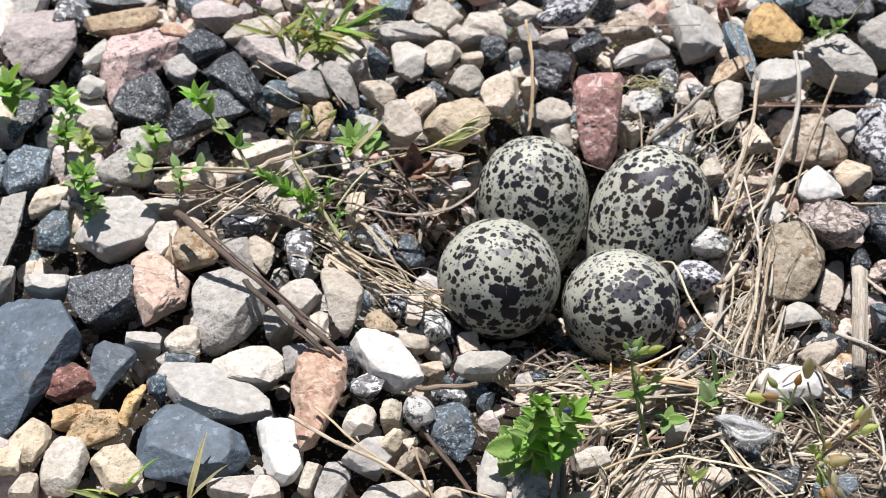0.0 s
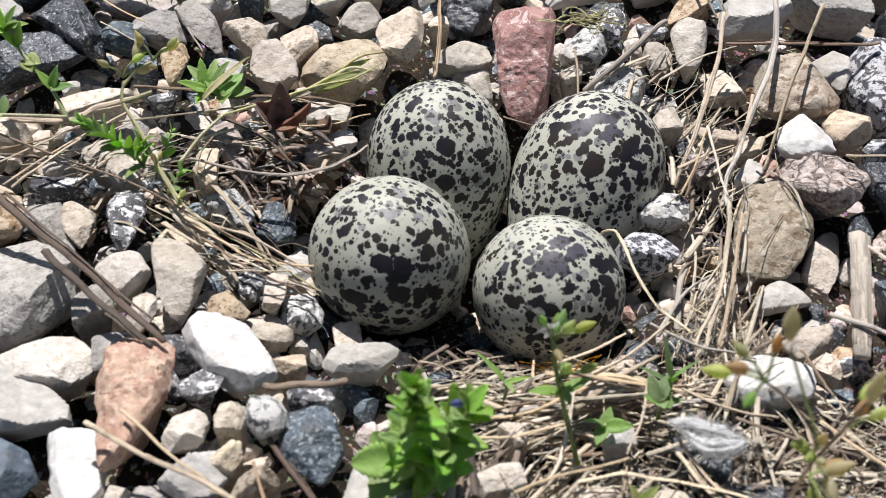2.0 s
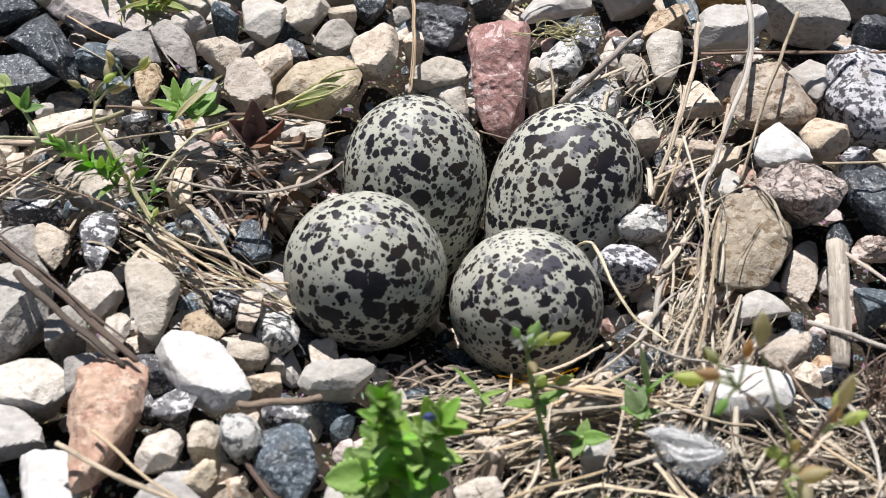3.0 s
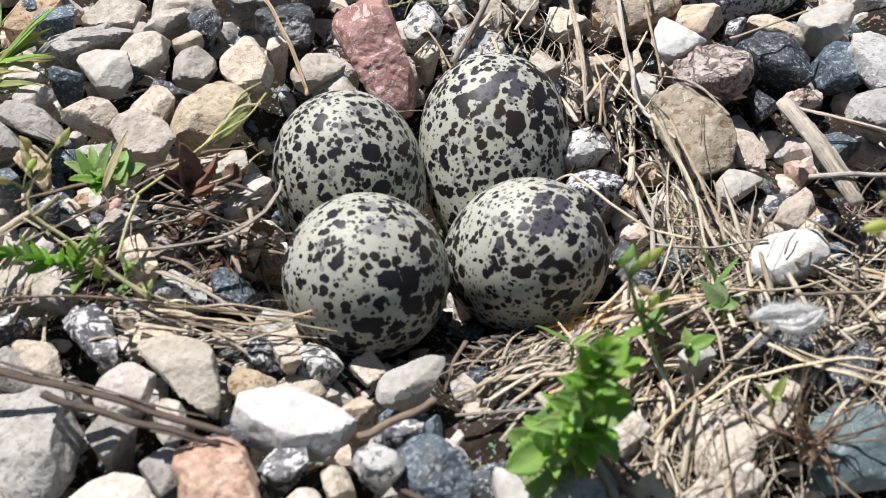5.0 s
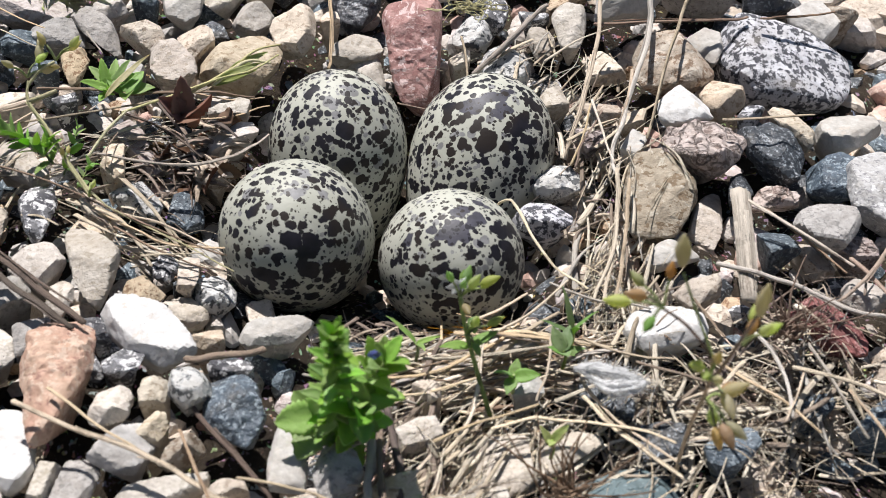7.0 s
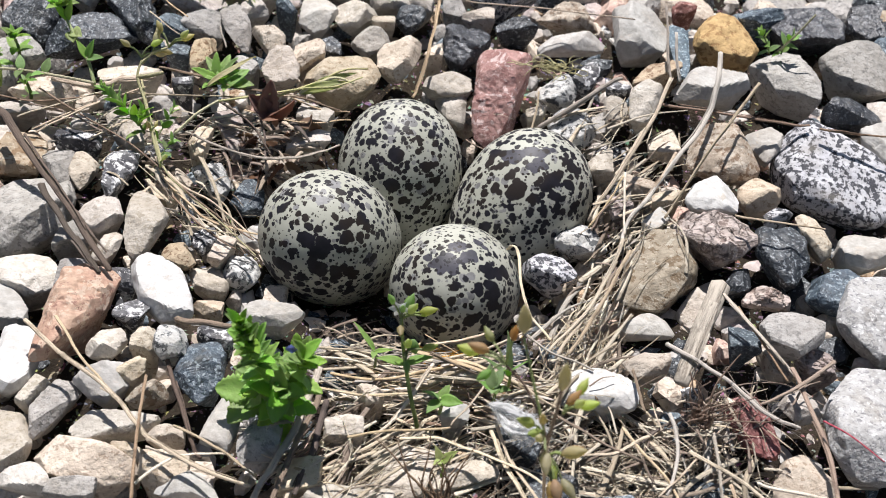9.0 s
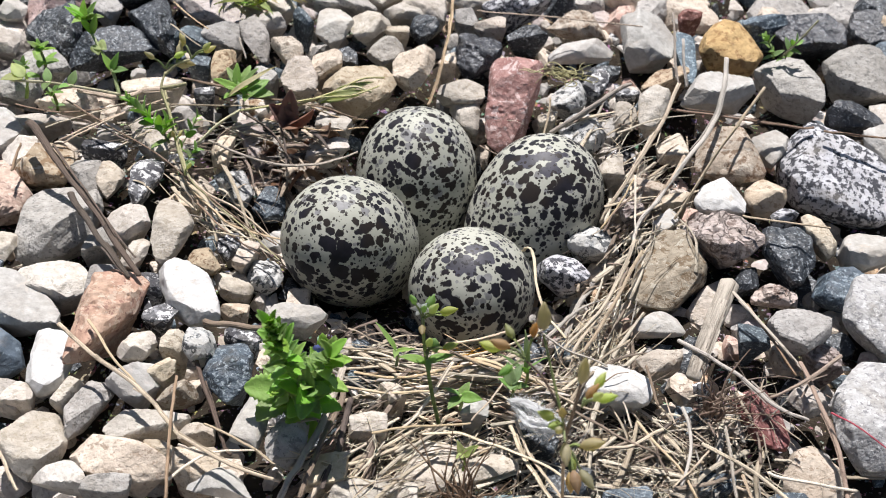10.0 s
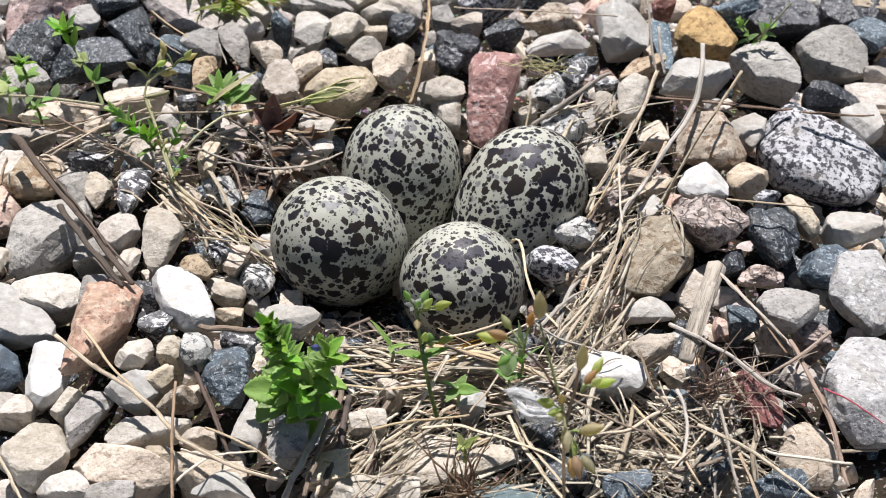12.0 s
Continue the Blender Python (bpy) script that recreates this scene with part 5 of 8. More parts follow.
block("B", 7.42, -5.02, -0.45, 0.52, 174, 168, 0.50, 108, 0.64, 48, 0.52, 5, 0.50, -84, 0.70, -145, 0.60)
block("L", 7.29, -3.30, -0.45, 0.50, 175, 162, 0.36, 76, 0.42, 21, 0.31, -57, 0.41, -148, 0.34)
stone("U", 5.81, -5.48, -0.52, 0.32, 0.19, 0.43, -179, 176)
stone("U", 6.79, -5.80, -0.50, 0.61, 0.29, 0.45, -172, 177)
stone("K", 3.37, -5.84, -0.47, 0.47, 0.30, 0.48, -172, 178)
stone("L", -0.12, -6.88, -0.43, 0.58, 0.28, 0.52, -172, 179)
stone("L", 0.59, -6.77, -0.45, 0.30, 0.25, 0.50, -172, 180)
stone("B", -0.75, -6.57, -0.39, 0.38, 0.33, 0.56, -172, 181)
stone("L", -0.27, -5.38, -0.44, 0.35, 0.22, 0.51, -172, 182)
stone("U", 4.34, -6.13, -0.48, 0.43, 0.27, 0.47, -172, 183)
stone("L", 1.53, -3.61, -0.50, 0.48, 0.24, 0.46, -172, 184)
block("Q", -12.49, 7.31, -0.45, 0.50, 185, 104, 1.47, 48, 1.09, 8, 0.85, -29, 1.05, -93, 1.50, -150, 1.16, 177, 0.96)
block("K", -12.49, 4.70, -0.46, 0.49, 186, 160, 0.50, 99, 1.10, 2, 0.49, -13, 0.45, -106, 1.11, -172, 0.45)
block("Y", -10.01, 6.63, -0.45, 0.50, 187, 166, 0.94, 131, 1.86, 38, 1.67, 11, 1.11, -35, 0.74, -173, 1.15)
stone("O", -10.55, 7.60, -0.47, 0.94, 0.34, 0.48, -170, 188)
block("W", -10.99, 6.46, -0.47, 0.48, 189, 155, 0.21, 142, 0.26, 33, 0.42, -28, 0.23, -62, 0.34, -168, 0.44)
block("W", -11.05, 5.31, -0.47, 0.48, 190, 143, 0.31, 71, 0.33, 3, 0.35, -61, 0.34, -111, 0.35, -163, 0.35)
block("K", -8.58, 6.73, -0.48, 0.47, 191, 140, 0.48, 94, 0.57, 4, 0.71, -47, 0.38, -135, 0.55)
stone("P", -9.28, 7.20, -0.47, 0.38, 0.25, 0.48, 177, 192)
block("L", -10.88, 4.10, -0.46, 0.49, 193, 146, 0.46, 83, 0.40, -1, 0.48, -101, 0.35, -135, 0.29)
block("U", -12.21, 2.77, -0.45, 0.50, 194, 147, 0.50, 102, 0.70, 8, 0.60, -13, 0.53, -70, 0.63, -170, 0.55)
block("G", -9.99, 2.76, -0.46, 0.49, 195, 120, 0.47, 72, 0.46, 4, 0.69, -73, 0.49, -108, 0.48, -170, 0.69)
block("B", -11.61, 1.78, -0.46, 0.49, 196, 164, 0.28, 131, 0.30, 5, 0.43, -21, 0.33, -51, 0.35, -154, 0.62)
block("U", -11.37, 0.86, -0.46, 0.49, 197, 145, 0.36, 55, 0.50, 5, 0.36, -27, 0.44, -103, 0.57, -173, 0.38)
block("G", -12.36, 0.95, -0.46, 0.49, 198, 38, 1.90, -1, 0.27, -6, 0.28, -93, 3.21, 177, 0.28)
block("W", -9.94, 1.10, -0.44, 0.51, 199, 153, 0.83, 99, 0.82, 79, 0.85, -15, 0.90, -32, 0.78, -78, 0.75, -111, 0.89, -158, 1.11)
block("L", -8.98, 0.48, -0.45, 0.50, 200, 153, 0.33, 96, 0.46, 10, 0.39, -47, 0.34, -138, 0.39)
block("T", -8.25, 0.25, -0.44, 0.51, 201, 168, 0.60, 98, 0.56, 41, 0.58, -23, 0.56, -74, 0.49, -134, 0.64)
block("P", -9.01, -0.77, -0.45, 0.50, 202, 114, 1.14, 53, 0.73, -9, 0.71, -46, 0.72, -148, 0.68, -170, 0.54)
block("K", -10.07, -1.01, -0.47, 0.48, 203, 111, 0.73, 96, 0.69, 33, 0.98, -18, 0.80, -67, 0.56, -147, 0.75, -166, 0.78)
block("U2", -11.40, -2.80, -0.45, 0.55, 204, -171, 1.40, -56, 1.20, -32, 0.72, -20, 0.64, 18, 1.25, 85, 1.72, 140, 1.7)
stone("W", -11.34, -0.73, -0.46, 0.51, 0.24, 0.49, 177, 205)
block("V", -10.52, -3.23, -0.46, 0.49, 206, 158, 0.43, 115, 0.43, 56, 0.42, 14, 0.49, -69, 0.38, -119, 0.51)
block("U2", -9.70, -2.88, -0.47, 0.48, 207, 104, 0.81, 79, 0.83, -3, 0.48, -42, 0.30, -170, 0.47, 179, 0.46)
block("O", -9.26, -3.85, -0.46, 0.49, 208, 167, 0.14, 145, 0.23, -4, 0.21, -21, 0.16, -156, 0.44)
block("B", -11.12, -4.65, -0.45, 0.50, 209, 143, 0.36, 75, 0.54, 4, 0.41, -27, 0.37, -108, 0.50, -170, 0.40)
block("O", -9.91, -4.29, -0.45, 0.50, 210, 156, 0.41, 135, 0.34, 65, 0.49, 9, 0.58, -61, 0.41, -100, 0.52)
stone("O", -10.33, -4.10, -0.46, 0.43, 0.22, 0.49, -175, 211)
block("L", -10.37, -5.08, -0.45, 0.50, 212, 143, 0.57, 96, 0.69, 27, 0.50, -9, 0.43, -93, 0.72, 178, 0.45)
block("B", -9.44, -5.25, -0.45, 0.50, 213, 141, 0.64, 91, 0.54, 37, 0.47, -3, 0.63, -74, 0.50, -145, 0.36)
block("U2", -7.89, -4.68, -0.45, 0.50, 214, 157, 1.17, 97, 1.04, 59, 0.59, 40, 0.79, -38, 1.17, -80, 0.92, -102, 0.95, -164, 1.24)
block("W", -7.61, -3.51, -0.46, 0.49, 215, 163, 1.35, 83, 0.65, 58, 0.50, 2, 1.28, -73, 0.88, -105, 0.59, -139, 0.76, flat=True)
stone("W", -9.15, -2.23, -0.52, 0.39, 0.21, 0.43, 177, 216)
block("L", -8.33, -2.25, -0.43, 0.52, 217, 124, 0.28, 54, 0.39, -13, 0.38, -90, 0.40, -168, 0.40)
stone("U", -8.35, -2.88, -0.45, 0.33, 0.17, 0.50, 177, 218)
stone("U", -8.77, -3.42, -0.46, 0.21, 0.21, 0.49, 87, 219)
stone("B", -11.08, -5.62, -0.45, 0.29, 0.27, 0.50, 87, 220)
stone("B", -11.46, -5.04, -0.45, 0.33, 0.27, 0.50, 87, 221)
stone("M", -11.75, 7.96, -0.46, 0.48, 0.48, 0.49, 177, 222)
stone("Q", -8.23, 8.02, -0.47, 0.65, 0.36, 0.48, 177, 223)
block("L", -7.34, 7.24, -0.47, 0.48, 224, 146, 0.50, 101, 0.33, 65, 0.54, -17, 0.77, -81, 0.25)
block("Q", -6.47, 6.36, -0.45, 0.50, 225, 115, 0.84, 92, 0.56, 67, 0.81, 2, 1.36, -59, 0.90, -100, 0.53, -134, 0.74)
block("G", -3.69, 7.07, -0.42, 0.53, 226, 126, 0.72, 80, 0.32, 29, 0.92, -80, 0.48, -104, 0.31)
block("L", -2.77, 7.63, -0.44, 0.51, 227, 141, 0.65, 82, 0.53, 10, 0.72, -41, 0.47, -119, 0.44, -159, 0.59)
stone("U", -3.85, 7.86, -0.44, 0.41, 0.29, 0.51, 177, 228)
block("L", -1.67, 7.33, -0.45, 0.50, 229, 158, 0.51, 108, 0.51, 42, 0.50, 12, 0.53, -83, 0.57, -114, 0.59)
block("L", -0.71, 7.77, -0.46, 0.49, 230, 121, 0.51, 83, 0.37, -16, 0.71, -70, 0.35, -125, 0.36)
stone("S", 0.57, 8.08, -0.47, 0.66, 0.50, 0.48, 177, 231)
stone("G", -12.25, -0.63, -0.46, 0.47, 0.21, 0.49, 87, 232)
stone("L", -6.91, -5.86, -0.45, 0.74, 0.28, 0.50, 177, 233)
stone("L", -12.99, 5.43, -0.46, 0.39, 0.37, 0.49, 87, 235)
stone("N", -10.77, 8.33, -0.47, 0.76, 0.22, 0.48, 177, 236)

# ---- dry stems, twigs and straw ----
def fibre_material(name, light, dark, rough=0.75):
    """Weathered plant fibre: long streaks along the stalk, darker nicks and stains."""
    m = Nodes(name, rough, 0.3)
    co = m.coords()
    tc = m.n("ShaderNodeTexCoord")
    stretch = m.n("ShaderNodeMapping")
    m.link(tc.outputs["UV"], stretch.inputs[0])
    stretch.inputs["Scale"].default_value = (11.0, 4.0, 1.0)
    move = m.n("ShaderNodeVectorMath", operation="ADD")
    m.link(stretch.outputs[0], move.inputs[0])
    m.link(m.math("MULTIPLY", m.random, 50.0), move.inputs[1])
    streak = m.noise(move.outputs[0], 1.0, 5, 0.7)
    colour = m.mix(m.step(streak, 0.28, 0.48), tuple(v * 0.85 for v in dark), light)
    stain = m.noise(co, 260, 4, 0.6)
    colour = m.mix(m.math("MULTIPLY", m.step(stain, 0.52, 0.7), 0.6), colour, tuple(v * 0.55 for v in dark))
    tint = m.math("FRACT", m.math("MULTIPLY_ADD", m.random, 7.7, m.n("ShaderNodeNewGeometry").outputs["Random Per Island"]))
    colour = m.mix(1.0, colour, m.mix(tint, (0.72, 0.69, 0.65), (1.22, 1.21, 1.18)), "MULTIPLY")
    return m.done(m.vary(colour, value=0.18), streak, 0.8, 0.0005)


FIBRE = {
    "pale": fibre_material("pale_straw", (0.84, 0.73, 0.575), (0.54, 0.435, 0.31)),
    "tan": fibre_material("tan_straw", (0.68, 0.545, 0.39), (0.38, 0.285, 0.185)),
    "grey": fibre_material("grey_straw", (0.56, 0.51, 0.45), (0.28, 0.24, 0.20)),
    "brown": fibre_material("brown_straw", (0.33, 0.245, 0.185), (0.13, 0.092, 0.068)),
    "dark": fibre_material("dark_twig", (0.16, 0.122, 0.10), (0.045, 0.034, 0.029)),
    "yellow": fibre_material("yellow_green_stem", (0.58, 0.55, 0.33), (0.42, 0.40, 0.20)),
    "green": fibre_material("green_stem", (0.36, 0.44, 0.17), (0.24, 0.33, 0.11)),
    "orange": fibre_material("orange_root", (0.66, 0.36, 0.07), (0.46, 0.22, 0.04)),
    "red": fibre_material("red_stem", (0.55, 0.14, 0.20), (0.40, 0.09, 0.14)),
}


def smooth_path(points, steps):
    """Points along a smooth curve through the given ones."""
    p = np.array(points, float)
    p = np.concatenate([[2 * p[0] - p[1]], p, [2 * p[-1] - p[-2]]])
    out = []
    for i in range(1, len(p) - 2):
        for s in np.linspace(0, 1, steps, endpoint=False):
            a, b, c, d = p[i - 1 : i + 3]
            out.append(0.5 * (2 * b + (c - a) * s + (2 * a - 5 * b + 4 * c - d) * s**2 + (3 * b - a - 3 * c + d) * s**3))
    out.append(p[-2])
    return np.array(out)


def tube(path, r0, r1, rng, sides=7, flat=0.75, uneven=0.06):
    """Verts, faces and uv of a tapered, slightly flattened and knotty stalk with closed, broken ends."""
    n = len(path)
    run = np.gradient(path, axis=0)
    run /= np.linalg.norm(run, axis=1, keepdims=True) + 1e-12
    ref = np.array([0.13, 0.21, 1.0])
    u = np.cross(run, ref)
    u /= np.linalg.norm(u, axis=1, keepdims=True) + 1e-12
    w = np.cross(run, u)
    ang = np.linspace(0, 2 * np.pi, sides, endpoint=False)
    t = np.linspace(0, 1, n)
    rad = (r0 + (r1 - r0) * t) * (1 + uneven * np.sin(t * 23 + rng.uniform(0, 6)) * rng.uniform(0.4, 1, n))
    lobes = 1 + 0.13 * np.sin(ang * 2 + rng.uniform(0, 6)) + 0.08 * rng.uniform(-1, 1, sides)
    ring = (np.cos(ang) * lobes)[None, :, None] * u[:, None] + (np.sin(ang) * lobes * flat)[None, :, None] * w[:, None]
    v = (path[:, None] + ring * rad[:, None, None]).reshape(-1, 3)
    v = np.concatenate([v, [path[0] - run[0] * r0 * rng.uniform(0.1, 0.9)], [path[-1] + run[-1] * r1 * rng.uniform(0.1, 0.9)]])
    f, uv = [], []
    for i in range(n - 1):
        for j in range(sides):
            k = (j + 1) % sides
            f.append((i * sides + j, i * sides + k, (i + 1) * sides + k, (i + 1) * sides + j))
            uv.append(((j / sides, t[i]), ((j + 1) / sides, t[i]), ((j + 1) / sides, t[i + 1]), (j / sides, t[i + 1])))
    a, b, e = len(v) - 2, len(v) - 1, (n - 1) * sides
    for j in range(sides):
        k = (j + 1) % sides
        f.append((k, j, a))
        f.append((e + j, e + k, b))
        uv += [((0, 0),) * 3, ((0, 1),) * 3]
    return v, f, uv


def tube_mesh(name, parts, materials, slots=None):
    """One mesh from several tubes."""
    verts, faces, uvs, base, which = [], [], [], 0, []
    for n, (v, f, uv) in enumerate(parts):
        verts.append(v)
        faces += [tuple(i + base for i in q) for q in f]
        uvs += [c for q in uv for c in q]
        which += [slots[n] if slots else 0] * len(f)
        base += len(v)
    me = bpy.data.meshes.new(name)
    me.from_pydata(np.concatenate(verts).tolist(), [], faces)
    me.polygons.foreach_set("use_smooth", [True] * len(me.polygons))
    layer = me.uv_layers.new(name="along")
    layer.data.foreach_set("uv", np.array(uvs, np.float32).ravel())
    for m in materials:
        me.materials.append(m)
    me.polygons.foreach_set("material_index", np.array(which, np.int32))
    return me


WORDS = {"pale": "pale bleached", "tan": "tan dry", "grey": "grey weathered", "brown": "brown dry", "dark": "dark brown", "yellow": "yellow-green", "red": "red"}


def stalk(name, words, tone, r0, r1, seed, points, wobble):
    rng = np.random.default_rng(900 + seed)
    r0, r1 = 0.62 * r0, 0.62 * r1
    path = smooth_path(points, 9)
    sway = rng.normal(size=(len(path), 3))
    for _ in range(3):
        sway[1:-1] = (sway[:-2] + sway[1:-1] + sway[2:]) / 3
    path += sway * wobble * r0
    parts = [tube(path * CM, r0 * CM, r1 * CM, rng, 9, 0.7)]
    if r0 > 0.03 and tone not in ("yellow", "green", "red"):
        # split fibres that run along the stalk and part from it here and there
        for _ in range(4):
            i, j = sorted(rng.choice(len(path), 2, replace=False))
            if j - i < 3:
                continue
            off = rng.normal(size=3) * (1, 1, 0.5)
            off /= np.linalg.norm(off)
            loose = np.linspace(0.75, rng.uniform(0.8, 1.9), j - i)[:: rng.choice((-1, 1))]
            parts.append(tube((path[i:j] + off * loose[:, None] * r0) * CM, r0 * 0.4 * CM, r0 * 0.22 * CM, rng, 5, 0.5, 0.1))
    ob = new(name, tube_mesh(name, parts, [FIBRE[tone]]))
    tagged(ob, words, name.split("_")[-1], name.replace("_", " ") + "s on the gravel")
    return ob


def stem(tone, r0, r1, seed, *points):
    """A dry grass stem through the given points, in centimetres."""
    return stalk("dry_straw", f"{WORDS[tone]} grass stem lying across the stones", tone, r0, r1, seed, points, 0.55)


def twig(tone, r0, r1, seed, *points):
    """A woody twig, knottier than straw."""
    return stalk("woody_twig", f"{WORDS[tone]} woody twig resting on the gravel", tone, r0, r1, seed, points, 0.35)


def top_height(x, y):
    """Centimetres: about how high the stones stand at a place."""
    held = np.array(PLACED)
    dx, dy = x * CM - held[:, 0], y * CM - held[:, 1]
    c, s = np.cos(held[:, 4]), np.sin(held[:, 4])
    q = ((dx * c + dy * s) / held[:, 2]) ** 2 + ((dy * c - dx * s) / held[:, 3]) ** 2
    over = held[:, 5][q < 1] - 0.003 * q[q < 1]
    low = float(ground_height(x * CM, y * CM)) + 0.004
    return max(low, over.max() if len(over) else low) / CM


BARE = ((3.89, -3.66, 0.6), (0.86, -6.03, 0.5), (1.83, -5.94, 0.45), (7.42, -5.02, 0.55), (1.5, -4.64, 0.3))  # stones that lie free of straw
EGG_SPOTS = ((-0.85, 1.7), (1.5, 1.25), (-1.65, -0.35), (0.83, -0.95))


def litter(name, words, tones, boxes, seed, single=0):
    """Short broken stalks strewn over patches: centre, half width, half depth, heading, spread, count, longest, thickest, lift.
    The single ones nearest to the nest are pieces of their own, the rest one tangle."""
    rng = np.random.default_rng(seed)
    parts, slots = [], []
    for cx, cy, hx, hy, heading, spread, count, longest, thick, lift in boxes:
        made = 0
        while made < count:
            x, y = cx + rng.normal() * hx * 0.6, cy + rng.normal() * hy * 0.6
            a = radians(heading + rng.normal() * spread)
            half = longest * (0.14 + 0.46 * rng.uniform(0, 1) ** 1.5)
            ends = [(x + s * half * math.cos(a), y + s * half * math.sin(a)) for s in (-1, 1)]
            if any(math.hypot(px - ex, py - ey) < 1.33 for px, py in (*ends, (x, y)) for ex, ey in EGG_SPOTS):
                continue
            if any(math.hypot(x - sx, y - sy) < reach for sx, sy, reach in BARE) and rng.uniform() < 0.75:
                made += 1
                continue
            made += 1
            heights = [top_height(px, py) for px, py in (ends[0], (x, y), ends[1])]
            z = max(heights[1], (heights[0] + heights[2]) / 2 - 0.1) + rng.uniform(-0.15, lift)
            bow, side = rng.normal() * 0.14 * half, (-math.sin(a), math.cos(a))
            tilt = rng.normal() * 0.12 * half
            pts = [(*ends[0], z - tilt - 0.05), (x + bow * side[0], y + bow * side[1], z + 0.06 * half), (*ends[1], z + tilt - 0.05)]
            path = smooth_path(pts, 5)
            r = thick * (0.18 + 1.15 * rng.uniform(0, 1) ** 2.6)
            parts.append(tube(path * CM, r * CM, r * rng.uniform(0.12, 0.7) * CM, rng, 5, rng.uniform(0.15, 0.6)))
            slots.append(int(rng.integers(len(tones))))
    if not single:
        ob = new(name, tube_mesh(name, parts, [FIBRE[t] for t in tones], slots))
        return tagged(ob, words, "straw", kind="stuff")
    near = sorted(range(len(parts)), key=lambda i: math.hypot(*(parts[i][0].mean(0)[:2] / CM - (1.6, -3.6))))
    mat = tagged(new(name), words, "straw")
    for i in near[:single]:
        straw = new("fibre", tube_mesh("fibre", [parts[i]], [FIBRE[tones[slots[i]]]]))
        straw.parent = mat
    rest = near[single:]
    tangle = new("tangle", tube_mesh("tangle", [parts[i] for i in rest], [FIBRE[t] for t in tones], [slots[i] for i in rest]))
    tangle.parent = mat
    return tagged(tangle, kind="stuff")


twig("dark", 0.135, 0.09, 1, (-8.55, 0.44, 0.80), (-7.92, -0.23, 0.75), (-7.09, -1.10, 0.70), (-6.19, -1.99, 0.65), (-5.13, -3.13, 0.50))
twig("dark", 0.11, 0.06, 2, (-7.06, -1.37, 0.65), (-6.38, -2.12, 0.60), (-5.74, -2.77, 0.55), (-5.32, -3.15, 0.45))
stem("brown", 0.04, 0.03, 3, (-8.26, 1.58, 0.50), (-7.32, 1.02, 0.50), (-5.95, 0.40, 0.40), (-4.79, -0.42, 0.35), (-3.86, -0.98, 0.20), (-3.02, -1.29, -0.10))
stem("yellow", 0.04, 0.028, 4, (-6.19, 1.99, 0.80), (-5.84, 1.25, 0.70), (-5.29, 0.24, 0.55), (-4.94, -0.36, 0.50), (-4.51, -0.62, 0.30), (-3.84, -1.06, 0.20), (-2.82, -1.67, -0.10))
stem("tan", 0.05, 0.03, 5, (-5.55, 0.38, 0.25), (-4.65, -0.36, 0.20), (-3.82, -0.70, 0.10), (-2.94, -1.18, -0.20))
stem("tan", 0.05, 0.035, 6, (-5.26, -0.06, 0.20), (-4.34, -0.88, 0.20), (-3.82, -1.17, 0.15), (-2.94, -1.12, -0.10))
stem("brown", 0.045, 0.025, 7, (-4.74, -0.68, 0.20), (-3.95, -1.35, 0.15), (-3.26, -1.67, 0.00))
stem("pale", 0.035, 0.02, 8, (-4.31, -1.45, 0.20), (-3.74, -1.46, 0.20), (-3.32, -1.38, 0.10))
stem("brown", 0.045, 0.03, 9, (-9.23, 1.24, 0.50), (-8.37, 1.21, 0.45), (-7.56, 1.38, 0.50), (-6.91, 1.69, 0.50))
stem("pale", 0.04, 0.03, 10, (-8.41, 0.75, 0.40), (-7.63, 1.24, 0.50), (-6.98, 1.56, 0.60), (-6.55, 1.76, 0.60))
stem("brown", 0.055, 0.035, 11, (-6.15, 2.88, 0.40), (-5.23, 2.75, 0.40), (-4.33, 2.57, 0.35), (-3.27, 2.75, 0.20), (-2.31, 2.82, -0.10))
stem("tan", 0.04, 0.03, 12, (-7.05, 1.73, 0.50), (-5.78, 2.01, 0.40), (-4.64, 2.31, 0.30), (-3.82, 2.49, 0.30), (-3.00, 2.70, 0.30))
stem("tan", 0.035, 0.025, 13, (-3.56, 2.94, 0.10), (-2.78, 2.71, -0.00), (-2.09, 2.93, -0.20))
stem("tan", 0.04, 0.03, 14, (-4.14, 2.20, 0.10), (-2.92, 2.18, 0.00), (-2.05, 2.72, -0.20))
twig("grey", 0.06, 0.04, 15, (-5.04, 1.18, 0.20), (-4.19, 0.87, 0.20), (-3.47, 0.84, 0.10), (-2.82, 1.09, 0.00), (-2.41, 1.44, -0.10), (-2.08, 1.87, -0.20))
twig("dark", 0.05, 0.03, 16, (-4.67, 2.17, 0.30), (-3.90, 1.73, 0.20), (-3.27, 1.01, 0.10))
twig("dark", 0.05, 0.03, 17, (-4.05, 2.44, 0.30), (-3.60, 1.70, 0.10), (-3.29, 0.76, 0.00))
stem("tan", 0.055, 0.05, 18, (-0.79, 6.12, 1.00), (-0.72, 5.32, 0.80), (-0.72, 4.47, 0.50), (-0.79, 3.84, 0.20), (-0.86, 3.45, 0.00))
twig("grey", 0.1, 0.08, 19, (1.82, 3.13, -0.10), (2.50, 3.47, 0.30), (3.06, 3.85, 0.60), (3.35, 4.17, 0.70))
stem("pale", 0.065, 0.05, 20, (4.38, 3.96, 0.90), (4.07, 2.86, 0.60), (3.63, 1.74, 0.20), (3.14, 0.81, -0.30))
stem("tan", 0.055, 0.04, 21, (6.13, 3.95, 1.10), (5.67, 3.09, 0.80), (5.10, 1.86, 0.40), (4.63, 0.76, 0.10))
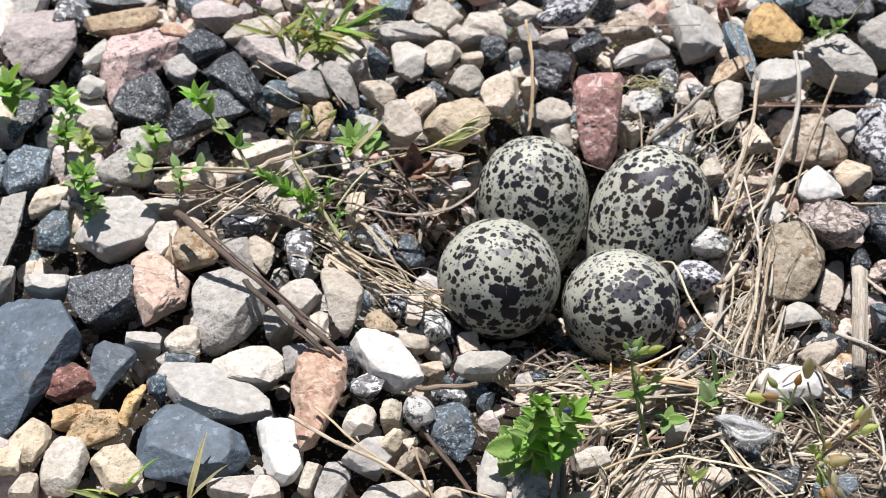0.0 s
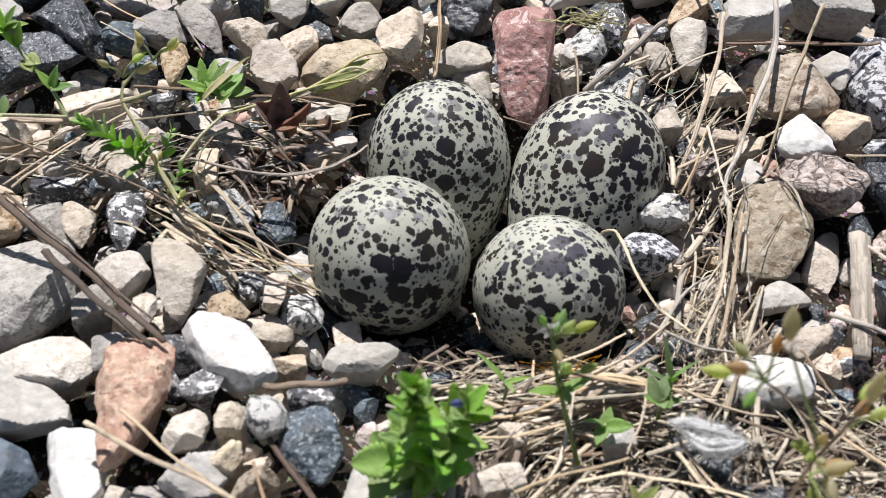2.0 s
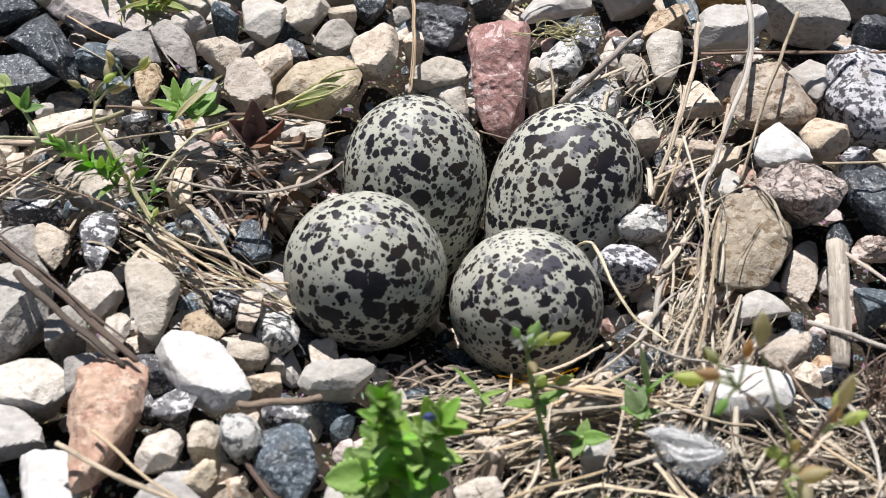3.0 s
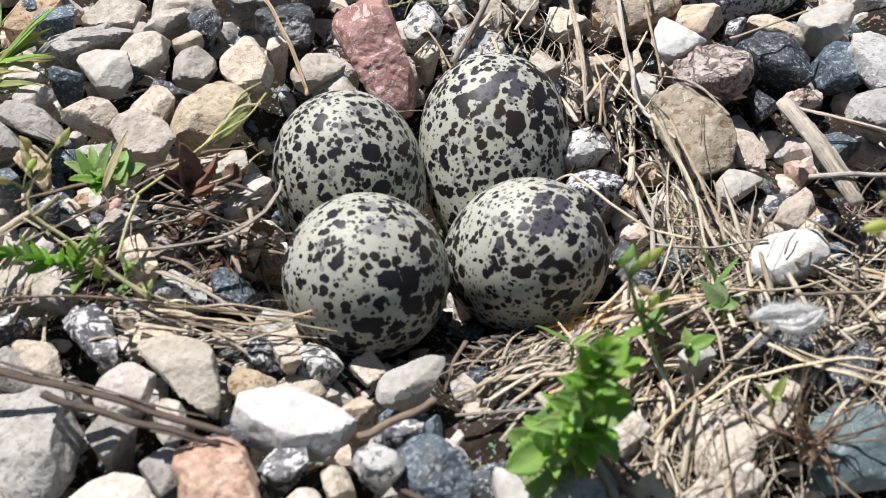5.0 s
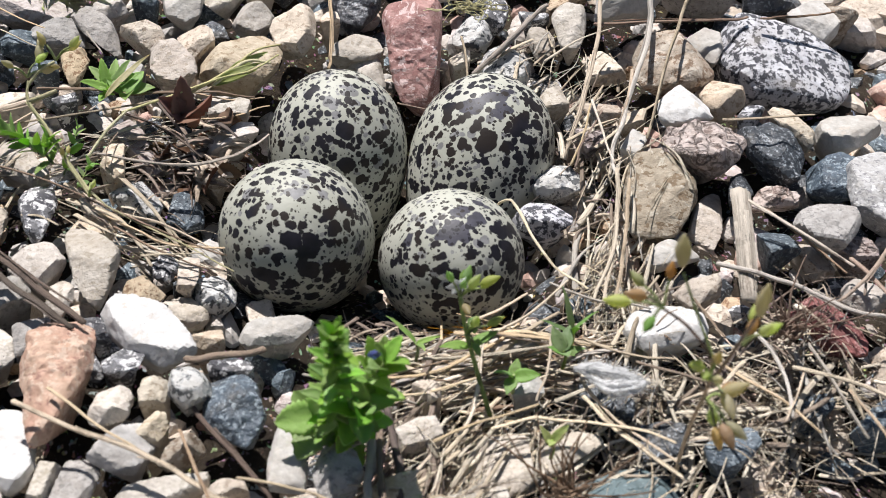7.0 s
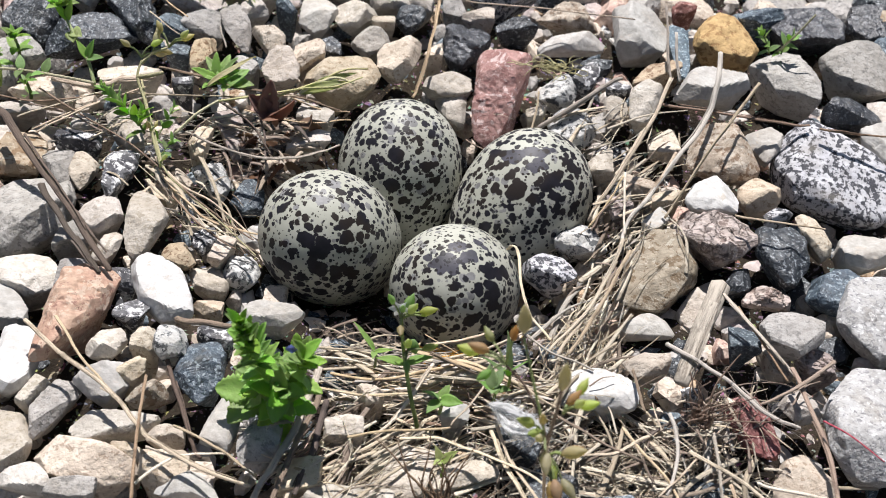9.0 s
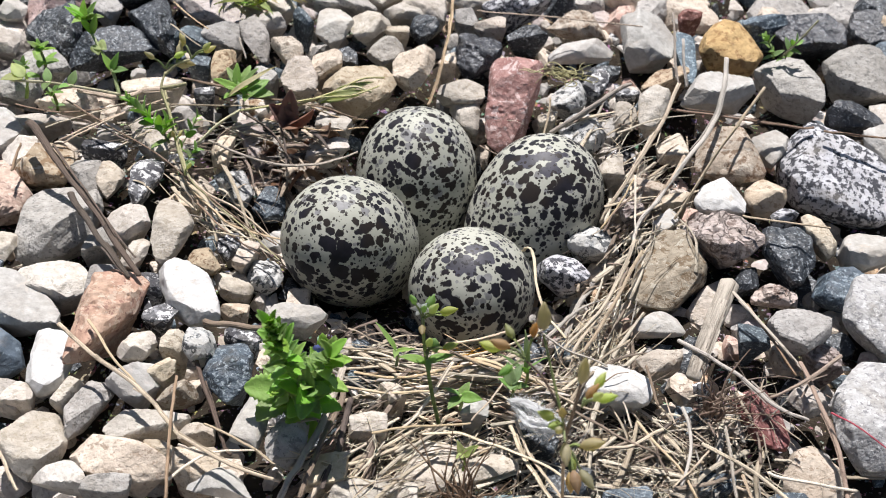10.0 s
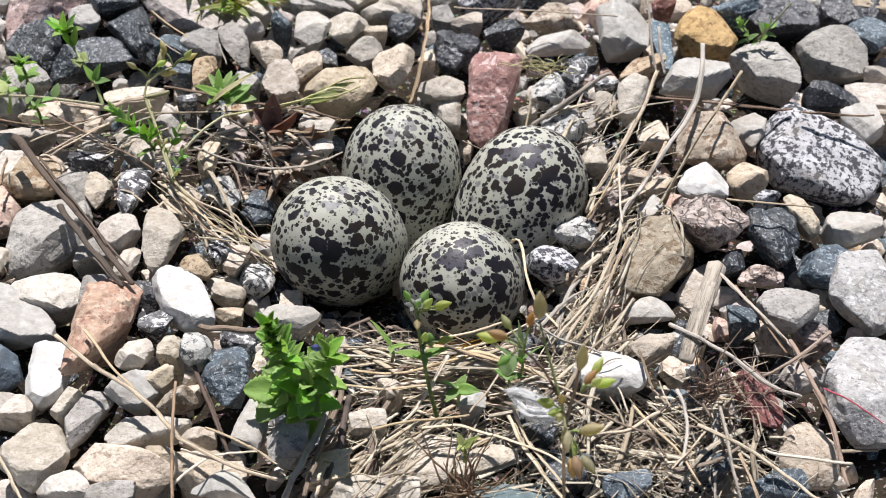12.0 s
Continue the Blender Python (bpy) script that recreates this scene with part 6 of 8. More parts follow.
stem("grey", 0.095, 0.06, 22, (5.32, 4.71, 1.20), (5.30, 3.87, 0.90), (5.17, 3.19, 0.60), (4.54, 1.82, 0.30), (4.03, 0.69, 0.10), (3.82, -0.06, 0.00))
stem("grey", 0.05, 0.045, 23, (4.11, 6.66, 0.80), (4.22, 5.56, 0.60), (4.39, 4.61, 0.40))
twig("brown", 0.07, 0.06, 24, (4.22, 3.64, 0.50), (5.35, 3.62, 0.50), (6.29, 3.58, 0.50), (7.25, 3.67, 0.40))
twig("brown", 0.05, 0.04, 25, (7.46, 3.53, 0.50), (8.16, 3.51, 0.50), (8.92, 3.56, 0.50))
stem("tan", 0.045, 0.035, 26, (5.89, 0.58, 0.50), (6.72, 0.58, 0.50), (7.56, 0.58, 0.50))
stem("tan", 0.04, 0.03, 27, (3.19, 0.49, -0.20), (3.51, 0.96, 0.10), (3.71, 1.54, 0.30))
stem("brown", 0.04, 0.03, 28, (3.27, 0.41, -0.20), (3.41, 0.72, -0.00), (3.87, 1.30, 0.30))
stem("pale", 0.04, 0.03, 29, (3.74, 1.52, 0.40), (3.82, 0.89, 0.20), (3.90, 0.19, -0.00))
stem("tan", 0.05, 0.03, 30, (4.69, 2.35, 0.40), (4.28, 1.29, 0.20), (3.94, 0.45, -0.00))
stem("pale", 0.06, 0.04, 31, (3.90, 0.00, 0.10), (3.75, -0.72, 0.00), (3.38, -2.05, -0.10), (3.03, -3.04, -0.10))
stem("pale", 0.05, 0.04, 32, (3.83, -0.55, 0.00), (3.47, -1.79, -0.05), (2.87, -2.99, -0.10))
stem("tan", 0.05, 0.04, 33, (4.05, -0.30, 0.10), (3.72, -1.50, -0.00), (3.45, -2.38, -0.05), (3.23, -2.94, -0.10))
stem("pale", 0.05, 0.04, 34, (1.75, -0.23, -0.40), (1.88, -0.53, 0.00), (2.02, -0.77, -0.00), (2.18, -1.49, -0.05), (2.42, -2.05, -0.15), (2.90, -2.60, -0.20))
twig("grey", 0.06, 0.05, 35, (5.81, -1.41, 0.40), (6.38, -2.16, 0.40), (7.15, -3.03, 0.30))
twig("brown", 0.05, 0.04, 36, (6.08, -1.63, 0.35), (6.65, -2.53, 0.30), (7.01, -3.09, 0.20))
twig("grey", 0.085, 0.06, 37, (4.90, -2.84, 0.40), (5.46, -3.22, 0.50), (6.06, -3.62, 0.50), (6.65, -4.15, 0.50), (7.24, -4.31, 0.40))
twig("brown", 0.07, 0.05, 38, (7.72, -2.95, 0.70), (7.14, -3.54, 0.60), (6.59, -3.91, 0.40))
twig("brown", 0.07, 0.05, 39, (7.07, -3.02, 0.50), (7.43, -4.05, 0.50), (7.75, -4.95, 0.40), (7.94, -6.05, 0.30))
stem("tan", 0.07, 0.06, 40, (5.50, -5.13, 0.40), (6.27, -5.56, 0.40), (6.91, -6.02, 0.40), (7.45, -6.54, 0.40))
stem("pale", 0.06, 0.05, 41, (6.55, -5.59, 0.40), (7.30, -5.64, 0.40), (8.04, -5.66, 0.40))
stem("grey", 0.06, 0.05, 42, (5.12, -4.38, 0.40), (5.26, -5.14, 0.40), (5.21, -6.08, 0.35))
stem("grey", 0.05, 0.04, 43, (5.83, -4.68, 0.40), (5.98, -5.54, 0.40), (6.18, -6.53, 0.30))
stem("tan", 0.05, 0.04, 44, (6.17, -5.64, 0.40), (6.36, -6.17, 0.35), (6.50, -6.58, 0.30))
stem("tan", 0.06, 0.05, 45, (-6.04, -4.74, 0.70), (-5.08, -5.41, 0.70), (-4.25, -5.83, 0.60), (-3.58, -6.36, 0.60), (-3.13, -6.72, 0.50), (-2.18, -7.04, 0.40), (-1.39, -7.12, 0.30))
stem("tan", 0.045, 0.035, 46, (-5.55, -4.55, 0.70), (-4.85, -5.31, 0.70), (-4.20, -5.84, 0.60))
twig("brown", 0.045, 0.05, 47, (-3.71, -5.30, 0.40), (-3.49, -6.16, 0.60), (-3.26, -7.03, 0.80), (-2.88, -8.30, 1.00))
stem("dark", 0.08, 0.06, 48, (-3.52, -4.76, 0.20), (-3.02, -5.65, 0.30), (-2.58, -6.42, 0.30), (-2.36, -6.71, 0.20))
stem("tan", 0.05, 0.04, 49, (-2.94, -6.24, 0.40), (-2.09, -6.57, 0.40), (-1.34, -6.94, 0.30))
stem("pale", 0.04, 0.03, 50, (-3.15, -7.48, 0.40), (-2.78, -6.96, 0.40), (-2.44, -6.77, 0.40), (-1.88, -6.66, 0.40))
stem("pale", 0.04, 0.03, 51, (-3.22, -6.77, 0.40), (-2.39, -6.97, 0.40), (-1.44, -7.15, 0.30))
twig("brown", 0.1, 0.09, 52, (-3.58, -3.98, 0.40), (-3.12, -3.96, 0.40), (-2.38, -3.94, 0.40))
stem("grey", 0.1, 0.08, 53, (-0.98, -4.27, -0.00), (-1.00, -5.64, 0.20), (-1.16, -6.85, 0.30), (-1.30, -7.58, 0.30))
stem("brown", 0.09, 0.07, 54, (-0.78, -4.78, 0.00), (-0.92, -6.13, 0.20), (-1.00, -7.42, 0.30))
twig("dark", 0.08, 0.06, 55, (-0.66, -4.90, 0.00), (-0.63, -6.14, 0.10), (-0.69, -7.07, 0.20))
stem("pale", 0.05, 0.04, 56, (0.78, -5.68, 0.30), (1.38, -5.69, 0.40), (1.97, -5.80, 0.40), (2.87, -6.06, 0.40), (3.37, -6.28, 0.30))
stem("pale", 0.055, 0.04, 57, (2.21, -5.25, 0.30), (2.52, -5.90, 0.30), (3.01, -6.64, 0.40), (3.33, -7.06, 0.40))
stem("pale", 0.05, 0.035, 58, (0.91, -3.75, 0.00), (0.77, -4.54, 0.10), (0.57, -5.24, 0.20), (0.29, -5.73, 0.20))
stem("tan", 0.05, 0.035, 59, (-0.79, -4.22, -0.10), (0.06, -4.30, 0.00), (0.93, -3.89, 0.00), (1.60, -3.36, -0.10))
stem("tan", 0.05, 0.04, 60, (-0.91, -4.67, 0.00), (-0.09, -4.67, 0.00), (0.80, -4.45, 0.00))
stem("pale", 0.04, 0.03, 61, (2.01, -3.84, 0.10), (1.79, -4.63, 0.20), (1.51, -5.19, 0.20))
stem("pale", 0.05, 0.04, 62, (2.24, -5.05, 0.30), (2.66, -5.92, 0.35), (3.36, -6.83, 0.40))
stem("tan", 0.045, 0.035, 63, (-0.09, -5.78, 0.20), (0.67, -5.57, 0.30), (1.53, -5.34, 0.30))
stem("grey", 0.05, 0.04, 64, (2.24, -2.49, -0.10), (2.93, -3.07, 0.00), (3.67, -3.35, 0.10))
stem("tan", 0.05, 0.04, 65, (2.49, -3.99, 0.10), (3.13, -4.46, 0.20), (3.74, -4.67, 0.30))
stem("brown", 0.045, 0.04, 66, (4.38, -3.36, 0.20), (4.55, -3.88, 0.20), (4.67, -4.27, 0.20))
stem("tan", 0.045, 0.03, 67, (0.74, -3.26, -0.10), (1.44, -2.95, -0.10), (1.84, -2.68, -0.10))
stem("pale", 0.05, 0.04, 68, (-0.00, -3.91, -0.10), (1.05, -4.01, 0.00), (2.08, -4.04, 0.10))
stem("pale", 0.045, 0.03, 69, (1.20, -3.57, 0.00), (1.79, -3.22, 0.00), (2.56, -2.54, -0.00))
stem("tan", 0.05, 0.04, 70, (4.78, -4.86, 0.30), (4.26, -5.31, 0.30), (3.69, -5.50, 0.30))
stem("brown", 0.05, 0.04, 71, (3.14, -4.68, 0.30), (3.96, -5.09, 0.30), (4.75, -5.43, 0.30))
stem("pale", 0.04, 0.03, 72, (5.60, -5.22, 0.40), (5.32, -5.75, 0.40), (5.05, -6.14, 0.40))
stem("tan", 0.045, 0.035, 73, (4.34, -4.79, 0.30), (5.14, -5.69, 0.30), (5.53, -6.36, 0.30))
stem("brown", 0.04, 0.03, 74, (0.38, 2.90, -0.50), (0.66, 2.63, -0.40), (0.92, 2.51, -0.40))
stem("tan", 0.045, 0.04, 75, (1.68, 2.70, -0.20), (1.73, 3.32, 0.00), (1.73, 3.95, 0.20))
stem("brown", 0.05, 0.03, 76, (-8.57, -0.69, 0.40), (-8.69, -0.18, 0.40), (-8.73, 0.17, 0.40))
stem("tan", 0.045, 0.035, 77, (-7.89, 0.37, 0.40), (-7.32, 0.74, 0.60), (-6.61, 1.37, 0.70))
stem("tan", 0.04, 0.03, 78, (-8.06, 0.54, 0.30), (-7.11, 1.24, 0.50), (-6.16, 2.06, 0.50))
stem("brown", 0.04, 0.03, 79, (-9.06, 1.21, 0.40), (-7.60, 1.09, 0.40), (-6.61, 0.66, 0.40))
stem("tan", 0.035, 0.03, 80, (-0.31, 6.64, 0.30), (1.02, 6.44, 0.50), (3.44, 6.32, 0.60))
stem("grey", 0.04, 0.03, 81, (-5.32, 4.48, 0.40), (-5.00, 3.92, 0.30))
stem("tan", 0.035, 0.03, 82, (-7.09, 5.29, 0.60), (-6.11, 4.68, 0.40))
stem("pale", 0.03, 0.025, 83, (-6.86, 4.48, 0.60), (-6.09, 4.03, 0.40))
stem("grey", 0.05, 0.04, 84, (4.37, 5.66, 0.90), (4.45, 5.01, 0.60), (4.56, 4.65, 0.40))
stem("tan", 0.05, 0.04, 85, (-6.31, -7.22, 0.40), (-5.87, -7.77, 0.40), (-5.53, -8.19, 0.40))

litter("straw_mat", "tangled mat of short broken pale straw", ("pale", "tan", "pale", "brown", "grey", "pale", "tan"), (
    (1.3, -3.9, 1.9, 0.6, 4, 16, 210, 1.9, 0.06, 0.14),
    (2.2, -4.2, 2.4, 1.0, 10, 50, 150, 1.5, 0.04, 0.02),
    (4.6, -4.6, 1.9, 1.3, 30, 60, 150, 1.7, 0.04, 0.02),
    (0.6, -5.6, 1.4, 1.1, 50, 40, 120, 1.6, 0.04, 0.02),
    (3.5, -2.6, 0.6, 1.9, 66, 20, 150, 1.9, 0.06, 0.12),
    (4.0, -5.3, 2.2, 1.2, 20, 50, 190, 1.9, 0.06, 0.2),
    (0.7, -5.9, 1.3, 1.1, 50, 22, 200, 1.8, 0.06, 0.15),
    (6.3, -5.2, 1.2, 1.2, -30, 50, 70, 2.0, 0.055, 0.25),
    (4.1, 1.6, 0.6, 1.9, 62, 24, 90, 2.0, 0.055, 0.2),
    (3.0, 3.4, 0.9, 0.9, 50, 40, 40, 1.4, 0.05, 0.15),
    (-4.3, -0.4, 1.2, 0.6, -34, 14, 44, 2.2, 0.06, 0.15),
    (-4.2, 2.2, 1.3, 0.4, 8, 18, 30, 2.0, 0.05, 0.3),
    (-6.8, 1.4, 1.5, 0.5, 12, 25, 30, 2.2, 0.05, 0.25),
    (0.0, -2.95, 0.9, 0.4, 6, 18, 60, 1.4, 0.055, 0.1),
), 71, 290)
litter("plant_debris", "dark crumbled twigs and dead root threads", ("brown", "dark", "brown", "tan"), (
    (-3.4, 1.6, 0.9, 0.8, -50, 50, 170, 1.0, 0.09, 0.2),
    (4.4, -5.4, 2.2, 1.2, 0, 80, 90, 1.0, 0.05, 0.1),
    (3.6, 1.2, 0.8, 1.6, 50, 60, 40, 1.0, 0.05, 0.1),
    (-0.5, -5.9, 0.45, 1.2, 62, 14, 36, 1.9, 0.09, 0.25),
    (1.0, -3.3, 1.6, 0.5, 10, 60, 40, 0.9, 0.05, 0.05),
    (-0.5, -2.3, 1.3, 0.5, 10, 60, 60, 0.8, 0.05, 0.05),
    (5.7, -4.0, 0.9, 0.9, 75, 55, 100, 1.4, 0.035, 0.35),
), 72)
litter("root_threads", "wiry orange root threads under an egg", ("orange", "tan"), (
    (0.9, -2.75, 0.5, 0.25, 8, 40, 36, 0.9, 0.014, 0.12),
), 74)
litter("root_threads", "hair-thin pale root threads in a tangle", ("tan", "pale", "brown"), (
    (3.4, -2.6, 0.6, 1.3, 60, 70, 200, 1.0, 0.018, 0.3),
    (5.0, -5.2, 2.0, 1.4, 20, 90, 220, 1.2, 0.018, 0.3),
    (0.8, -6.2, 1.4, 1.2, 40, 60, 160, 1.3, 0.018, 0.3),
    (-3.6, 1.2, 1.2, 0.9, -20, 80, 40, 0.9, 0.014, 0.25),
), 73)


def wood_chip(points, half, seed, words):
    """A flat splinter of grey weathered wood, grooved along its length."""
    rng = np.random.default_rng(seed)
    path = smooth_path(points, 8)
    parts = [tube(path * CM, half * CM, half * 0.8 * CM, rng, 14, 0.45, 0.06)]
    run = (path[-1] - path[0]) / np.linalg.norm(path[-1] - path[0])
    side = np.cross(run, (0, 0, 1))
    for s in rng.uniform(-0.95, 0.95, 30):
        i = int(rng.integers(0, len(path) - 7))
        j = int(rng.integers(i + 5, len(path)))
        at = path[i:j] + side * half * s + (0, 0, half * 0.43 * math.sqrt(1 - s * s))
        parts.append(tube(at * CM, half * rng.uniform(0.06, 0.17) * CM, half * 0.04 * CM, rng, 5, 0.7))
    ob = new("wood_chip", tube_mesh("wood_chip", parts, [FIBRE["grey"]]))
    tagged(ob, words, "wood")


wood_chip([(5.75, -1.15, 0.35), (5.5, -2.3, 0.4), (5.22, -3.6, 0.3)], 0.2, 3, "grey weathered wood splinter lying beside straw")


# ---- green plants ----
def leaf_material(name, top, tip, rough=0.5, glow=(1.15, 1.2, 0.65)):
    """Living leaf: lit through from behind, paler veins, uneven green."""
    m = Nodes(name, rough, 0.4)
    co = m.coords()
    colour = m.mix(m.noise(co, 400, 4), top, tip)
    colour = m.vary(colour, 0.015, 0.25, 0.2)
    m.done(colour, m.noise(co, 1400, 4), 0.5, 0.0004)
    out = m.t.nodes["Material Output"]
    thin = m.n("ShaderNodeBsdfTranslucent")
    m.link(m.mix(1.0, colour, glow, "MULTIPLY"), thin.inputs[0])
    both = m.n("ShaderNodeMixShader")
    both.inputs[0].default_value = 0.5
    m.link(m.bsdf.outputs[0], both.inputs[1])
    m.link(thin.outputs[0], both.inputs[2])
    m.link(both.outputs[0], out.inputs["Surface"])
    return m.mat


LEAF = {
    "fresh": leaf_material("fresh_leaf", (0.29, 0.47, 0.115), (0.42, 0.60, 0.20)),
    "mid": leaf_material("mid_green_leaf", (0.25, 0.40, 0.13), (0.36, 0.50, 0.20)),
    "lime": leaf_material("yellow_green_leaf", (0.43, 0.50, 0.19), (0.54, 0.57, 0.26)),
    "rust": leaf_material("rusty_leaf", (0.60, 0.37, 0.16), (0.54, 0.42, 0.22)),
    "husk": leaf_material("dry_seed_husk", (0.60, 0.52, 0.34), (0.52, 0.47, 0.28)),
    "dead": leaf_material("dead_brown_leaf", (0.16, 0.095, 0.06), (0.25, 0.16, 0.10), 0.8, (0.9, 0.8, 0.7)),
    "russet": leaf_material("russet_dead_leaf", (0.27, 0.155, 0.115), (0.40, 0.25, 0.19), 0.8, (0.9, 0.75, 0.65)),
    "white": leaf_material("white_petal", (0.86, 0.86, 0.85), (0.90, 0.90, 0.89), 0.6, (1.0, 1.0, 1.0)),
    "blue": leaf_material("blue_petal", (0.24, 0.28, 0.66), (0.34, 0.38, 0.76), 0.5, (1.0, 1.0, 1.0)),
}
LEAF_MESHES = {}


def leaf_mesh(kind, tone, length, width, teeth, cup):
    """A leaf along +y, its face up: pointed oval outline, scalloped edge, channelled along the midrib, drooping at the tip."""
    key = (kind, tone, length, width)
    if key in LEAF_MESHES:
        return LEAF_MESHES[key]
    rows, cols = 15, 7
    v, f = [], []
    for i in range(rows):
        t = i / (rows - 1)
        half = width / 2 * math.sin(math.pi * min(1, 0.04 + 0.96 * t) ** 0.75) ** (0.6 if teeth else 0.85) if 0 < t < 1 else width * 0.03
        half *= 1 + (0.2 if teeth and i % 2 else 0.0)
        for j in range(cols):
            s = 2 * j / (cols - 1) - 1
            z = cup * abs(s) ** 1.3 * half + 0.10 * length * t - 0.24 * length * t**2 + 0.012 * length * math.sin(9 * t) * abs(s)
            v.append((half * s, length * t, z))
    for i in range(rows - 1):
        for j in range(cols - 1):
            a = i * cols + j
            f.append((a, a + 1, a + cols + 1, a + cols))
    back = len(v)
    v += [(x, y, z - 0.025 * width) for x, y, z in v]
    f += [tuple(back + q for q in reversed(p)) for p in f]
    edge = [j for j in range(cols)] + [i * cols + cols - 1 for i in range(1, rows)]
    edge += [(rows - 1) * cols + j for j in range(cols - 2, -1, -1)] + [i * cols for i in range(rows - 2, 0, -1)]
    for a, b in zip(edge, edge[1:] + edge[:1]):
        f.append((a, back + a, back + b, b))
    LEAF_MESHES[key] = mesh_of(kind, np.array(v) * CM, f, LEAF[tone])
    return LEAF_MESHES[key]


def put(name, mesh, parent, at, way, up, roll=0.0, size=1.0):
    """A leaf, petal or bud as a part: at a place, growing along way, its face towards up."""
    ob = new(name, mesh)
    y = Vector(way).normalized()
    x = y.cross(Vector(up))
    x = x.normalized() if x.length > 1e-4 else Vector((1, 0, 0))
    z = x.cross(y)
    m = Matrix((x, y, z)).transposed().to_4x4() @ Matrix.Rotation(roll, 4, "Y") @ Matrix.Scale(size, 4)
    ob.parent = parent
    ob.matrix_local = Matrix.Translation(Vector(at) * CM - parent.location) @ m
    return ob


def plant(name, words, x, y, z):
    root = new(name)
    root.location = Vector((x, y, z)) * CM
    return tagged(root, words, "plant")


def stem_part(parent, points, r0, r1, tone, seed):
    rng = np.random.default_rng(seed)
    path = smooth_path(points, 7)
    ob = new("stem", tube_mesh("stem", [tube(path * CM - np.array(parent.location), r0 * CM, r1 * CM, rng, 7, 0.95, 0.05)], [FIBRE[tone]]))
    ob.parent = parent
    return path


def leafy_shoot(parent, points, nodes, big, small, tone, seed, teeth=True, first=0.12, open_low=75, open_high=28, broad=0.62, whorl=2):
    """Leaves in crossed pairs up a stem, spreading below and closing to a bud at the tip."""
    rng = np.random.default_rng(seed)
    path = stem_part(parent, points, 0.06 * big, 0.035 * big, "green", seed)
    turn = rng.uniform(0, 6.28)
    for k in range(nodes):
        t = first + (1 - first) * (k / max(1, nodes - 1)) ** 0.8
        i = min(len(path) - 2, int(t * (len(path) - 1)))
        at, run = path[i] + (path[i + 1] - path[i]) * (t * (len(path) - 1) - i), Vector(path[i + 1] - path[i]).normalized()
        length = big + (small - big) * t
        lean = radians(open_low + (open_high - open_low) * t)
        a = run.orthogonal().normalized()
        for s in range(whorl):
            ang = turn + k * 1.57 + s * 2 * math.pi / whorl + rng.normal() * 0.25
            out = Matrix.Rotation(ang, 3, run) @ a
            way = run * math.cos(lean) + out * math.sin(lean) + Vector(rng.normal(size=3) * 0.12)
            mesh = leaf_mesh("leaf", tone, round(0.1 * round(length * 10), 1), round(broad * 0.1 * round(length * 10), 2), teeth, 0.28)
            put("leaf", mesh, parent, at, way, run + Vector((0, 0, 0.3)), rng.normal() * 0.25, rng.uniform(0.85, 1.15))


def bud_mesh(tone, length, width):
    key = ("bud", tone, length, width)
    if key not in LEAF_MESHES:
        u = np.linspace(0, 1, 12)
        ang = np.linspace(0, 2 * np.pi, 10, endpoint=False)
        r = width / 2 * np.sin(np.pi * np.clip(u, 0.02, 0.97) ** 0.8) ** 0.8
        ribs = 1 + 0.10 * np.cos(5 * ang)
        v = np.stack([r[:, None] * np.cos(ang) * ribs, np.repeat(u[:, None] * length, 10, 1), r[:, None] * np.sin(ang) * ribs], -1).reshape(-1, 3)
        f = [(i * 10 + j, i * 10 + (j + 1) % 10, i * 10 + 10 + (j + 1) % 10, i * 10 + 10 + j) for i in range(11) for j in range(10)]
        f += [tuple(range(9, -1, -1)), tuple(range(110, 120))]
        LEAF_MESHES[key] = mesh_of("bud", v * CM, f, LEAF[tone])
    return LEAF_MESHES[key]


def bud_spray(parent, at, way, count, tones, size, seed, flower=False):
    """Sepal-wrapped buds nodding on short stalks from one point."""
    rng = np.random.default_rng(seed)
    for k in range(count):
        out = (Vector(way).normalized() * 0.9 + Vector(rng.normal(size=3) * 0.6)).normalized()
        far = np.array(at) + np.array(out) * rng.uniform(0.15, 0.5) * size * 2.2
        stem_part(parent, [at, (np.array(at) + far) / 2 + (0, 0, 0.05), far], 0.022, 0.018, "green", seed + k)
        tone = tones[int(rng.integers(len(tones)))]
        nod = out + Vector((0, 0, rng.uniform(-0.6, 0.5)))
        put("bud", bud_mesh(tone, round(size * 0.8, 2), round(size * 0.36, 2)), parent, far, nod, (0.2, 0.1, 1), 0, rng.uniform(0.8, 1.2))
    if flower:
        for k in range(6):
            ang = k * 1.05
            out = Vector((math.cos(ang), -0.25, math.sin(ang)))
            put("petal", leaf_mesh("petal", "white", 0.2, 0.1, False, 0.2), parent, np.array(at) + np.array(Vector(way).normalized()) * size * 0.7, out, (0, -1, 0.4))


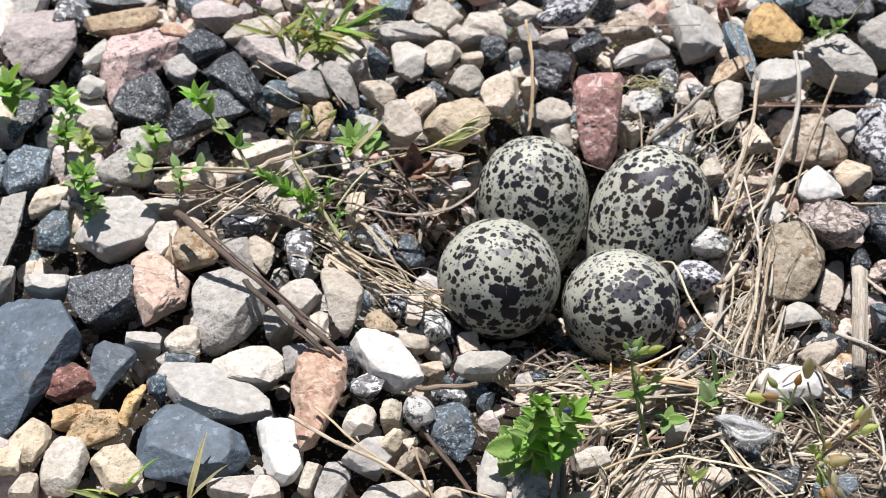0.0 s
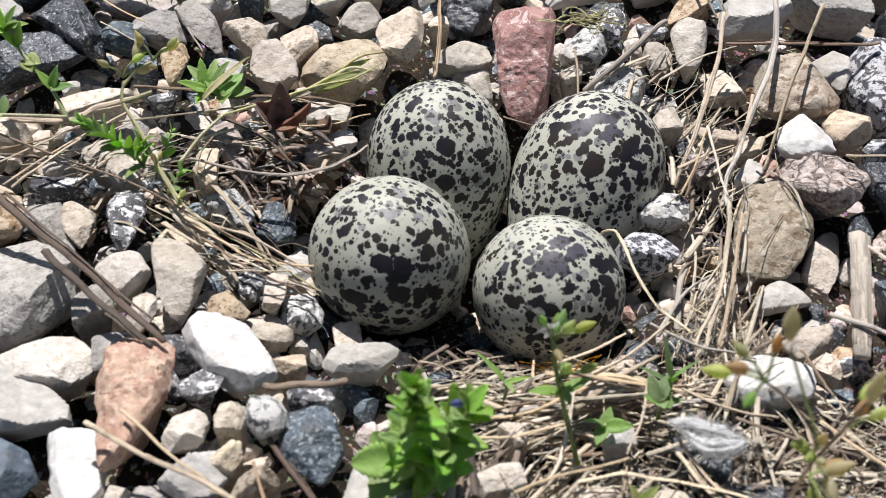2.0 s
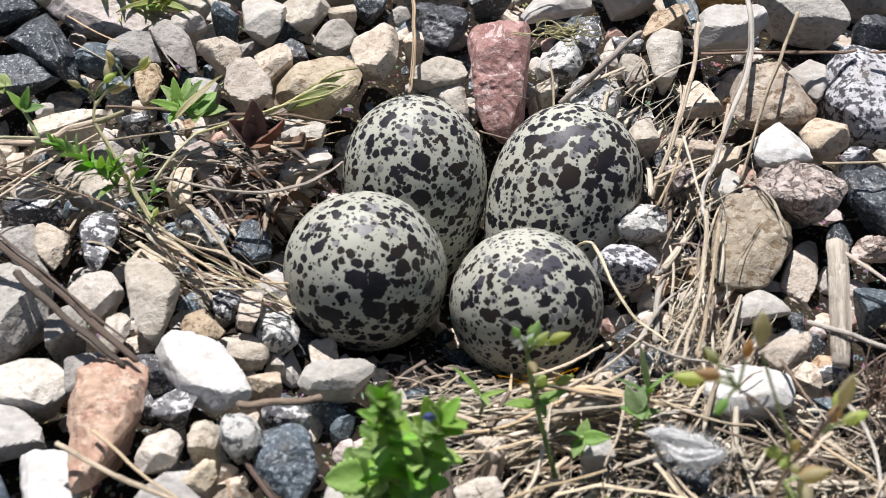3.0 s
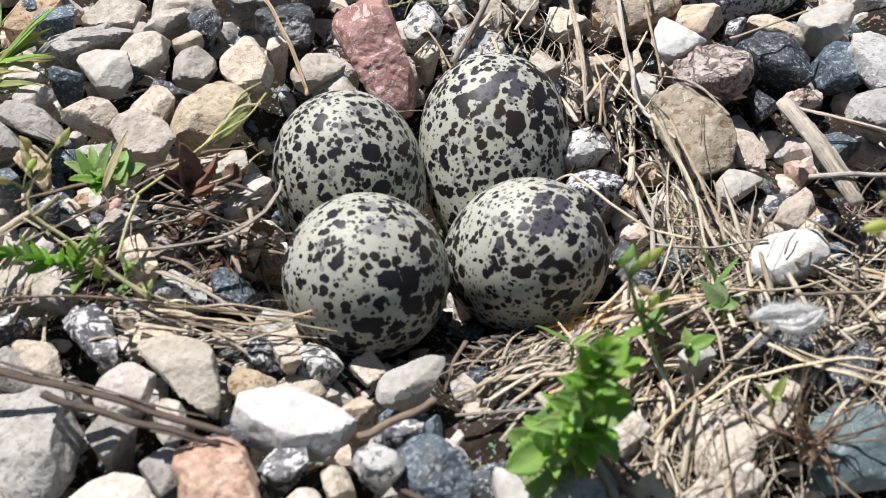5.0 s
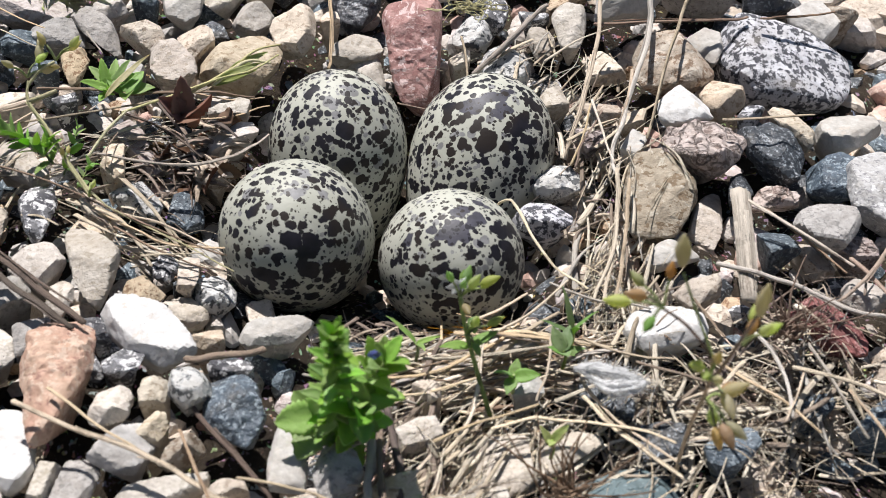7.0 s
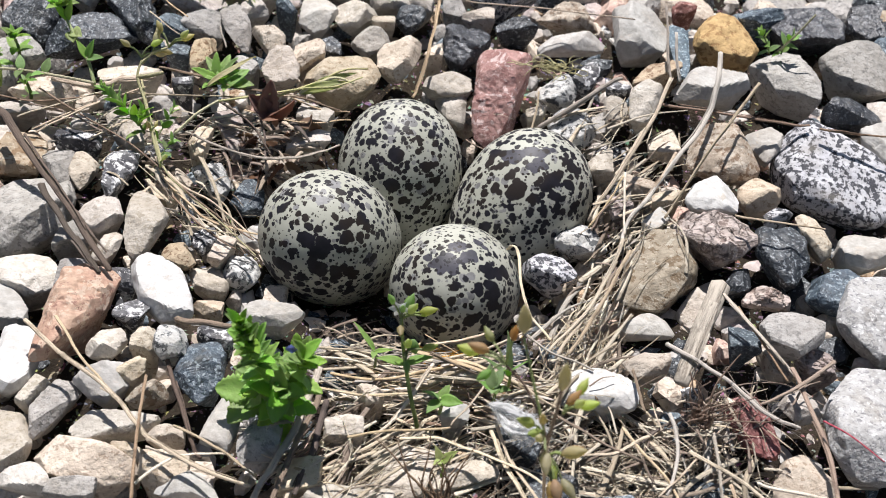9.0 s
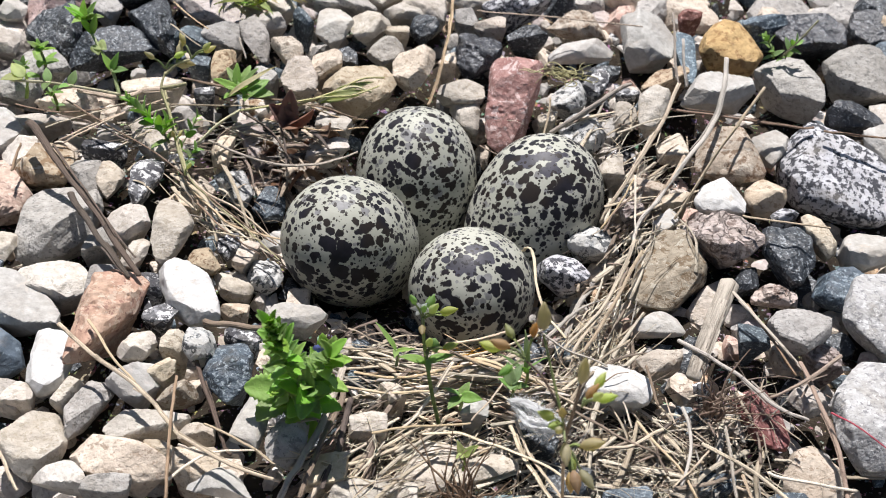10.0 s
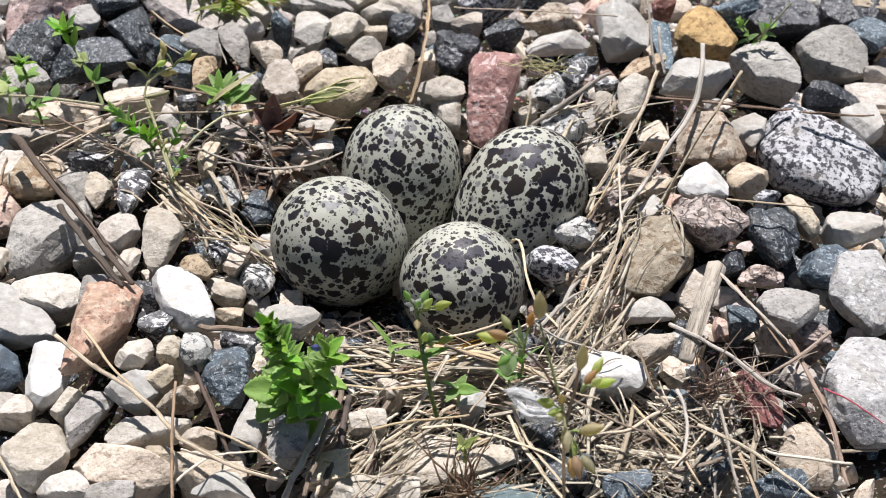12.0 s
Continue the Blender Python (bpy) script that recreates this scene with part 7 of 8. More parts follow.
# leafy speedwell in front of the eggs
p = plant("speedwell_plant", "bright green leafy speedwell with one blue flower", -1.45, -5.37, -0.3)
leafy_shoot(p, [(-1.45, -5.37, -0.3), (-1.46, -5.6, 1.0), (-1.49, -6.0, 2.2), (-1.52, -6.4, 3.3)], 22, 0.62, 0.42, "fresh", 21, open_low=66, open_high=14, broad=0.34, whorl=4)
leafy_shoot(p, [(-1.45, -5.5, 0.4), (-1.1, -5.55, 1.2), (-0.8, -5.7, 1.9)], 9, 0.6, 0.5, "fresh", 22, open_low=70, open_high=34, broad=0.5, whorl=3)
leafy_shoot(p, [(-1.45, -5.4, 0.1), (-1.3, -5.7, 0.7), (-1.15, -5.9, 1.2)], 6, 0.6, 0.5, "fresh", 24, open_low=80, open_high=40, broad=0.62, whorl=3)
leafy_shoot(p, [(-1.45, -5.4, 0.0), (-1.65, -5.5, 0.5), (-1.8, -5.6, 0.8)], 4, 0.6, 0.5, "fresh", 23, open_low=80, open_high=50, broad=0.8, whorl=2)
for k in range(4):
    put("petal", leaf_mesh("petal", "blue", 0.1, 0.1, False, 0.2), p, (-0.95, -5.78, 2.2), (math.cos(k * 1.57), -0.3, math.sin(k * 1.57)), (0, -1, 0.5))

# mouse-ear chickweed before the front egg
p = plant("chickweed_plant", "small hairy chickweed with nodding buds and white flower", 0.55, -4.6, -0.5)
path = stem_part(p, [(0.9, -4.9, -0.4), (0.72, -4.7, 0.3), (0.55, -4.4, 1.0), (0.47, -4.2, 1.55)], 0.034, 0.028, "green", 31)
bud_spray(p, (0.47, -4.18, 1.5), (-0.1, 0.1, 1), 8, ("lime", "mid", "husk"), 0.34, 32, True)
bud_spray(p, (0.56, -4.42, 0.95), (0.5, 0.0, 0.5), 3, ("lime", "mid"), 0.32, 34)
stem_part(p, [(0.6, -4.5, 0.8), (0.62, -4.3, 1.0), (0.66, -4.2, 1.0)], 0.025, 0.02, "green", 33)
put("bud", bud_mesh("mid", 0.34, 0.18), p, (0.66, -4.2, 1.05), (0.2, 0, -1), (0, 1, 0))
for at, way in (((0.6, -4.5, 0.75), (-1, -0.2, 0.5)), ((0.6, -4.5, 0.75), (0.9, 0.2, 0.5))):
    put("leaf", leaf_mesh("leaf", "mid", 0.5, 0.2, False, 0.2), p, at, way, (0, 0, 1))

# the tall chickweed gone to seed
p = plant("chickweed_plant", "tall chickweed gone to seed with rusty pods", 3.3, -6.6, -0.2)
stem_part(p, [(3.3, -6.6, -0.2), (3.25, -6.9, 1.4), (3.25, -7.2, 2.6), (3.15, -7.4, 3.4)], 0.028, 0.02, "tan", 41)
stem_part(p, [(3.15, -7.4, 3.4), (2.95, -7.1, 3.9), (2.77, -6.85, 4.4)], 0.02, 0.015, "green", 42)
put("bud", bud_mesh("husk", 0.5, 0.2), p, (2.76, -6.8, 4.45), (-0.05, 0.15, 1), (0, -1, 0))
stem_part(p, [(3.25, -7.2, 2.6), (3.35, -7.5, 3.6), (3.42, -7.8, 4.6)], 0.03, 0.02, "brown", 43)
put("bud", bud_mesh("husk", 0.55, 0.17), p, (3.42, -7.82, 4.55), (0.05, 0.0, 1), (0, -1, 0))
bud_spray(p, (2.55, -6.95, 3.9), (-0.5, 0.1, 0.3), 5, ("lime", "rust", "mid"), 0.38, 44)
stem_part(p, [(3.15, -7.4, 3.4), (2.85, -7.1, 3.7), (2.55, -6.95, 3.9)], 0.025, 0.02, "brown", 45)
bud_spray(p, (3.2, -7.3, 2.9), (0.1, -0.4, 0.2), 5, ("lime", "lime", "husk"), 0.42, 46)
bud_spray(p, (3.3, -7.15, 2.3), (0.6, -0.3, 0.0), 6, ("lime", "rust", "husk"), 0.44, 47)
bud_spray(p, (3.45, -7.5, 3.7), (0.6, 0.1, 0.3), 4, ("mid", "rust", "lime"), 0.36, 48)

# seedlings among the straw
def seedling(words, x, y, z, count, size, tone, seed, rise=0.5, narrow=0.45):
    rng = np.random.default_rng(seed)
    p = plant("seedling", words, x, y, z - 0.4)
    stem_part(p, [(x, y, z - 0.4), (x + 0.03, y, z - 0.15), (x, y + 0.02, z)], 0.03, 0.025, "green", seed)
    for k in range(count):
        ang = 6.28 * k / count + rng.normal() * 0.3
        way = (math.cos(ang), math.sin(ang), rise * rng.uniform(0.3, 1.8))
        put("leaf", leaf_mesh("leaf", tone, round(size, 1), round(size * narrow, 2), False, 0.25), p, (x, y, z - 0.15 * rng.uniform(0, 1)), way, (0, 0, 1), rng.normal() * 0.3, rng.uniform(0.7, 1.1))
    return p


seedling("oval-leaved green seedling between straws", 1.25, -4.75, 0.3, 4, 0.42, "mid", 51, 0.4, 0.55)
seedling("oval-leaved green seedling between straws", 2.1, -4.35, 0.3, 6, 0.4, "mid", 52, 0.7, 0.55)
seedling("narrow-leaved grass seedling in the straw", 2.3, -3.95, 0.3, 4, 0.8, "mid", 53, 1.2, 0.16)
seedling("narrow-leaved grass seedling in the straw", -0.1, -3.75, 0.1, 3, 0.6, "fresh", 54, 0.7, 0.2)
seedling("small yellow-green seedling by pale stone", 1.55, -6.2, 0.5, 3, 0.4, "lime", 55, 0.8, 0.45)
def sprout(parent, at, count, length, width, tone, seed, rise=0.9, teeth=True):
    """A tuft of leaves from one point, the inner ones upright."""
    rng = np.random.default_rng(seed)
    for k in range(count):
        ang = 2.4 * k + rng.normal() * 0.2
        up = rise * (0.35 + 1.3 * k / count)
        way = (math.cos(ang), math.sin(ang), up + rng.normal() * 0.15)
        mesh = leaf_mesh("leaf", tone, round(length, 2), round(width, 2), teeth, 0.3)
        put("leaf", mesh, parent, np.array(at) + rng.normal(size=3) * 0.03, way, (0, 0, 1), rng.normal() * 0.3, rng.uniform(0.75, 1.15))


def leaf_pair(parent, at, ways, length, width, tone):
    for way in ways:
        put("leaf", leaf_mesh("leaf", tone, length, width, False, 0.25), parent, at, way, (0, -0.2, 1), 0.2)


# the chickweed runner: a creeping stem, one upright shoot and a seeding one
twig("tan", 0.12, 0.10, 91, (-8.1, 1.85, 0.55), (-7.1, 1.75, 0.62), (-6.6, 2.0, 0.66), (-6.0, 2.3, 0.60))
p = plant("chickweed_plant", "creeping chickweed runner with one upright leafy shoot", -7.1, 1.7, 0.5)
stem_part(p, [(-9.5, 1.75, 0.7), (-8.7, 1.7, 0.8), (-8.0, 1.68, 0.8), (-7.1, 1.7, 0.72)], 0.035, 0.035, "yellow", 65)
leaf_pair(p, (-9.2, 1.7, 0.85), ((-0.7, 0.6, 0.4), (-0.8, -0.5, 0.3)), 0.45, 0.3, "lime")
leaf_pair(p, (-8.65, 1.7, 0.8), ((-0.3, 0.8, 0.6), (0.1, -0.9, 0.3)), 0.35, 0.2, "mid")
leaf_pair(p, (-8.15, 1.7, 0.8), ((0.1, 0.8, 0.6), (-0.4, -0.8, 0.5)), 0.35, 0.2, "mid")
stem_part(p, [(-7.1, 1.7, 0.7), (-7.35, 2.1, 1.0), (-7.75, 2.5, 1.3), (-8.2, 3.05, 1.5)], 0.04, 0.03, "green", 66)
leaf_pair(p, (-7.35, 2.1, 1.0), ((-0.6, 0.4, 0.9), (0.3, 0.4, 1.0), (0.8, -0.2, 0.4)), 0.42, 0.17, "mid")
leaf_pair(p, (-7.8, 2.55, 1.3), ((0.7, -0.5, 0.2), (0.3, -0.7, 0.0)), 0.34, 0.28, "lime")
leaf_pair(p, (-7.95, 2.75, 1.4), ((0.2, 0.3, 1.0), (-0.5, 0.1, 0.8)), 0.45, 0.18, "fresh")
sprout(p, (-8.2, 3.05, 1.5), 9, 0.55, 0.22, "fresh", 67, 1.3, False)
p = plant("chickweed_plant", "yellow chickweed stem with pale nodding seed heads", -5.1, -0.2, 0.3)
stem_part(p, [(-5.1, -0.2, 0.45), (-5.5, 0.5, 0.7), (-5.8, 1.1, 0.9), (-6.1, 1.6, 1.1), (-6.1, 1.9, 1.3)], 0.032, 0.028, "yellow", 68)
stem_part(p, [(-6.1, 1.6, 1.1), (-5.9, 1.7, 1.1), (-5.65, 1.85, 1.1)], 0.045, 0.035, "yellow", 69)
stem_part(p, [(-6.1, 1.85, 1.25), (-5.9, 2.05, 1.4), (-5.65, 2.2, 1.45)], 0.035, 0.03, "yellow", 70)
for n, at in enumerate(((-6.1, 1.95, 1.35), (-5.9, 2.1, 1.4), (-5.62, 2.25, 1.45))):
    bud_spray(p, at, (0.5, 0.2, 0.7), 3, ("husk", "lime", "husk"), 0.36, 71 + 5 * n)
for n, at in enumerate(((-5.12, -0.2, 0.45), (-5.5, 0.5, 0.7))):
    bud_spray(p, at, (0.1, 0.3, 1), 2, ("lime", "husk"), 0.22, 87 + 4 * n)
p = plant("creeping_weed", "feathery bright green weed creeping over gravel and straw", -6.4, 1.1, 0.3)
leafy_shoot(p, [(-5.9, 0.85, 0.5), (-6.15, 1.0, 0.7), (-6.45, 1.2, 0.8), (-6.75, 1.4, 0.85)], 9, 0.42, 0.30, "fresh", 61, True, 0.1, 55, 16, 0.36, 3)
leafy_shoot(p, [(-5.75, 0.75, 0.4), (-5.85, 0.8, 0.6), (-5.8, 0.85, 0.8)], 4, 0.42, 0.30, "fresh", 62, True, 0.1, 70, 30, 0.5)
leafy_shoot(p, [(-5.6, 0.7, 0.2), (-5.45, 1.1, 0.4), (-5.35, 1.4, 0.6)], 5, 0.32, 0.22, "mid", 60, True, 0.1, 70, 35, 0.4)
leafy_shoot(p, [(-5.4, 0.4, 0.1), (-5.25, 0.5, 0.3), (-5.15, 0.6, 0.45)], 4, 0.28, 0.2, "mid", 59, True, 0.1, 70, 35, 0.45)
p = plant("leafy_weed", "green weed with oval leaves among pebbles", -4.75, 2.7, -0.1)
stem_part(p, [(-5.2, 0.9, 0.35), (-4.85, 1.3, 0.6), (-4.5, 1.7, 0.7)], 0.03, 0.025, "yellow", 58)
sprout(p, (-4.85, 2.75, 0.25), 9, 0.72, 0.22, "fresh", 63, 1.1)
sprout(p, (-4.55, 2.6, 0.35), 4, 0.5, 0.32, "mid", 57, 0.5, False)
put("leaf", leaf_mesh("blade", "husk", 1.25, 0.13, False, 0.3), p, (-4.9, 2.2, 0.6), (0.8, 0.9, 0.35), (0, -0.3, 1))
for n, (x, y, z, size, count, tone) in enumerate((
    (-12.6, 4.2, 1.0, 1.0, 8, "fresh"), (-11.3, 3.9, 1.0, 0.6, 11, "fresh"), (-11.3, 3.2, 0.9, 0.5, 8, "mid"), (-11.3, 2.8, 0.9, 0.5, 7, "fresh"), (-10.75, 2.6, 0.9, 0.6, 8, "lime"),
    (-10.7, 1.6, 0.8, 0.65, 10, "fresh"), (-10.5, 1.1, 0.6, 0.5, 8, "mid"), (-9.3, 2.9, 0.8, 0.55, 9, "fresh"), (-9.6, 2.5, 0.6, 0.45, 7, "mid"), (-8.7, 1.9, 0.5, 0.35, 6, "mid"),
)):
    q = plant("leafy_weed", "low green weed growing between dark stones", x, y, z - 0.9)
    stem_part(q, [(x, y - 0.1, z - 0.9), (x + 0.05, y, z - 0.5), (x, y, z - 0.1)], 0.04, 0.03, "green", 80 + n)
    sprout(q, (x, y, z - 0.45), count // 2, size * 0.72, size * 0.36, tone, 180 + n, 0.5)
    sprout(q, (x, y, z - 0.15), count, size * 0.62, size * 0.26, tone, 80 + n, 1.1)


def grass_tuft(x, y, z, count, length, seed, words, lean=(0, 0)):
    rng = np.random.default_rng(seed)
    p = plant("grass_tuft", words, x, y, z)
    for k in range(count):
        ang = rng.uniform(0, 6.28)
        tone = ("lime", "lime", "fresh", "husk")[int(rng.integers(4))]
        way = (math.cos(ang) * 0.8 + lean[0], math.sin(ang) * 0.6 + lean[1], rng.uniform(0.25, 0.9))
        put("blade", leaf_mesh("blade", tone, length, 0.16, False, 0.5), p, (x + rng.normal() * 0.25, y + rng.normal() * 0.2, z), way, (0, 0, 1), rng.normal() * 0.4, rng.uniform(0.5, 1.1))


grass_tuft(-5.7, 7.0, -0.3, 34, 1.6, 91, "tuft of fresh green and yellowed grass", (0.5, -0.2))
grass_tuft(-6.5, 6.9, -0.3, 18, 1.2, 92, "tuft of dry yellow-brown grass", (0.2, 0))
grass_tuft(-8.0, -6.1, -0.2, 5, 1.6, 94, "few thin green grass blades over slate", (0.2, 0.2))
grass_tuft(-9.3, -5.8, -0.2, 5, 1.2, 95, "few thin green grass blades by pebbles", (0.1, 0.2))

# a curled willow leaf and the spent blades near it
for tone, r, points in (
    ("yellow", 0.03, [(-4.6, 1.9, 0.5), (-3.8, 2.1, 0.62), (-2.9, 2.4, 0.72), (-2.3, 2.55, 0.75), (-1.8, 2.9, 0.8)]),
    ("yellow", 0.028, [(-3.4, 2.2, 0.6), (-2.7, 2.6, 0.75), (-2.2, 3.0, 0.85), (-1.75, 3.2, 0.8)]),
    ("yellow", 0.035, [(-3.0, 2.35, 0.62), (-2.4, 2.75, 0.8), (-1.95, 2.8, 0.7)]),
):
    q = plant("grass_leaf", "yellow-green curled grass leaf over a beige stone", *points[0])
    stem_part(q, points, r, r * 0.6, tone, 7)
    put("blade", leaf_mesh("blade", "lime", 0.9, 0.14, False, 0.35), q, points[-3], np.array(points[-1]) - points[-3], (0.1, -0.4, 1), 0.3)

stalk("red_stalk", "thin crimson plant stalk above light granite", "red", 0.032, 0.02, 5, [(7.55, -4.35, 0.75), (7.95, -4.7, 0.9), (8.5, -5.05, 0.8)], 0.05)


# sprig among the far rocks
p = plant("leafy_weed", "small dark green sprig with one long bare stem", 6.48, 6.34, 0.10)
stem_part(p, [(6.53, 6.28, 0.20), (6.81, 5.98, 0.90), (7.17, 6.16, 1.40)], 0.028, 0.02, "yellow", 97)
leafy_shoot(p, [(6.40, 6.26, 0.20), (6.28, 6.26, 0.50), (6.16, 6.29, 0.70)], 5, 0.35, 0.25, "mid", 98, False, 0.1, 75, 35, 0.5)
leafy_shoot(p, [(6.65, 6.29, 0.20), (6.68, 6.24, 0.50), (6.80, 6.26, 0.70)], 4, 0.35, 0.25, "mid", 99, False, 0.1, 75, 35, 0.5)


def root_tuft(x, y, z, seed):
    """A curled knot of pale yellow rootlets."""
    rng = np.random.default_rng(seed)
    parts = []
    for _ in range(34):
        a, bend = rng.uniform(0, 6.28), rng.normal() * 1.6
        step, at = rng.uniform(0.05, 0.12), np.array((x, y, z)) + rng.normal(size=3) * (0.22, 0.1, 0.05)
        path = [at]
        for k in range(5):
            path.append(path[-1] + np.array((math.cos(a) * 1.4, math.sin(a) * 0.8, rng.normal() * 0.35)) * step)
            a += bend * 0.4
        parts.append(tube(smooth_path(path, 3) * CM, 0.018 * CM, 0.008 * CM, rng, 5, 0.9))
    ob = new("root_tuft", tube_mesh("root_tuft", parts, [FIBRE["yellow"]]))
    tagged(ob, "curled tuft of pale yellow rootlets beside the rose stone", "root")


root_tuft(1.96, 4.30, 0.60, 12)


def root_sprig(x, y, z, tall, count, seed):
    """Brown rootlets rising and curling from one spot."""
    rng = np.random.default_rng(seed)
    parts = []
    for _ in range(count):
        at = np.array((x, y, z)) + rng.normal(size=3) * (0.12, 0.08, 0.03)
        lean, path = rng.normal(size=2) * 0.35, [at]
        for k in range(5):
            lean = lean + rng.normal(size=2) * 0.35
            path.append(path[-1] + np.array((lean[0], lean[1], 1.0)) * tall * rng.uniform(0.12, 0.24))
        parts.append(tube(smooth_path(path, 4) * CM, 0.028 * CM, 0.008 * CM, rng, 5, 0.9))
    ob = new("root_sprig", tube_mesh("root_sprig", parts, [FIBRE["brown"]]))
    tagged(ob, "bunch of curled brown rootlets among the straw", "root", kind="stuff")


root_sprig(1.65, -6.9, 0.0, 1.0, 30, 14)
root_sprig(5.6, -4.3, 0.2, 0.8, 24, 15)


def dead_leaf(x, y, size, seed):
    """A crumpled scrap of last year's leaf."""
    rng = np.random.default_rng(seed)
    z = top_height(x, y) + 0.08
    q = tagged(new("dead_leaf"), "crumpled dark brown dead leaf scrap among twigs", "leaf", "dead leaf scraps")
    q.location = Vector((x, y, z)) * CM
    for k in range(2):
        way = Vector(rng.normal(size=3) * (1, 1, 0.35))
        put("blade", leaf_mesh("dead_blade", "dead", round(size, 1), round(size * 0.55, 2), True, 0.7), q, (x, y, z + 0.05 * k), way, (rng.normal() * 0.6, rng.normal() * 0.6, 1), rng.normal() * 0.5, rng.uniform(0.7, 1.1))


q = tagged(new("dead_leaf"), "curled reddish-brown dead leaf standing among twigs", "leaf", "dead leaf scraps")
q.location = Vector((-3.6, 2.1, 0.1)) * CM
for n, (way, length, width) in enumerate((((0.1, 0.1, 1.0), 0.75, 0.4), ((-0.5, -0.2, 0.8), 0.6, 0.34), ((0.7, -0.1, 0.45), 0.7, 0.3), ((0.4, -0.6, 0.2), 0.55, 0.3))):
    put("blade", leaf_mesh("curled_blade", "russet", length, width, True, 0.9), q, (-3.6, 2.1, 0.2), way, (0.2, -1, 0.4), 0.4 * n)
for n in range(12):
    dead_leaf(-3.3 + 0.75 * math.cos(n * 2.4) * math.sqrt(n / 12), 1.75 + 0.8 * math.sin(n * 2.4) * math.sqrt(n / 12), 0.5 if n % 3 else 0.7, 700 + n)


def feather(x, y, z, seed):
    """A scrap of white down snagged on a dark stone: two soft matted lobes with a fringe of fine barbs."""
    rng = np.random.default_rng(seed)
    p = tagged(new("down_feather"), "white downy feather scrap caught on dark stone", "feather")
    p.location = Vector((x, y, z)) * CM
    v, f = ball(4)
    for points, thick in (([(-0.5, 0.28, 0.12), (-0.2, 0.2, 0.16), (0.15, 0.08, 0.12), (0.42, 0.0, 0.06)], 0.13), ([(-0.35, 0.12, 0.1), (-0.1, -0.12, 0.1), (0.2, -0.16, 0.08), (0.52, -0.06, 0.04)], 0.15)):
        line = smooth_path(points, 12)
        u = np.clip((v[:, 0] + 1) / 2, 0, 1) * (len(line) - 1)
        k = u.astype(int)
        k2 = np.minimum(k + 1, len(line) - 1)
        mid = line[k] + (line[k2] - line[k]) * (u - k)[:, None]
        soft = thick * (0.75 + 0.45 * lumps(v, rng, 5.0, 3))
        body = mid + np.stack([0.1 * v[:, 0], v[:, 1], v[:, 2] * 0.75], -1) * soft[:, None]
        down = new("down", mesh_of("down", body * CM, f, LEAF["white"]))
        down.parent = p
        hairs = []
        for n in rng.integers(len(v), size=700):
            out = np.array((rng.normal() * 0.7 + 0.4, v[n, 1] + rng.normal() * 0.4, v[n, 2] * 0.6 + rng.normal() * 0.3)) * rng.uniform(0.04, 0.13)
            a = body[n] - out * 0.3
            hairs.append(tube(smooth_path([a, a + out * 0.6 + rng.normal(size=3) * 0.012, a + out * 1.3], 2) * CM, 0.0035 * CM, 0.0015 * CM, rng, 3, 1.0, 0))
        barb = new("fringe", tube_mesh("fringe", hairs, [LEAF["white"]]))
        barb.parent = p


feather(2.62, -5.22, 0.46, 4)

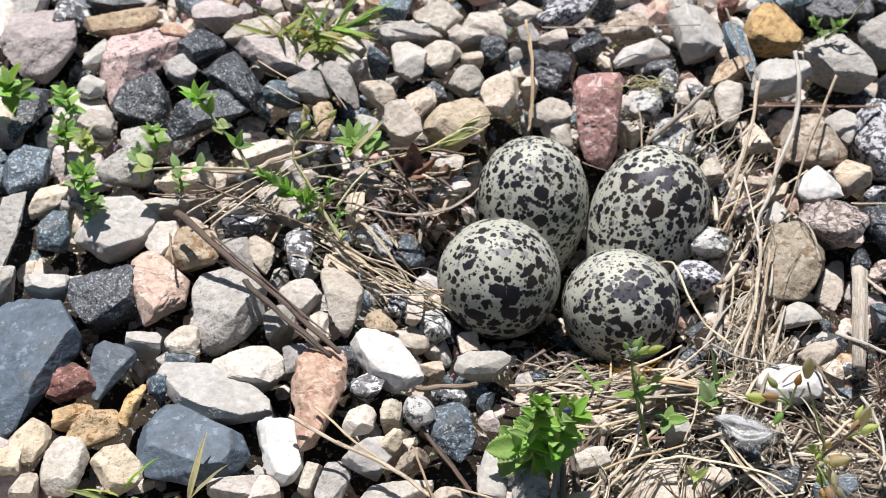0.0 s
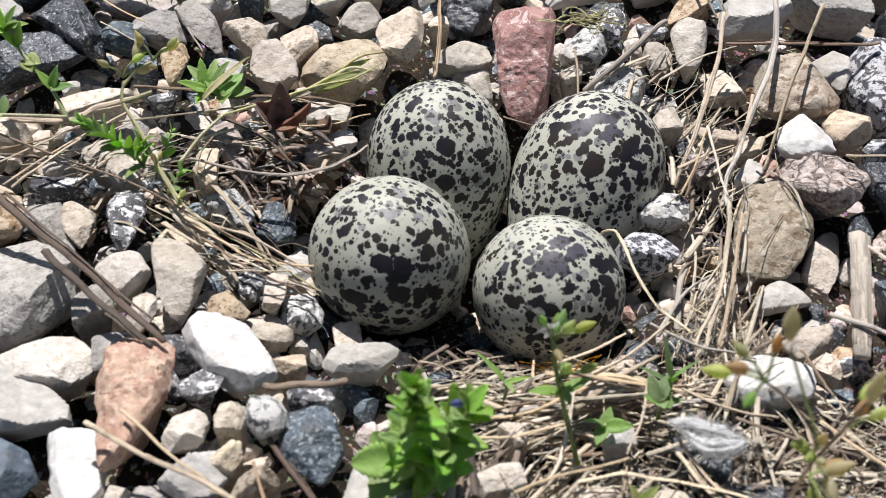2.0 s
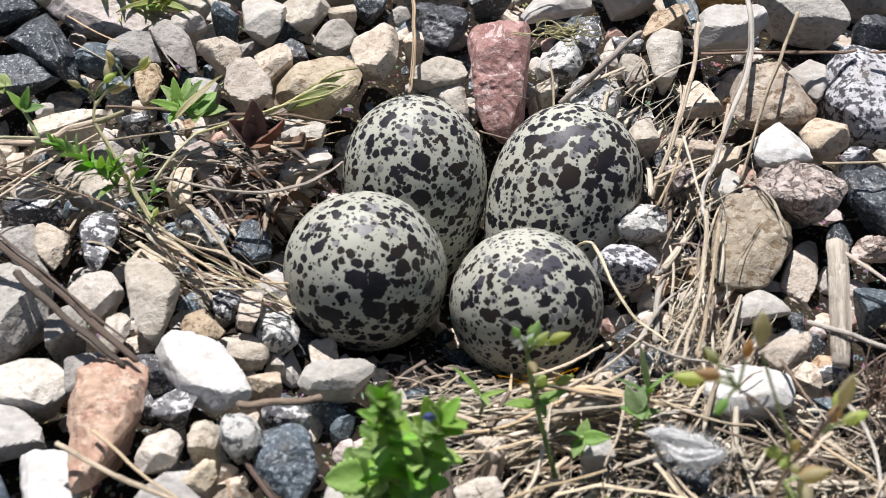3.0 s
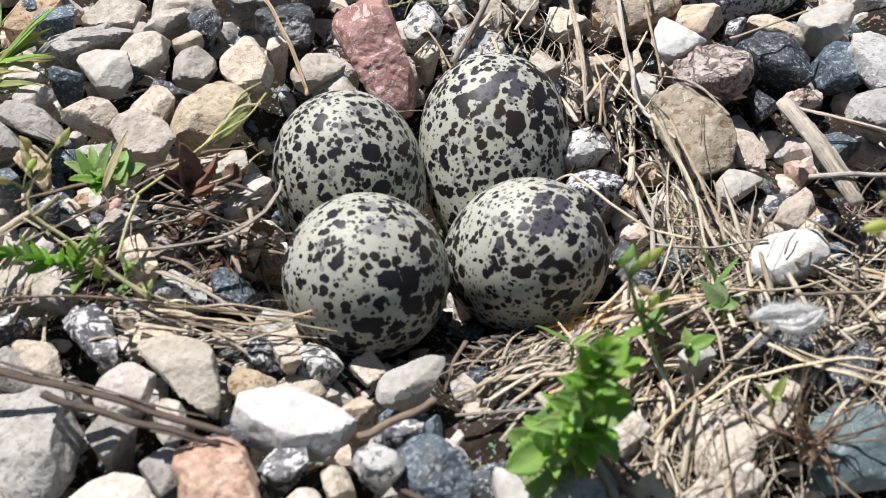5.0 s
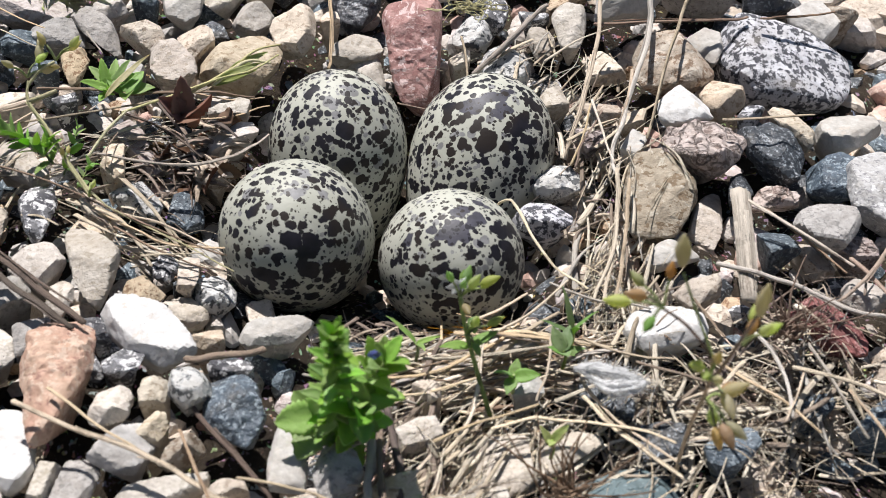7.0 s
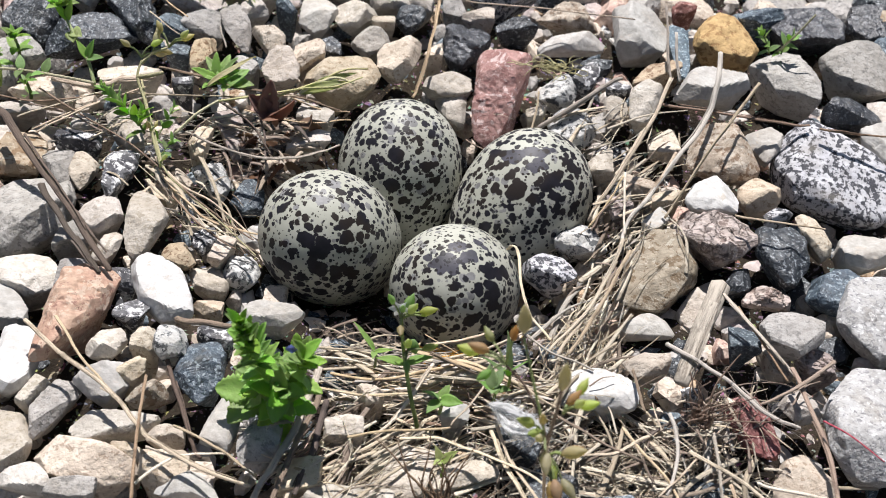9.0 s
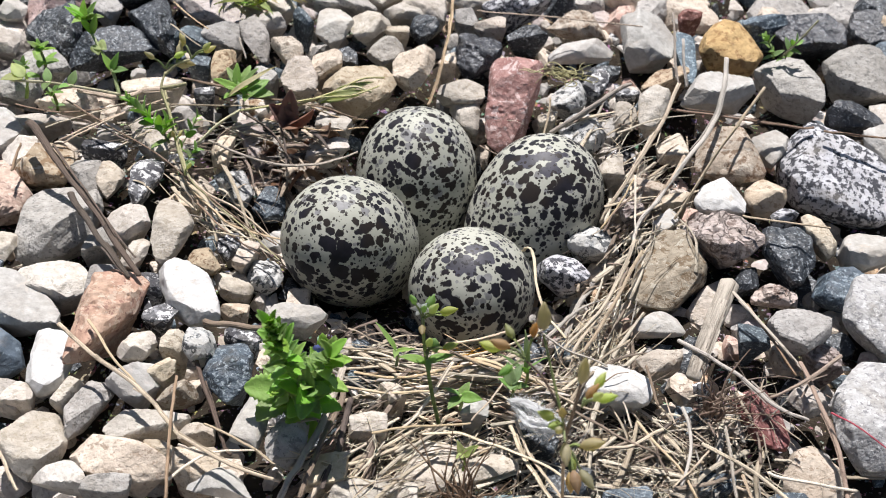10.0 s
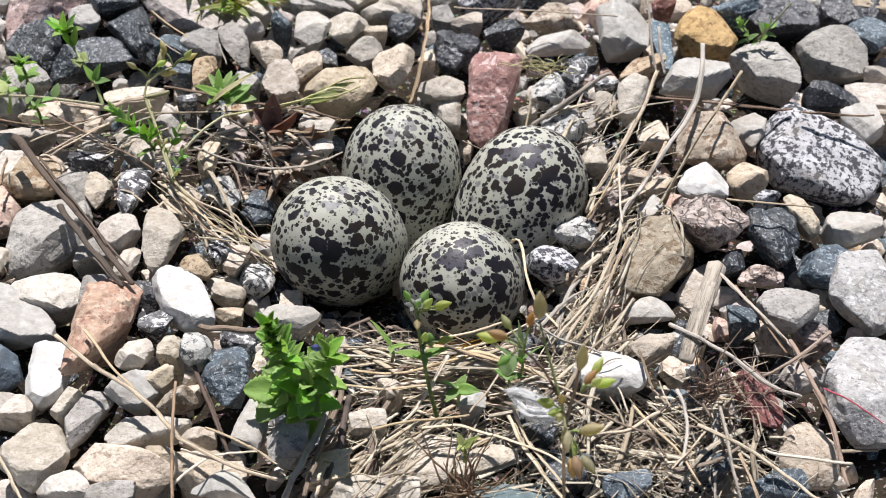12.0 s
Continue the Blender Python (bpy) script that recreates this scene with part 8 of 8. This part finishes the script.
# ---- the small gravel between them ----
def gravel():
    """Small chips that fill the gaps, and the same gravel going on all round."""
    rng = np.random.default_rng(5)
    kinds = ["L", "W", "B", "G", "U", "K", "P", "Q", "M", "O"]
    odds = np.array([18, 6, 22, 16, 9, 10, 5, 5, 5, 4]) / 100.0
    held = np.array(PLACED)
    verts, faces, mats, base = [], [], [], 0
    shapes = [rock_points(rng, 2, 9, 50, 0.03) for _ in range(40)]
    far = [rock_points(rng, 3, 9, 50, 0.04) for _ in range(16)]

    def add(x, y, z, a, b, c, big):
        nonlocal base
        p, f = far[rng.integers(16)] if big and abs(x) < 0.17 and abs(y) < 0.15 else shapes[rng.integers(40)]
        th = rng.uniform(0, 6.28)
        p = p * (a, b, c)
        q = np.stack([p[:, 0] * np.cos(th) - p[:, 1] * np.sin(th) + x, p[:, 0] * np.sin(th) + p[:, 1] * np.cos(th) + y, p[:, 2] + z], -1)
        verts.append(q)
        faces.append(f + base)
        mats.append(np.full(len(f), rng.choice(len(kinds), p=odds)))
        base += len(p)

    def inside(x, y, grow):
        dx, dy = x - held[:, 0], y - held[:, 1]
        c, s = np.cos(held[:, 4]), np.sin(held[:, 4])
        return ((dx * c + dy * s) / (held[:, 2] * grow)) ** 2 + ((dy * c - dx * s) / (held[:, 3] * grow)) ** 2 < 1

    for _ in range(4600):
        x, y = rng.uniform(-0.125, 0.125), rng.uniform(-0.10, 0.10)
        if any(math.hypot(x / CM - ex, y / CM - ey) < 1.05 for ex, ey in EGG_SPOTS) or inside(x, y, 0.72).any():
            continue
        a = rng.uniform(0.0015, 0.0040)
        g = float(ground_height(x, y))
        add(x, y, g - 0.0022 + rng.uniform(-0.5, 0.45) * 0.005, a, a * rng.uniform(0.6, 0.95), max(a * 0.7, 0.003), False)
    for _ in range(2600):
        x, y = rng.uniform(-0.34, 0.34), rng.uniform(-0.30, 0.34)
        if abs(x) < 0.09 and abs(y) < 0.085 or inside(x, y, 1.15).any():
            continue
        a = rng.uniform(0.004, 0.011)
        add(x, y, float(ground_height(x, y)) + 0.002 + rng.uniform(-0.003, 0.003), a, a * rng.uniform(0.6, 0.95), a * rng.uniform(0.55, 0.8), True)
    for _ in range(4200):
        way, off = rng.uniform(0, 6.283), 0.28 + 0.95 * rng.uniform() ** 1.3
        x, y = off * math.cos(way), off * math.sin(way)
        if abs(x) > 0.33 or y > 0.33 or y < -0.29:
            a = rng.uniform(0.006, 0.016)
            add(x, y, float(ground_height(x, y)) + 0.3 * a, a, a * rng.uniform(0.6, 0.95), a * rng.uniform(0.55, 0.8), False)
    me = bpy.data.meshes.new("gravel")
    me.from_pydata(np.concatenate(verts).tolist(), [], np.concatenate(faces).tolist())
    me.polygons.foreach_set("use_smooth", [False] * len(me.polygons))
    for k in kinds:
        me.materials.append(STONE[k])
    me.polygons.foreach_set("material_index", np.concatenate(mats).astype(np.int32))
    ob = new("gravel", me)
    tagged(ob, "mixed crushed gravel of pale limestone and dark chips", "gravel", kind="stuff")


gravel()
